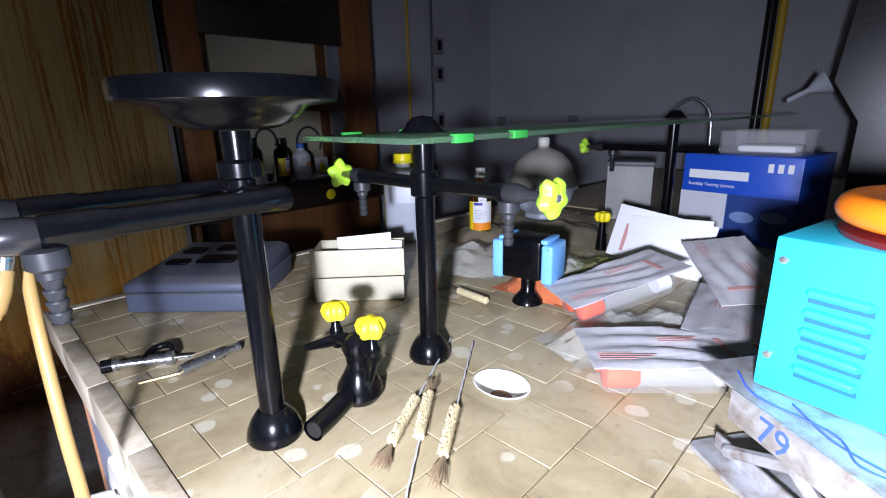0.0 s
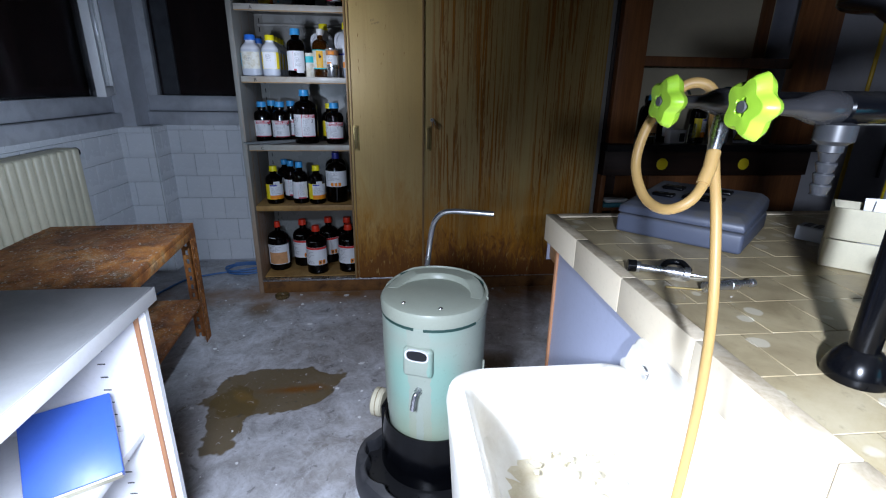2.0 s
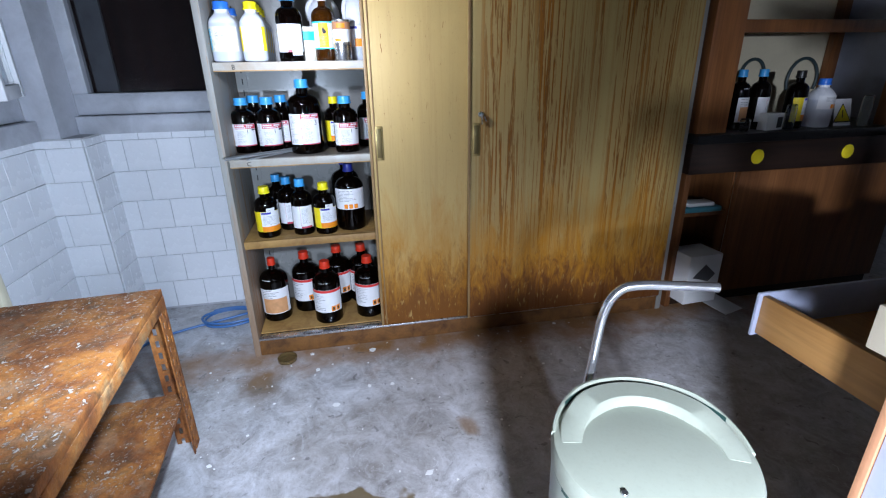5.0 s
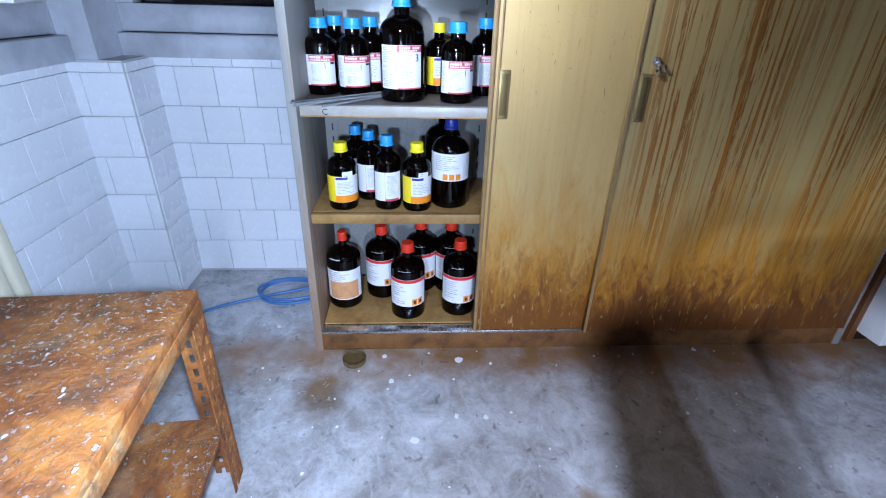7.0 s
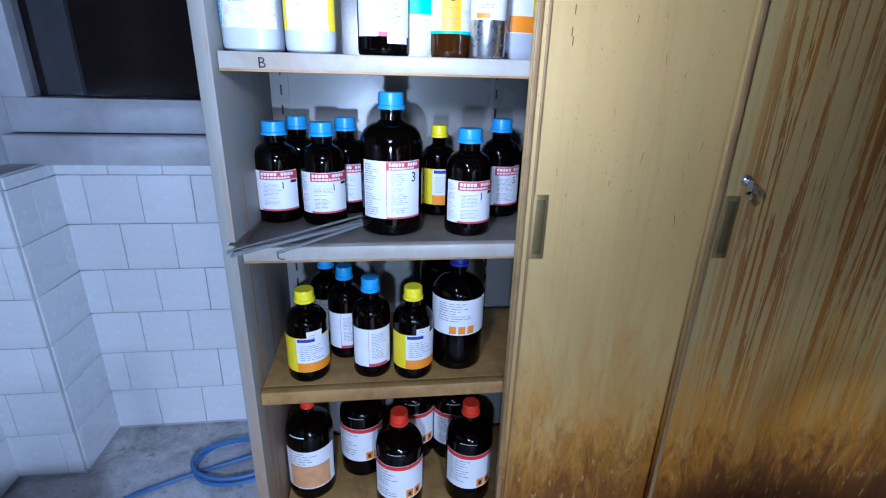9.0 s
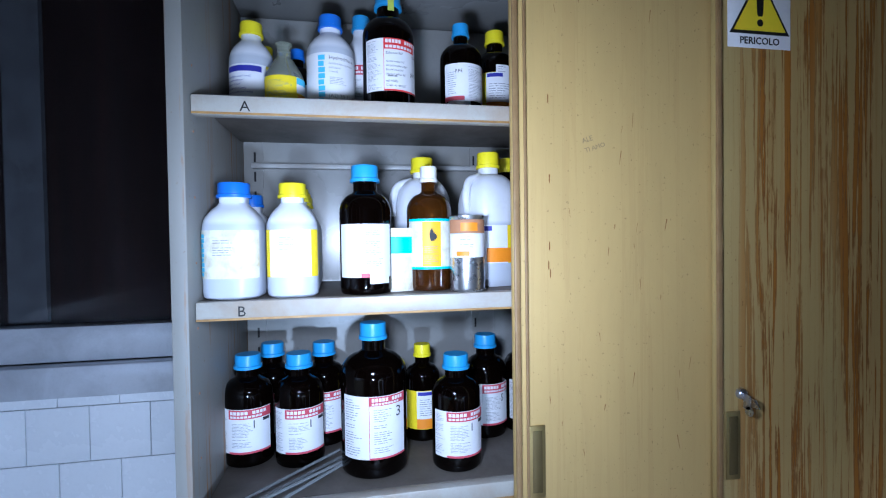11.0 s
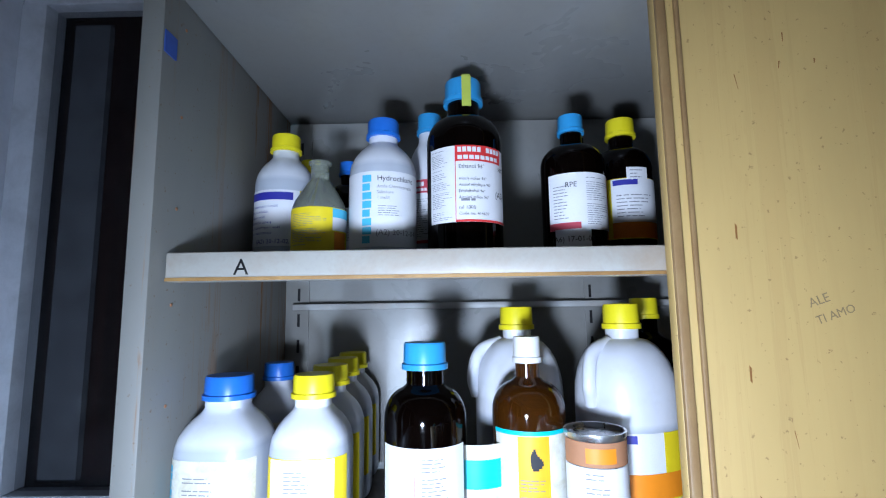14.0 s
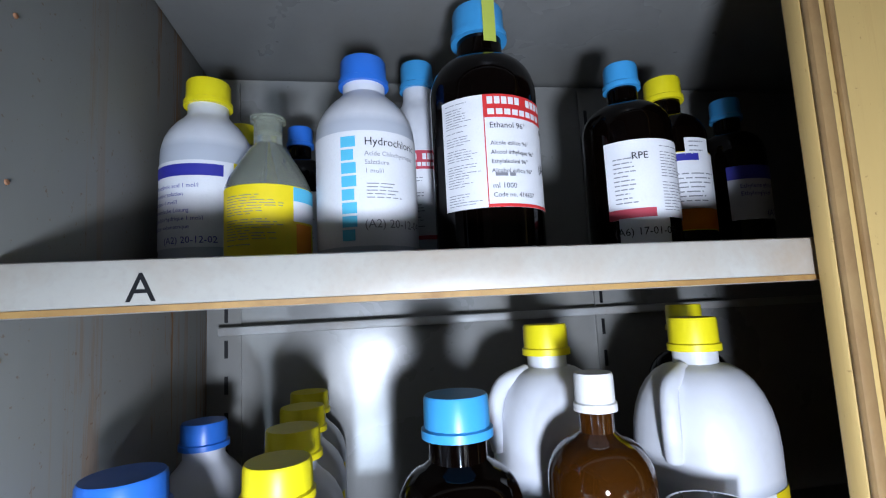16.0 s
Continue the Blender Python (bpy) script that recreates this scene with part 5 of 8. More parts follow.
bottle(-3.035, -0.781, zA, 0.049, 0.210, "mid", M_HDPE, "acid", "white plastic bottle of hydrochloric acid, blue cap", 4, "sloped", 0.48)
bottle(-3.125, -0.715, zA, 0.036, 0.255, "blue", M_HDPE, "erba", "white bottle with red heading, blue cap, half hidden", -20, "sloped", 0.56)
bottle(-3.02, -0.661, zA, 0.054, 0.261, "blue", M_AMBER, "ethanol", "large dark amber ethanol bottle, blue cap sealed with tape", 8, "boston", 0.50)
bottle(-3.02, -0.505, zA, 0.045, 0.206, "blue", M_AMBER, "rpe", "amber glass bottle, blue cap, dated white sticker", 2, "boston", 0.40)
bottle(-3.09, -0.407, zA, 0.044, 0.226, "yellow", M_AMBER, "yellow_orange", "amber glass bottle, yellow cap, yellow and orange label", -13, "boston", 0.5)
bottle(-3.14, -0.277, zA, 0.042, 0.224, "blue", M_AMBER, "fluka", "amber glass bottle, blue cap, pale label with navy heading", 30)
# shelf B
zB = SHELVES["B"] + 0.001
bottle(-2.945, -0.957, zB, 0.055, 0.210, "mid", M_HDPE, "speckled", "square white plastic bottle, blue cap, speckled label", -4, "sloped", 0.52)
bottle(-3.13, -0.962, zB, 0.045, 0.205, "mid", M_HDPE, "speckled", "square white plastic bottle, blue cap, behind another", 0, "sloped", 0.52)
for k in range(4):
    bottle(-2.945 - 0.098 * k, -0.853 - 0.004 * k, zB, 0.050, 0.210, "yellow", M_HDPE, "square", "square white plastic bottle, yellow cap, in a row of four", 2, "sloped", 0.5)
bottle(-2.95, -0.717, zB, 0.050, 0.246, "blue", M_AMBER, "plain_white", "dark amber glass bottle, blue cap, white label", 8, "boston", 0.53)
bottle(-3.10, -0.582, zB, 0.070, 0.288, "yellow", M_HDPE, "none", "white plastic jug with a yellow cap", 0, "jug", 0.36)
bottle(-2.975, -0.587, zB, 0.046, 0.250, "white", M_AMBERL, "flame", "brown glass bottle, white cap, yellow flame label", 6, "boston", 0.38)
jug = bottle(-3.03, -0.444, zB, 0.068, 0.290, "yellow", M_HDPE, "none", "white plastic jug with handle and yellow cap", 20, "jug", 0.36)
for k_, z_, a_, b_, ink_ in ((1.012, (0.05, 0.13), -75, 60, "white"), (1.018, (0.05, 0.13), 2, 60, "yellow"), (1.022, (0.052, 0.082), -40, 30, "orange"), (1.022, (0.118, 0.128), -70, -30, "navy")):
    bm = flatten(strip(0.068, z_[0], z_[1], a_, b_), 2.6)
    for v in bm.verts:
        v.co.x, v.co.y = v.co.x * k_, v.co.y * k_
    part("label", bm, INK[ink_], jug)
bottle(-3.16, -0.36, zB, 0.050, 0.30, "yellow", M_AMBER, "speckled", "tall dark bottle with a yellow cap at the back", 25, "boston", 0.45)
tin = thing("metal_tin", "small shiny metal tin with orange and white label", "tin", pose(-2.925, -0.519, zB), "")
part("body", lathe([(0, 0.002), (0.034, 0.0), (0.0355, 0.003), (0.034, 0.005), (0.034, 0.140), (0.0355, 0.142), (0.0355, 0.147), (0.033, 0.147), (0.032, 0.141), (0, 0.141)], 36), M_STEEL, tin)
part("label", strip(0.0346, 0.066, 0.112, -90, 90), INK["white"], tin)
part("label_band", strip(0.0347, 0.113, 0.139, -90, 90), M_CHIP, tin)
part("label_field", strip(0.0351, 0.117, 0.133, -34, 22), INK["orange"], tin)
part("label_field", strip(0.0351, 0.069, 0.078, -50, -6), INK["orange"], tin)
part("print", printed(0.0351, 0.084, 0.108, -40, 40, 3, rng), INK["grey"], tin)
# a peeled label hanging from the jug behind the brown bottle
peel = thing("loose_label", "peeled teal and white label standing off its bottle", "label", pose(-2.985, -0.655, zB, 0, 0, 30))
part("paper", strip(0.045, 0.0, 0.125, -70, 40), INK["specks"], peel)
part("label_band", strip(0.0456, 0.075, 0.108, -70, 40), INK["teal"], peel)
# shelf C
zC = SHELVES["C"] + 0.001
for x, y, r, h, t, n in ((-3.10, -0.972, 0.052, 0.228, 2, "1"), (-3.19, -0.935, 0.050, 0.232, 0, ""), (-3.075, -0.862, 0.052, 0.230, 10, "1"), (-3.17, -0.815, 0.050, 0.232, 10, ""), (-2.985, -0.533, 0.052, 0.230, 4, "1"), (-3.13, -0.428, 0.050, 0.238, 14, "5"), (-3.14, -0.325, 0.050, 0.236, 8, "")):
    b = bottle(x, y, zC, r, h, "blue", M_AMBER, "erba", "dark amber glass reagent bottle, blue cap, red and white label", t, "boston", 0.52)
    if n:
        part("handwriting", wrap_text(n, 0.024, r + 0.0016, h * 0.36, 20), INK["black"], b, "handwritten number " + n)
b = bottle(-3.01, -0.704, zC, 0.069, 0.300, "blue", M_AMBER, "erba_big", "large dark amber glass reagent bottle, blue cap", 2, "boston", 0.40)
part("handwriting", wrap_text("3", 0.030, 0.071, 0.12, 38), INK["black"], b, "handwritten number 3")
bottle(-3.14, -0.583, zC, 0.043, 0.220, "yellow", M_AMBER, "yellow_small", "amber glass bottle, yellow cap, yellow and orange label", 4)
# shelf D
zD = SHELVES["D"] + 0.001
bottle(-2.965, -0.910, zD, 0.049, 0.222, "yellow", M_AMBER, "yellow_orange", "amber glass bottle, yellow cap, yellow and orange label", 8)
bottle(-3.14, -0.880, zD, 0.044, 0.236, "blue", M_AMBER, "plain_white", "amber glass bottle, blue cap, white label", 2)
bottle(-3.055, -0.825, zD, 0.044, 0.240, "blue", M_AMBER, "plain_white", "amber glass bottle, blue cap, white label", 6)
bottle(-2.968, -0.758, zD, 0.046, 0.246, "blue", M_AMBER, "plain_white", "amber glass bottle, blue cap, white label", 12)
bottle(-2.955, -0.658, zD, 0.048, 0.226, "yellow", M_AMBER, "yellow_orange", "amber glass bottle, yellow cap, yellow and orange label", 6)
bottle(-3.00, -0.543, zD, 0.064, 0.296, "navy", M_AMBER, "orange_squares", "large amber glass bottle, navy cap, three orange squares", 2, "boston", 0.34)
bottle(-3.15, -0.56, zD, 0.066, 0.300, "navy", M_AMBER, "none", "large amber glass bottle, navy cap, at the back", 0, "boston", 0.34)
# shelf E
zE = SHELVES["E"] + 0.001
bottle(-3.07, -0.945, zE, 0.066, 0.312, "red", M_AMBER, "peach", "large amber bottle, red cap, peeling peach label", 4, "boston", 0.27)
for x, y, t in ((-3.14, -0.800, 4), (-2.99, -0.692, 8), (-3.19, -0.640, 10), (-3.18, -0.515, 12), (-3.01, -0.492, 6)):
    bottle(x, y, zE, 0.066, 0.305, "red", M_AMBER, "red_hazard", "large amber bottle, red cap, white label with hazard squares", t, "boston", 0.36)
# pipettes lying over the front of shelf C
for i, (p, q) in enumerate((((-2.80, -1.005, 0.928), (-3.06, -0.76, 0.92)), ((-2.79, -0.998, 0.935), (-3.05, -0.74, 0.9205)), ((-2.83, -0.93, 0.9215), (-3.05, -0.735, 0.9205)), ((-2.80, -1.012, 0.9355), (-3.08, -0.78, 0.9205)))):
    pip = thing("glass_pipette", "thin glass pipette lying across the shelf edge", "pipette", group="pipettes on the shelf")
    part("stem", tube([p, Vector(p).lerp(Vector(q), 0.5), q], 0.0034, 8), plain("old pipette glass", (0.45, 0.47, 0.48), 0.12, 0.0, 0.6), pip)

# ---- rusty table by the window ----
table = thing("rusty_table", "low angle iron table thick with rust and flaking paint", "table", pose(-2.345, -1.155, 0, 0, 0, 4))
part("tabletop", box(0.0, -0.62, 0.585, 0.95, 0.0, 0.612, 0.004), M_RUST, table, "rust scabbed table top with white flakes")
part("apron", box(0.002, -0.004, 0.55, 0.948, 0.001, 0.586, 0.001), M_RUST, table)
def slotted_flange(height, t=0.003):
    """A strip of slotted angle iron, two staggered columns of slots, in the plane of x and z."""
    xs = [0.0, 0.015, 0.027, 0.045, 0.057, 0.072]
    pitch, bar = 0.045, 0.0205
    cuts = sorted({round(k * pitch + d, 4) for k in range(int(height / pitch) + 1) for d in (0.0, bar, pitch / 2, pitch / 2 + bar)})
    zs = [z for z in cuts if z < height - 0.002] + [height]

    def solid(i, k):
        if not (0 <= i < 5 and 0 <= k < len(zs) - 1):
            return False
        mid = (zs[k] + zs[k + 1]) / 2
        return i % 2 == 0 or (mid - (pitch / 2 if i == 3 else 0)) % pitch < bar or k == len(zs) - 2
    bm = bmesh.new()
    seen = {}

    def v(i, k, d):
        if (i, k, d) not in seen:
            seen[(i, k, d)] = bm.verts.new((xs[i], d * t, zs[k]))
        return seen[(i, k, d)]
    for i in range(5):
        for k in range(len(zs) - 1):
            if solid(i, k):
                for d in (0, 1):
                    bm.faces.new((v(i, k, d), v(i + 1, k, d), v(i + 1, k + 1, d), v(i, k + 1, d)))
                for di, dk, p, q in ((-1, 0, (i, k), (i, k + 1)), (1, 0, (i + 1, k), (i + 1, k + 1)), (0, -1, (i, k), (i + 1, k)), (0, 1, (i, k + 1), (i + 1, k + 1))):
                    if not solid(i + di, k + dk):
                        bm.faces.new((v(*p, 0), v(*q, 0), v(*q, 1), v(*p, 1)))
    return bm


for x, y in ((0.0, 0.0), (0.95, 0.0), (0.0, -0.62), (0.95, -0.62)):
    sx, sy = (1 if x == 0 else -1), (-1 if y == 0 else 1)
    leg = bmesh.new()
    add(leg, slotted_flange(0.585), pose(x, y, 0) @ Matrix.Diagonal((sx, sy, 1, 1)))
    add(leg, slotted_flange(0.585), pose(x, y, 0) @ Matrix(((0, sx, 0, 0), (sy, 0, 0, 0), (0, 0, 1, 0), (0, 0, 0, 1))))
    bmesh.ops.remove_doubles(leg, verts=leg.verts[:], dist=0.0002)
    part("leg", leg, M_RUST, table, "slotted angle iron leg")
part("lower_shelf", box(0.004, -0.616, 0.20, 0.946, -0.004, 0.215, 0.003), M_RUST, table, "rusted lower shelf")

# ---- radiator ----
rad = thing("radiator", "cream enamelled column radiator under the window", "radiator", pose(-2.63, -1.87, 0.0))
for k in range(22):
    x = k * 0.055
    bm = box(x, 0.0, 0.13, x + 0.046, 0.11, 0.93, 0.014, seg=3)
    part("column", bm, M_CREAM, rad)
part("header_pipe", tube([(-0.02, 0.055, 0.90), (1.22, 0.055, 0.90)], 0.018, 12), M_CREAM, rad)
part("header_pipe", tube([(-0.02, 0.055, 0.16), (1.22, 0.055, 0.16)], 0.018, 12), M_CREAM, rad)
part("plug", tube([(-0.055, 0.055, 0.90), (-0.02, 0.055, 0.90)], 0.024, 12), M_BLACK, rad, "black radiator valve")
part("foot", box(0.05, 0.02, 0.0, 0.08, 0.09, 0.14), M_CREAM, rad)
part("foot", box(1.1, 0.02, 0.0, 1.13, 0.09, 0.14), M_CREAM, rad)

# ---- white open cabinet in the aisle ----
wc = thing("white_base_cabinet", "white laminate base cabinet with open front and marbled top", "cabinet", pose(-0.975, -0.685, 0))
part("worktop", box(0.0, -0.60, 0.835, 1.30, 0.0, 0.862, 0.002), M_MARBLE, wc, "pale marbled worktop")
part("worktop_edge", box(0.0, 0.001, 0.832, 1.30, 0.005, 0.862, 0.001), M_WHITE, wc)
for x in (0.012, 0.64, 1.262):
    part("side_panel", box(x, -0.59, 0.0, x + 0.018, -0.012, 0.835, 0.001), M_WHITE, wc)
    part("panel_edge", box(x + 0.002, -0.0118, 0.0, x + 0.016, -0.009, 0.834), M_WHITE, wc)
part("edge_stripe", box(0.031, -0.03, 0.0, 0.037, -0.022, 0.834), M_CHIP, wc, "bare brown board edge")
part("back_panel", box(0.03, -0.585, 0.03, 1.26, -0.575, 0.834), M_WHITE, wc)
part("shelf", box(0.031, -0.57, 0.520, 0.639, -0.06, 0.536, 0.001), M_WHITE, wc)
part("floor_panel", box(0.031, -0.57, 0.08, 1.26, -0.03, 0.096, 0.001), M_WHITE, wc)
bm = bmesh.new()
for k in range(16):
    box(0.0302, -0.12, 0.30 + k * 0.031, 0.0310, -0.105, 0.303 + k * 0.031, bm=bm)
    box(0.0302, -0.45, 0.30 + k * 0.031, 0.0310, -0.435, 0.303 + k * 0.031, bm=bm)
tagged(part("shelf_slots", bm, M_DARKBOX, wc), kind="stuff")
bk = thing("blue_folder", "blue folder leaning inside the white cabinet", "folder", pose(-0.775, -0.775, 0.537, 0, -52, 30))
part("cover", box(0.0, -0.075, 0.004, 0.032, 0.07, 0.165, 0.003), M_BLUE, bk)
part("pages", box(0.004, -0.07, 0.0, 0.028, 0.066, 0.006), M_CARD, bk)

# ---- wheeled tank ----
FWD = math.degrees(math.atan2(-0.28, 0.96)) - 5
tank = thing("wheeled_tank", "grey green plastic tank on black wheeled base, steel handle", "tank", pose(-1.374, -0.074, 0, 0, 0, FWD))
part("body", lathe([(0.148, 0.20), (0.156, 0.30), (0.161, 0.45), (0.163, 0.603), (0.158, 0.608)], 64), M_TANK, tank)
for a0_, a1_ in ((-66, -5), (5, 64)):
    part("vent_slot", strip(0.1636, 0.5985, 0.6075, a0_, a1_), M_SLOT, tank, "dark vent slot under the lid")
lid = part("lid", lathe([(0.158, 0.607), (0.1645, 0.609), (0.1665, 0.640), (0.162, 0.650), (0.150, 0.654), (0, 0.655)], 64), M_TANKLID, tank, "grey green lid with a raised carrying rim")
def lid_arc(a0, a1, section, n=26):
    """A raised moulding round part of the lid, fading out at both ends."""
    rings = []
    for k in range(n + 1):
        a, e = radians(a0 + (a1 - a0) * k / n), min(1.0, 4.0 * min(k, n - k) / n)
        rings.append([(r * math.cos(a), r * math.sin(a), z) for r, z in section(e)])
    return loft(rings)


part("rim_handle", lid_arc(84, 276, lambda e: [(0.151, 0.645), (0.151, 0.653 + 0.017 * e), (0.147, 0.655 + 0.019 * e), (0.122 - 0.014 * e, 0.655 + 0.017 * e), (0.116 - 0.014 * e, 0.654 + 0.012 * e), (0.113 - 0.014 * e, 0.648)]), M_TANKLID, lid)
part("back_rim", lid_arc(94, 266, lambda e: [(0.1585, 0.640), (0.1585, 0.650 + 0.022 * e), (0.160, 0.652 + 0.024 * e), (0.1645, 0.652 + 0.023 * e), (0.1662, 0.650 + 0.018 * e), (0.1664, 0.636)]), M_TANKLID, lid)
# Dark strip painted on the back rim for shade in the gap.
part("grip_shade", strip(0.1577, 0.6545, 0.668, 118, 242), M_SLOT, lid, "dark strip painted as shade behind the rim")
for a in (24, -30):
    part("screw", lathe([(0.006, 0), (0.005, 0.002), (0, 0.002)], 12), M_STEEL, lid, at=pose(0.125 * math.cos(radians(a)), 0.125 * math.sin(radians(a)), 0.6555))
port = part("port", box(0.148, -0.045, 0.455, 0.176, 0.045, 0.548, 0.012, seg=3), M_TANK, tank, "moulded port with an oval opening")
part("port_rim", loft([[(x, 0.036 * math.copysign(abs(math.cos(t)) ** 0.6, math.cos(t)) * s, 0.528 + 0.019 * math.copysign(abs(math.sin(t)) ** 0.8, math.sin(t)) * s) for t in (2 * math.pi * q / 28 for q in range(28))] for x, s in ((0.172, 1.0), (0.179, 1.0), (0.179, 0.86), (0.174, 0.84))], cap0=False, cap1=False), M_WHITE, port)
part("port_hole", loft([[(x, 0.031 * math.copysign(abs(math.cos(t)) ** 0.6, math.cos(t)) * s, 0.528 + 0.016 * math.copysign(abs(math.sin(t)) ** 0.8, math.sin(t)) * s) for t in (2 * math.pi * q / 28 for q in range(28))] for x, s in ((0.1765, 1.0), (0.1770, 0.98))]), M_BLACK, port, "dark oval opening")
part("spout", tube(curve([(0.156, 0, 0.402), (0.178, 0.0, 0.404), (0.186, -0.004, 0.394), (0.189, -0.010, 0.352)], 5), [0.011] * 4 + [0.0075] * 12, 12), M_STEEL, tank, "bent steel drain spout")
part("side_strip", box(-0.004, 0.160, 0.30, 0.004, 0.166, 0.44, 0.001), M_TANKLID, tank, "pale level strip")
base = part("base_collar", lathe([(0.178, 0.045), (0.178, 0.09), (0.171, 0.16), (0.163, 0.222), (0.156, 0.221), (0.152, 0.19), (0.12, 0.08), (0.0, 0.08)], 64), M_BLACKP, tank, "black plastic base collar")


def foot_line(a, grow=1.0, scallop=False):
    """The flared outline of the foot at an angle; the inner edge of its rim is scalloped."""
    c, s_ = math.cos(a), math.sin(a)
    if c > 0:
        x, y = 0.06 + 0.232 * c, 0.245 * s_
    else:
        x, y = 0.06 + 0.25 * c, 0.245 * s_ * (1 + 0.28 * c)
    if scallop:
        lobe = 0.80 + 0.095 * abs(math.cos(a * 4.6)) ** 0.55 if c > 0.05 else 0.79
        return x * lobe, y * lobe
    return x * grow, y * grow


LOOP = [2 * math.pi * k / 96 for k in range(96)]
part("foot_plate", loft([[(*foot_line(a, 0.98), 0.0) for a in LOOP], [(*foot_line(a), 0.008) for a in LOOP], [(*foot_line(a, 0.99), 0.040) for a in LOOP]]), M_BLACK, tank, "glossy black recess of the foot")
part("scalloped_rim", loft([[(*foot_line(a, 1.004), 0.004) for a in LOOP], [(*foot_line(a, 1.006), 0.03) for a in LOOP], [(*foot_line(a, 0.99), 0.066) for a in LOOP], [(*foot_line(a, 0.955), 0.080) for a in LOOP], [(*[q * 1.02 for q in foot_line(a, 1, True)], 0.084) for a in LOOP], [(*foot_line(a, 1, True), 0.080) for a in LOOP], [(*[q * 0.97 for q in foot_line(a, 1, True)], 0.0404) for a in LOOP]], cap0=False, cap1=False), M_BLACKG, tank, "raised grey black rim with scalloped inner edge")
for s in (1, -1):
    for d in (0.20,):
        web = part("wheel_bracket", box(-0.075, s * 0.150 if s > 0 else -0.180, 0.05, 0.03, 0.180 if s > 0 else -0.150, 0.215, 0.006), M_BLACKP, tank)
    wh = part("wheel", tube([(-0.02, s * 0.185, 0.190), (-0.02, s * 0.19, 0.190), (-0.02, s * 0.22, 0.190), (-0.02, s * 0.225, 0.190)], [0.044, 0.050, 0.050, 0.044], 28), M_CREAM, tank, "cream plastic wheel")
    part("hub", tube([(-0.02, s * 0.225, 0.190), (-0.02, s * 0.229, 0.190)], 0.014, 14), M_STEEL, wh)
    part("groove", tube([(-0.02, s * 0.2035, 0.190), (-0.02, s * 0.2065, 0.190)], 0.0508, 28), paint("brown groove", (0.25, 0.19, 0.1), 0.6), wh)
part("axle_bolt", tube([(0.0, 0.165, 0.27), (0.0, 0.19, 0.27)], 0.009, 8), M_DARKBOX, tank, "dark hexagon bolt")
hb = curve([(-0.178, -0.095, 0.25), (-0.180, -0.090, 0.55), (-0.188, -0.078, 0.70), (-0.196, -0.066, 0.80), (-0.202, -0.040, 0.845), (-0.206, 0.0, 0.857), (-0.209, 0.06, 0.858), (-0.212, 0.139, 0.858)], 6)
part("handle_bar", tube(hb, 0.0095, 14), M_CHROME, tank, "bent chromed steel handle bar")
part("bar_clamp", box(-0.192, -0.112, 0.20, -0.145, -0.078, 0.30, 0.004), M_BLACKP, tank)

# ---- service columns on the island ----
PXC = -0.508


def star_knob(r, depth, mat_name):
    """A five-lobed hand wheel that faces +z."""
    bm = bmesh.new()
    n = 48
    rings = []
    for z, k in ((0.0, 0.55), (0.003, 0.80), (depth * 0.5, 1.0), (depth - 0.003, 0.90), (depth, 0.80), (depth + 0.001, 0.30), (depth - 0.001, 0.26)):
        rings.append([((r * (0.86 + 0.14 * math.cos(5 * a)) * k) * math.cos(a), (r * (0.86 + 0.14 * math.cos(5 * a)) * k) * math.sin(a), z) for a in (2 * math.pi * i / n for i in range(n))])
    return loft(rings, bm)


def valve(parent, at, nozzle=True, knob_r=0.030, spindle=0.05, mat=None):
    """A bench tap: coupling, spindle, star knob along +z of at, and a ribbed nozzle hung below it."""
    v = part("valve", tube([(0, 0, -0.03), (0, 0, -0.022), (0, 0, -0.008), (0, 0, 0.0), (0, 0, 0.012), (0, 0, spindle)], [0.013, 0.015, 0.015, 0.0125, 0.008, 0.006], 14), M_TARN, parent, "tarnished metal tap", at=at)
    k = part("knob", star_knob(knob_r, 0.022, ""), mat or M_GREEN, v, "lime green star knob" if not mat else "", at=pose(0, 0, spindle))
    part("knob_centre", lathe([(0.0055, 0.0), (0.005, 0.002), (0, 0.002)], 12), M_DARKBOX, v, at=pose(0, 0, spindle + 0.0215))
    return v


def ribbed_nozzle(parent, p, length=0.07):
    prof = [(0.010, 0.0), (0.016, -0.002), (0.016, -0.016), (0.010, -0.020), (0.010, -0.026)]
    z = -0.026
    while z > -length:
        prof += [(0.0085, z - 0.001), (0.0062, z - 0.009), (0.0078, z - 0.0095)]
        z -= 0.010
    prof.append((0, z))
    return part("nozzle", lathe([(0, 0.0)] + prof, 16), M_NOZZLE, parent, "ribbed grey hose nozzle", at=pose(*p))


def column(y, label, top):
    col = thing("service_column", label, "lab fitting", pose(PXC, y, BZ + 0.001), "service columns")
    part("post", tube([(0, 0, 0.03), (0, 0, top)], 0.0165, 24), M_BLACKP, col)
    part("flange", lathe([(0, 0), (0.036, 0.0), (0.038, 0.004), (0.036, 0.014), (0.030, 0.028), (0.021, 0.040), (0.0168, 0.042)], 32), M_BLACKP, col, "flared black foot")
    return col


LEVEL = 1.243 - BZ
# first column: round shelf on top and two arms towards the sink
col = column(0.400, "black service column with a round shelf and two tap arms", 0.41)
part("dish", lathe([(0.0, 0.411), (0.045, 0.412), (0.062, 0.417), (0.076, 0.427), (0.086, 0.436), (0.116, 0.440), (0.1195, 0.443), (0.1205, 0.460), (0.1185, 0.464), (0.111, 0.465), (0.108, 0.459), (0, 0.457)], 64), M_BLACKP, col, "round black plastic dish on top")
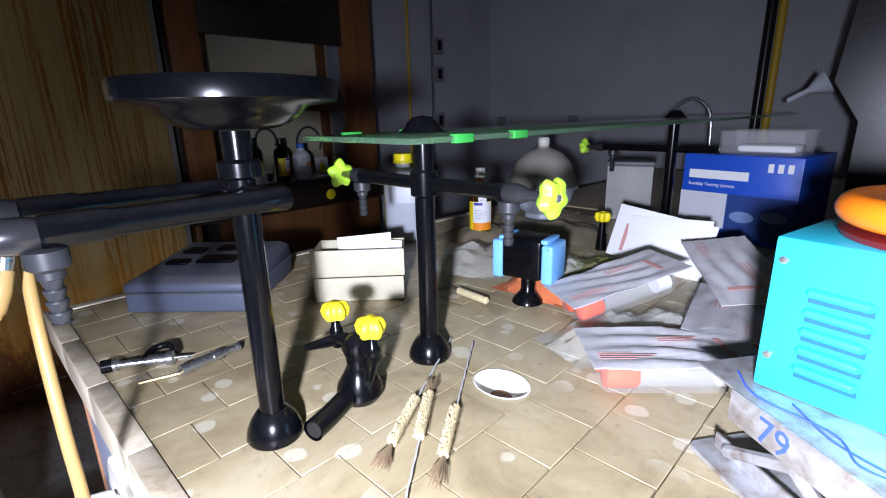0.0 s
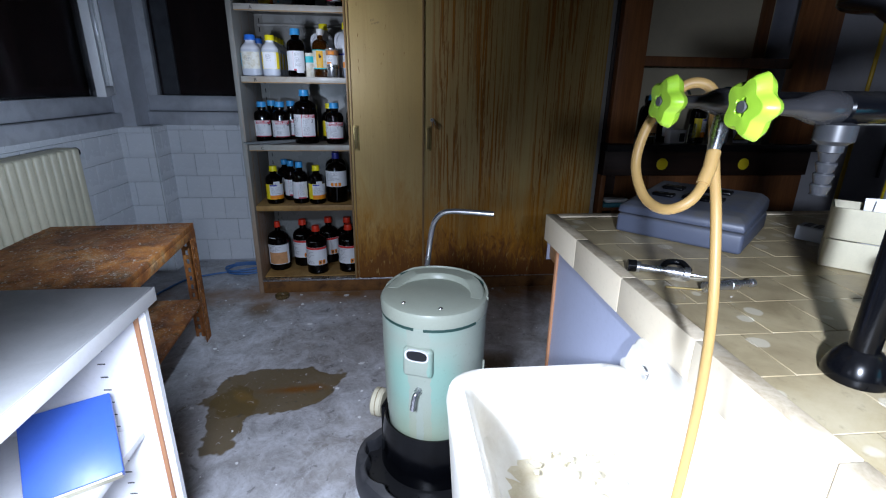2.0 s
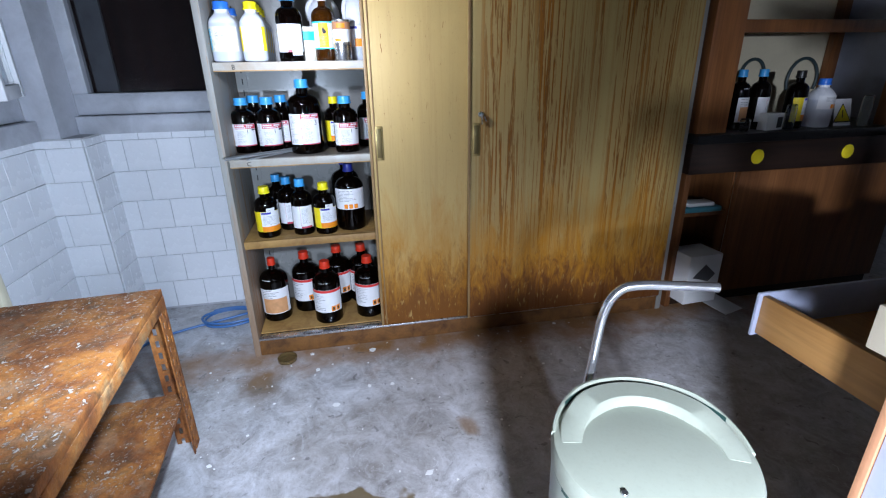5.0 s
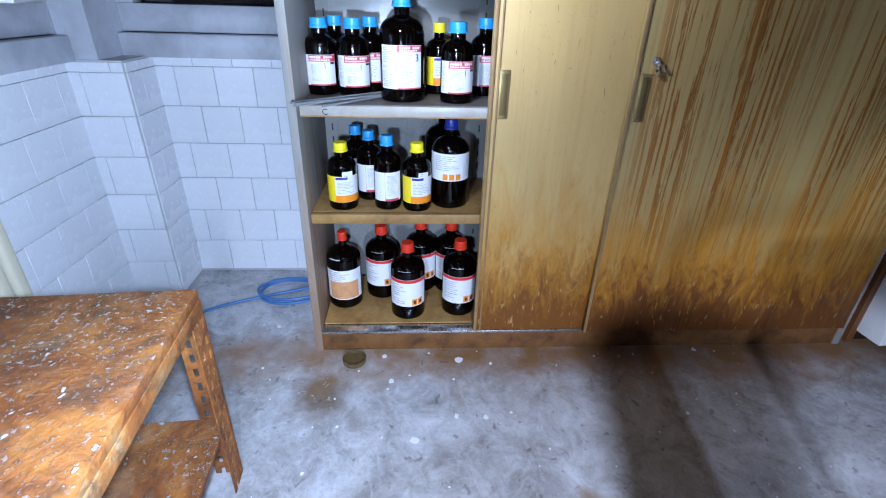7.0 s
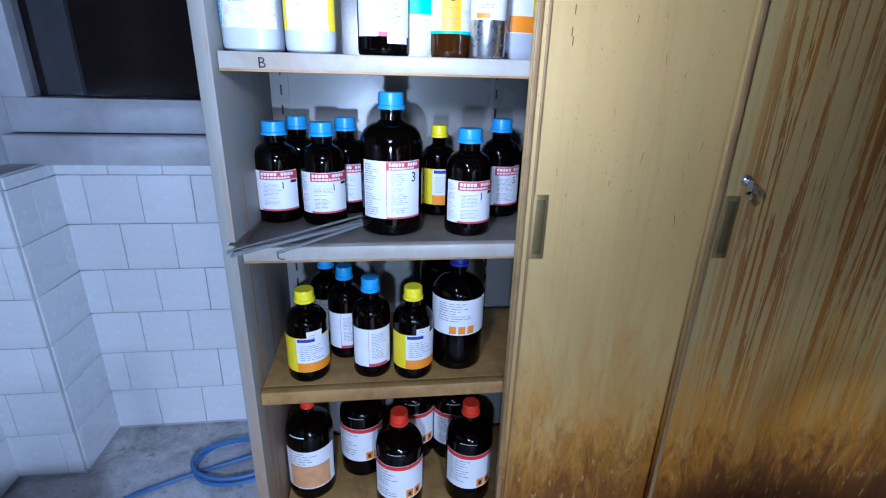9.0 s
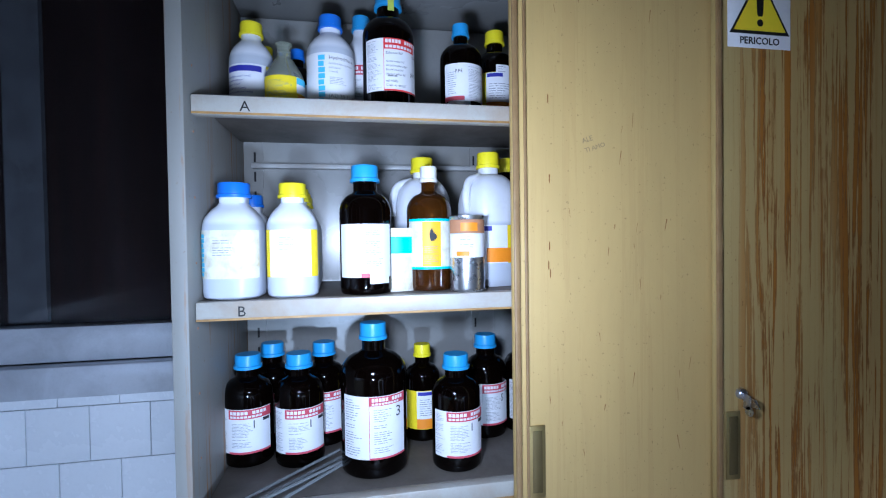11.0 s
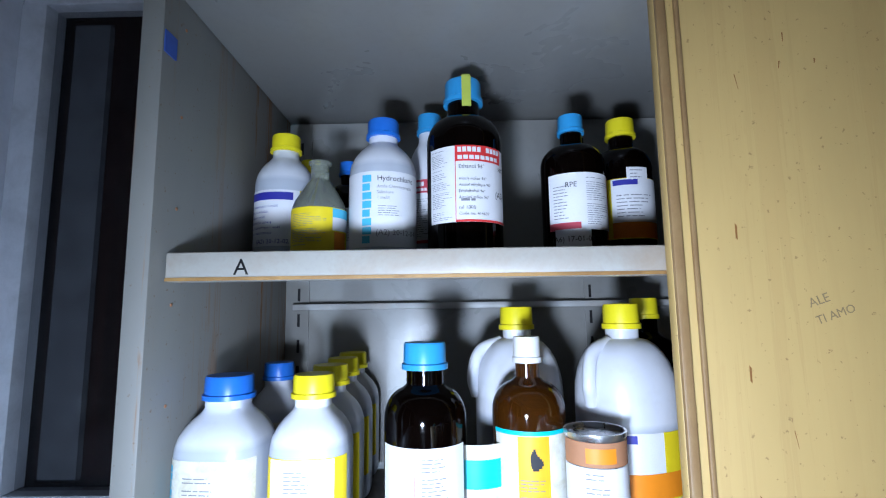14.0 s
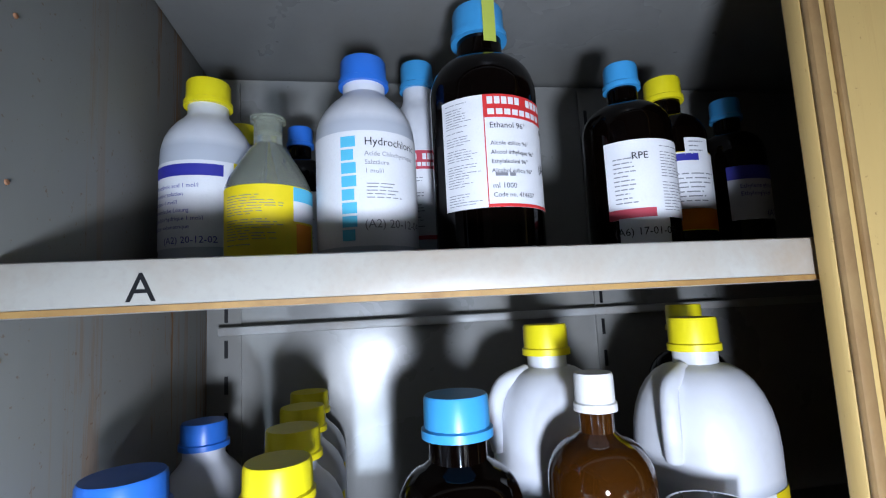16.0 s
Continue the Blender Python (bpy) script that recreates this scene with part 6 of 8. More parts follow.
part("collar", lathe([(0.0165, LEVEL + 0.016), (0.026, LEVEL + 0.020), (0.026, LEVEL + 0.036), (0.0165, LEVEL + 0.040)], 24), M_BLACKP, col)
part("cross_pipe", tube([(-0.060, 0.0, LEVEL), (0.079, 0.0, LEVEL)], 0.0125, 18), M_BLACKP, col)
for x in (-0.058, 0.077):
    arm = part("arm", tube([(x, 0.016, LEVEL), (x, 0.012, LEVEL), (x, -0.02, LEVEL), (x, -0.15, LEVEL), (x, -0.155, LEVEL), (x, -0.20, LEVEL), (x, -0.203, LEVEL)], [0.012, 0.0145, 0.0125, 0.0125, 0.0145, 0.0145, 0.012], 20), M_BLACKP, col, "black plastic supply arm")
    valve(arm, pose(x, -0.232, LEVEL, 90), spindle=0.04)
ribbed_nozzle(col, (0.077, -0.200, LEVEL - 0.012), 0.066)
part("nozzle", tube([(-0.058, -0.215, LEVEL - 0.01), (-0.054, -0.219, LEVEL - 0.035), (-0.048, -0.225, LEVEL - 0.058)], [0.008, 0.009, 0.0065], 12), M_STEEL, col, "steel hose barb")
# second column carries the glass shelf and a cross arm
col2 = column(0.700, "black service column with a cross arm under the glass shelf", 0.383)
part("collar", lathe([(0.0165, 0.292), (0.023, 0.296), (0.023, 0.334), (0.0165, 0.338)], 24), M_BLACKP, col2)
part("head_plate", lathe([(0, 0.383), (0.035, 0.383), (0.037, 0.385), (0.035, 0.387), (0, 0.387)], 28), M_BLACKP, col2)
for s in (-1, 1):
    arm = part("arm", tube([(s * 0.02, 0, 0.315), (s * 0.15, 0, 0.315), (s * 0.153, 0, 0.315), (s * 0.185, 0, 0.315)], [0.0115, 0.0115, 0.0135, 0.0135], 18), M_BLACKP, col2, "black plastic supply arm")
    valve(arm, pose(s * 0.195, 0, 0.315, 0, s * 90), spindle=0.034)
    ribbed_nozzle(col2, (s * 0.172, 0, 0.305), 0.062)
part("shelf_clamp", lathe([(0, 0.397), (0.038, 0.397), (0.030, 0.402), (0.024, 0.412), (0.016, 0.420), (0, 0.423)], 24), M_BLACKP, col2, "black domed clamp on the glass")
# third column further on
col3 = column(1.82, "black service column with a cross arm, further along the bench", 0.383)
part("head_plate", lathe([(0, 0.383), (0.035, 0.383), (0.035, 0.387), (0, 0.387)], 28), M_BLACKP, col3)
arm = part("arm", tube([(-0.26, 0, 0.30), (0.14, 0, 0.30)], 0.0115, 18), M_BLACKP, col3)
valve(arm, pose(-0.265, 0, 0.30, 0, -90), spindle=0.034)
ribbed_nozzle(col3, (-0.2, 0, 0.29), 0.07)
part("shelf_clamp", lathe([(0, 0.397), (0.038, 0.397), (0.030, 0.402), (0.016, 0.420), (0, 0.423)], 24), M_BLACKP, col3)
gs = thing("glass_shelf", "long glass shelf with green edges on black columns", "shelf", pose(PXC, 0.56, BZ + 0.3885))
gm = plain("green edged glass", (0.42, 0.72, 0.45), 0.04, 0.0, 0.9, 1.4)
part("pane", box(-0.13, 0.0, 0.0, 0.13, 2.60, 0.008, 0.0015), gm, gs)
# Small green blocks stand for the lit green of the glass edge.
for y in (0.075, 0.205):
    part("grip", box(-0.134, y, -0.002, -0.120, y + 0.035, 0.0105, 0.002), plain("green edge glint", (0.03, 0.30, 0.05), 0.4), gs, "green block for a lit glass edge")
    part("grip", box(0.120, y, -0.002, 0.134, y + 0.035, 0.0105, 0.002), plain("green edge glint", (0.03, 0.30, 0.05), 0.4), gs, "green block for a lit glass edge")
# hose looped round the tap and hanging into the sink
hose = thing("rubber_hose", "yellowed rubber hose looped round a tap into the sink", "hose")
pts = [(-0.556, 0.176, 1.188), (-0.546, 0.166, 1.160), (-0.537, 0.146, 1.136), (-0.552, 0.126, 1.122), (-0.586, 0.116, 1.131), (-0.612, 0.113, 1.170), (-0.613, 0.126, 1.222), (-0.600, 0.156, 1.262), (-0.590, 0.184, 1.256), (-0.590, 0.195, 1.210),
       (-0.569, 0.192, 1.162), (-0.549, 0.189, 1.121), (-0.530, 0.187, 1.065), (-0.515, 0.186, 1.007), (-0.507, 0.186, 0.940), (-0.498, 0.182, 0.860), (-0.490, 0.174, 0.750), (-0.484, 0.164, 0.670), (-0.480, 0.150, 0.640)]
part("tube", tube(curve(pts, 6), 0.0062, 12), M_HOSE, hose)
part("hose_end", tube([(-0.557, 0.177, 1.190), (-0.550, 0.171, 1.172), (-0.544, 0.162, 1.154)], 0.0078, 12), M_HOSE, hose)

# ---- things lying on the island ----
BTOP = BZ + 0.0015
case = thing("tool_case", "closed grey blue plastic case thick with dust, lying on the bench", "case", pose(-1.165, 0.375, BTOP, 0, 0, 43))
part("base", box(0.0, 0.0, 0.0, 0.285, 0.30, 0.048, 0.008, seg=3), M_GREYCASE, case)
lid_bm = bmesh.new()
lid_bm = loft([[(0, 0, 0.05), (0.285, 0, 0.05), (0.285, 0.30, 0.05), (0, 0.30, 0.05)], [(0.002, 0.002, 0.070), (0.283, 0.002, 0.070), (0.283, 0.298, 0.082), (0.002, 0.298, 0.082)], [(0.02, 0.03, 0.080), (0.265, 0.03, 0.080), (0.265, 0.28, 0.096), (0.02, 0.28, 0.096)]])
bmesh.ops.bevel(lid_bm, geom=lid_bm.edges[:], offset=0.005, segments=2, affect="EDGES", profile=0.5)
part("lid", lid_bm, M_GREYCASE, case)
for x, y, w, d in ((0.05, 0.09, 0.05, 0.03), (0.12, 0.10, 0.09, 0.05), (0.05, 0.17, 0.05, 0.04), (0.13, 0.19, 0.08, 0.04)):
    part("lid_recess", box(x, y, 0.083 + 0.064 * (y - 0.03), x + w, y + d, 0.0905 + 0.064 * (y - 0.03), 0.002), M_BLACKP, case)
blk = thing("white_rack", "small white plastic rack beside the case", "rack", pose(-1.075, 0.80, BTOP, 0, 0, 30))
part("block", box(0, 0, 0, 0.08, 0.05, 0.035, 0.003), M_HDPE, blk)
for k in range(3):
    part("groove", box(0.012 + 0.022 * k, 0.004, 0.0352, 0.026 + 0.022 * k, 0.046, 0.0362), M_DARKBOX, blk)
card = thing("card_box", "old ivory card box standing open with papers", "box", pose(-0.905, 0.71, BTOP, 0, 0, 47))
part("front_flap", box(0.0, 0.0, 0.0, 0.21, 0.003, 0.062, 0.001), M_CARD, card, at=pose(0, -0.012, 0, 10))
part("front_flap", box(-0.003, 0.0, 0.062, 0.213, 0.003, 0.128, 0.001), M_CARD, card, at=pose(0, -0.011, 0, 4))
part("side_flap", box(0.0, 0.0, 0.0, 0.003, 0.09, 0.125, 0.001), M_CARD, card)
part("back", box(0.0, 0.09, 0.0, 0.21, 0.093, 0.125, 0.001), M_CARD, card)
part("bottom", box(0.002, 0.004, 0.0, 0.208, 0.09, 0.003), M_CARD, card)
part("paper", box(0.06, 0.01, 0.01, 0.20, 0.012, 0.145), M_PAPER, card, at=pose(0, 0.01, 0, -6, 3, 0))
part("paper", box(0.06, 0.03, 0.01, 0.19, 0.032, 0.140), M_PAPER, card, at=pose(0, 0.01, 0, -4, -4, 0))
# loose double tap lying on its pipe
tap = thing("loose_tap", "loose black double tap with yellow knobs lying on tiles", "tap", pose(-0.495, 0.535, BTOP))
part("base_bulb", lathe([(0, 0.0), (0.030, 0.0), (0.036, 0.010), (0.034, 0.025), (0.024, 0.042), (0.0165, 0.058), (0.019, 0.074), (0.023, 0.086), (0.020, 0.100), (0.010, 0.108), (0, 0.109)], 28), M_BLACKP, tap)
part("tube", tube([(0.002, -0.012, 0.018), (0.030, -0.075, 0.017), (0.042, -0.108, 0.017)], 0.0155, 20, caps=False), M_BLACKP, tap, "short black pipe stub")
part("tube_bore", tube([(0.0335, -0.084, 0.017), (0.0415, -0.1065, 0.017)], 0.012, 16), M_BLACK, tap)
for s, kx in ((-1, -0.050), (1, 0.043)):
    part("branch", tube(curve([(0, 0, 0.088), (s * 0.022, 0, 0.090), (kx, -0.002, 0.086)], 4), 0.0105, 12), M_BLACKP, tap)
    part("spindle", tube([(kx, -0.002, 0.070), (kx, -0.002, 0.082), (kx, -0.002, 0.100), (kx, -0.002, 0.104), (kx, -0.002, 0.122)], [0.007, 0.011, 0.011, 0.0085, 0.004], 12), M_BLACKP, tap)
    part("spout", tube([(kx, -0.004, 0.082), (kx + s * 0.018, -0.022, 0.076), (kx + s * 0.034, -0.038, 0.070)], [0.010, 0.008, 0.0055], 12), M_BLACKP, tap)
    part("knob", star_knob(0.024, 0.026, ""), M_YELLOW, tap, "yellow star knob", at=pose(kx, -0.002, 0.146, 180, 6 * s))
# metal fittings
fit_a = thing("metal_fittings", "pair of small steel couplings with black clips", "fitting", pose(-0.885, 0.285, BTOP, 0, 0, 58))
part("coupling", tube([(0.0, 0, 0.011), (0.012, 0, 0.011), (0.013, 0, 0.011), (0.06, 0, 0.012), (0.061, 0, 0.012), (0.09, 0, 0.012), (0.092, 0, 0.012), (0.102, 0, 0.012), (0.103, 0, 0.012), (0.13, 0, 0.012)], [0.011, 0.011, 0.007, 0.007, 0.010, 0.010, 0.013, 0.013, 0.003, 0.002], 14), M_STEEL, fit_a)
part("clip", tube(curve([(0.05, 0.006, 0.012), (0.06, 0.035, 0.018), (0.085, 0.040, 0.020), (0.10, 0.012, 0.016)], 5), 0.006, 10), M_BLACKP, fit_a, "black plastic clip")
part("end_cap", tube([(-0.012, -0.004, 0.012), (0.004, 0.0, 0.012)], 0.012, 12), M_BLACKP, fit_a)
syr = thing("metal_syringe", "narrow steel syringe body lying on the tiles", "fitting", pose(-0.775, 0.365, BTOP, 0, 0, 98))
part("barrel", tube([(0, 0, 0.010), (0.012, 0, 0.010), (0.013, 0, 0.010), (0.055, 0, 0.010), (0.056, 0, 0.010), (0.072, 0, 0.010), (0.073, 0, 0.010), (0.10, 0, 0.010), (0.101, 0, 0.010), (0.108, 0, 0.010)], [0.010, 0.010, 0.0085, 0.0085, 0.0095, 0.0095, 0.006, 0.006, 0.008, 0.008], 14), M_STEEL, syr)
screw = thing("thin_brass_screw", "thin brass threaded rod", "rod", pose(-0.80, 0.305, BTOP + 0.002, 0, 0, 74))
part("rod", tube([(0.075 * k / 30, 0, 0) for k in range(31)], [0.0026 if k % 2 else 0.0018 for k in range(31)], 8), M_BRASS, screw)
# brushes with twisted wire handles
M_BRISTLE = paint("pale bristles", (0.56, 0.47, 0.27), 0.9, dirt=0.5, scale=60)
for (x, y, a), ln in (((-0.355, 0.535, -52), 0.0), ((-0.405, 0.565, 119), 0.02), ((-0.345, 0.590, 124), -0.01)):
    br = thing("bottle_brush", "bottle brush with pale bristles and twisted wire", "brush", pose(x, y, BTOP + 0.010, 0, 0, a), "bottle brushes")
    bm = bmesh.new()
    rg = random.Random(int(a))
    for k in range(520):
        u = rg.uniform(-0.085, 0.015)
        t = rg.uniform(0, 2 * math.pi)
        l = 0.0105 * (0.8 + 0.2 * rg.random())
        d = Vector((rg.uniform(-0.003, 0.003), l * math.cos(t), l * math.sin(t)))
        w = Vector((0.0009, -0.0007 * math.sin(t), 0.0007 * math.cos(t)))
        o = Vector((u, 0, 0))
        bm.faces.new([bm.verts.new(q) for q in (o - w, o + w, o + d + w * 0.6, o + d - w * 0.6)])
    part("bristles", bm, M_BRISTLE, br)
    part("core", tube([(-0.088, 0, 0), (0.016, 0, 0)], 0.0062, 10), M_BRISTLE, br)
    part("wire", tube([(0.012 + 0.215 * k / 40, 0.0004 * math.sin(k), -0.001 * k / 40 + 0.0004 * math.cos(k)) for k in range(41)], 0.0015, 6), M_WIRE, br, "twisted wire handle")
    bm = bmesh.new()
    for k in range(90):
        d = Vector((-0.03 - 0.02 * rg.random(), rg.uniform(-0.012, 0.012), rg.uniform(-0.009, 0.006)))
        o = Vector((-0.085, 0, 0))
        w = Vector((0, 0.0007, 0.0004))
        bm.faces.new([bm.verts.new(q) for q in (o - w, o + w, o + d + w * 0.5, o + d - w * 0.5)])
    part("tip", bm, paint("brown tip bristles", (0.25, 0.17, 0.09), 0.9), br, "brown tip tuft")
small = thing("small_brush", "short pale brush lying by the post", "brush", pose(-0.68, 0.965, BTOP + 0.009, 0, 0, -5))
part("bristles", tube([(0, 0, 0), (0.004, 0, 0), (0.096, 0, 0), (0.10, 0, 0)], [0.004, 0.009, 0.009, 0.005], 12), M_BRISTLE, small)
part("wire", tube([(-0.06, 0.004, 0.002), (0.002, 0, 0)], 0.0018, 6), M_STEEL, small)
# cup sink hole in the top
hole = thing("cup_drain", "small oval cup drain with pale ceramic rim", "drain", pose(-0.354, 0.712, BZ + 0.0006))


def oval(k, z, dx=0.0):
    return [(dx + k * math.cos(a), k * 0.80 * math.sin(a), z) for a in (2 * math.pi * i / 40 for i in range(40))]


part("cup", loft([oval(0.0500, 0.0), oval(0.0502, 0.0015), oval(0.0485, 0.0022), oval(0.0470, 0.0), oval(0.0450, -0.010), oval(0.036, -0.019), oval(0.020, -0.022)], cap0=False), M_CERAMIC, hole)
part("plughole", loft([oval(0.019, -0.0214), oval(0.017, -0.0210)]), paint("rusty plughole", (0.20, 0.08, 0.03), 0.7), hole, "rust brown plughole")
# power outlet on a short post
out = thing("bench_outlet", "black double socket box with blue flip covers on a short post", "power outlet", pose(-0.525, 1.035, BTOP, 0, 0, 10))
part("foot", lathe([(0, 0), (0.036, 0), (0.034, 0.008), (0.022, 0.022), (0.016, 0.03), (0.016, 0.07), (0, 0.07)], 24), M_BLACKP, out)
part("body", box(-0.045, -0.045, 0.068, 0.045, 0.045, 0.158, 0.006), M_BLACKP, out)
M_BLUEC = plain("sky blue cover", (0.16, 0.42, 0.80), 0.4)
for s in (-1, 1):
    cv = part("socket_cover", box(s * 0.046 - (0.026 if s < 0 else 0), -0.042, 0.062, s * 0.046 + (0.026 if s > 0 else 0), 0.042, 0.150, 0.006, seg=3), M_BLUEC, out, "sky blue hinged socket cover")
    part("hinge", box(s * 0.05 - 0.008, -0.036, 0.150, s * 0.05 + 0.008, 0.036, 0.160, 0.003), M_BLUEC, cv)
    part("screw", tube([(s * 0.06, -0.0425, 0.14), (s * 0.06, -0.045, 0.14)], 0.005, 10), M_BLUEC, cv)
# crumpled clear film and bags around
M_FILM = plain("dusty clear film", (0.62, 0.62, 0.55), 0.18, 0.0, 0.0, alpha=0.35)
M_FILMG = plain("yellow green bag", (0.42, 0.42, 0.14), 0.3, alpha=0.75)
M_REDP = plain("orange red plastic", (0.80, 0.10, 0.03), 0.35)


def crumpled(name, label, at, sx, sy, h, mat, seed, n=14):
    rg = random.Random(seed)
    bm = bmesh.new()
    off = Vector((rg.uniform(0, 9), rg.uniform(0, 9), 0))
    grid = []
    for i in range(n):
        rowv = []
        for j in range(n):
            u, v = i / (n - 1) * 2 - 1, j / (n - 1) * 2 - 1
            e = max(0.0, 1 - (u * u + v * v))
            z = h * (e ** 0.6) * (0.55 + 0.7 * abs(noise.noise(Vector((u * 2.3, v * 2.3, 0)) + off))) + 0.010 * e * abs(noise.noise(Vector((u * 6, v * 6, 2)) + off)) + 0.001
            rowv.append(bm.verts.new((u * sx * (1 + 0.15 * noise.noise(Vector((v * 3, u, 4)) + off)), v * sy * (1 + 0.15 * noise.noise(Vector((u * 3, v, 7)) + off)), z)))
        grid.append(rowv)
    for i in range(n - 1):
        for j in range(n - 1):
            bm.faces.new((grid[i][j], grid[i + 1][j], grid[i + 1][j + 1], grid[i][j + 1]))
    t = thing(name, label, "bag", at)
    me = mesh_of("film", bm, mat, 24)
    ob = new("film", me)
    ob.parent = t
    return t


crumpled("plastic_bag", "crumpled clear plastic bag lying on the bench", pose(-0.80, 1.18, BTOP, 0, 0, 20), 0.12, 0.12, 0.07, M_FILM, 1)
crumpled("plastic_bag", "crumpled clear plastic bag lying on the bench", pose(-0.66, 1.32, BTOP, 0, 0, 60), 0.10, 0.13, 0.05, M_FILM, 2)
crumpled("plastic_bag", "crumpled yellow green plastic bag on the bench", pose(-0.46, 1.30, BTOP, 0, 0, 10), 0.12, 0.11, 0.06, M_FILMG, 3)
crumpled("plastic_bag", "orange red film packing under the socket box", pose(-0.53, 1.12, BTOP, 0, 0, 0), 0.11, 0.07, 0.05, plain("orange film", (0.72, 0.20, 0.08), 0.25, alpha=0.8), 5)
crumpled("plastic_bag", "crumpled clear plastic film between the blister packs", pose(-0.22, 1.05, BTOP, 0, 0, 35), 0.10, 0.09, 0.05, M_FILM, 6)
crumpled("plastic_bag", "dusty crumpled packing further along the bench", pose(-0.85, 1.62, BTOP, 0, 0, 35), 0.22, 0.16, 0.05, paint("dusty packing", (0.24, 0.20, 0.13), 0.8), 8)
crumpled("plastic_bag", "dusty crumpled packing further along the bench", pose(-1.02, 1.45, BTOP, 0, 0, 5), 0.12, 0.12, 0.04, paint("dusty packing", (0.24, 0.20, 0.13), 0.8), 9)

crumpled("plastic_bag", "crumpled clear plastic film between the blister packs", pose(-0.30, 0.98, BTOP, 0, 0, 70), 0.13, 0.07, 0.045, M_FILM, 11)
crumpled("plastic_bag", "crumpled clear plastic film between the blister packs", pose(-0.55, 1.25, BTOP, 0, 0, 20), 0.12, 0.08, 0.05, M_FILM, 12)
# blister packs: paper lid on a clear tray with red-capped canisters
M_LID = paint("blister lid paper", (0.47, 0.46, 0.47), 0.55, dirt=0.6, dirt_colour=(0.27, 0.26, 0.26), scale=24, grain=0.35)
M_TRAY = plain("clear blister plastic", (0.85, 0.85, 0.86), 0.08, 0.0, 0.0, alpha=0.10)
M_REDINK = plain("red print", (0.50, 0.25, 0.24), 0.6)


def blister(at, seed, cans=True):
    rg = random.Random(seed)
    b = thing("blister_pack", "sterile blister pack, printed paper lid over clear tray", "package", at, "blister packs on the bench")
    bm = bmesh.new()
    rows_ = []
    for i in range(19):
        rv = []
        for j in range(17):
            u, v = i / 18, j / 16
            rv.append(bm.verts.new((u * 0.265 - 0.1325, v * 0.135 - 0.0675, 0.058 + 0.0030 * math.sin(u * 5 + 21 * v + 3 * math.sin(4 * u + seed)) * math.sin(math.pi * u) + 0.0018 * rg.random())))
        rows_.append(rv)
    for i in range(18):
        for j in range(16):
            bm.faces.new((rows_[i][j], rows_[i + 1][j], rows_[i + 1][j + 1], rows_[i][j + 1]))
    ex_ = bmesh.ops.extrude_face_region(bm, geom=bm.faces[:])
    for g in ex_["geom"]:
        if isinstance(g, bmesh.types.BMVert):
            g.co.z += 0.0022
    lid_ = part("lid", bm, M_LID, b, "white paper lid with red print")
    bm = bmesh.new()
    for k in range(4):
        box(-0.118, -0.045 + 0.006 * k, 0.0636, -0.118 + rg.uniform(0.05, 0.09), -0.0436 + 0.006 * k, 0.0642, bm=bm)
    for k in range(3):
        box(-0.01, 0.012 + 0.007 * k, 0.0636, 0.03 + rg.uniform(0.0, 0.03), 0.0142 + 0.007 * k, 0.0642, bm=bm)
    part("print", bm, M_REDINK, lid_)
    part("brand_mark", box(0.078, -0.040, 0.0636, 0.088, 0.020, 0.0642), M_REDINK, lid_, "red brand mark")
    tr = loft([ring_box(-0.126, -0.060, 0.126, 0.060, 0.02, 0.0565), ring_box(-0.120, -0.054, 0.120, 0.054, 0.02, 0.054), ring_box(-0.112, -0.046, 0.112, 0.046, 0.02, 0.006), ring_box(-0.104, -0.038, 0.104, 0.038, 0.018, 0.001)], cap1=True, cap0=False)
    part("tray", tr, M_TRAY, b, "clear moulded tray")
    if cans:
        for y in (-0.024, 0.024):
            can = part("canister", tube([(-0.055, y, 0.027), (0.085, y, 0.027)], 0.021, 20), plain("clear canister", (0.8, 0.8, 0.82), 0.1, alpha=0.15), b)
            part("canister_cap", tube([(-0.106, y, 0.027), (-0.104, y, 0.027), (-0.06, y, 0.027), (-0.055, y, 0.027)], [0.019, 0.0225, 0.0225, 0.019], 20), M_REDP, can, "orange red cap")
            part("canister_cap", tube([(0.070, y, 0.027), (0.10, y, 0.027)], 0.020, 20), INK["white"], can, "white end cap")
    return b


blister(pose(-0.165, 0.895, BTOP, 0, 0, 42), 3)
blister(pose(-0.335, 1.095, BTOP + 0.03, 0, -13, 58), 5)
blister(pose(-0.165, 1.270, BTOP + 0.045, 8, 12, -55), 7)
blister(pose(-0.13, 1.12, BTOP, 0, 0, 100), 9)
leaf = thing("folded_leaflet", "white folded leaflet with red brand bar, propped up", "leaflet", pose(-0.54, 1.46, BTOP + 0.02, 74, 6, -6))
part("sheet", box(0.0, 0.0, 0.0, 0.27, 0.150, 0.002, 0.0006), M_PAPER, leaf)
part("sheet", box(0.06, -0.01, 0.006, 0.28, 0.115, 0.008, 0.0006), M_PAPER, leaf, at=pose(0, 0, 0, 0, 0, 10))
part("brand_mark", box(0.035, 0.02, 0.0023, 0.046, 0.10, 0.0028), M_REDINK, leaf, "red brand mark")
prop = thing("blister_pack_stack", "empty blister trays stacked behind the packs", "package", pose(-0.40, 1.53, BTOP))
part("tray", box(-0.10, -0.05, 0.0, 0.14, 0.05, 0.075, 0.01), M_FILMG, prop)

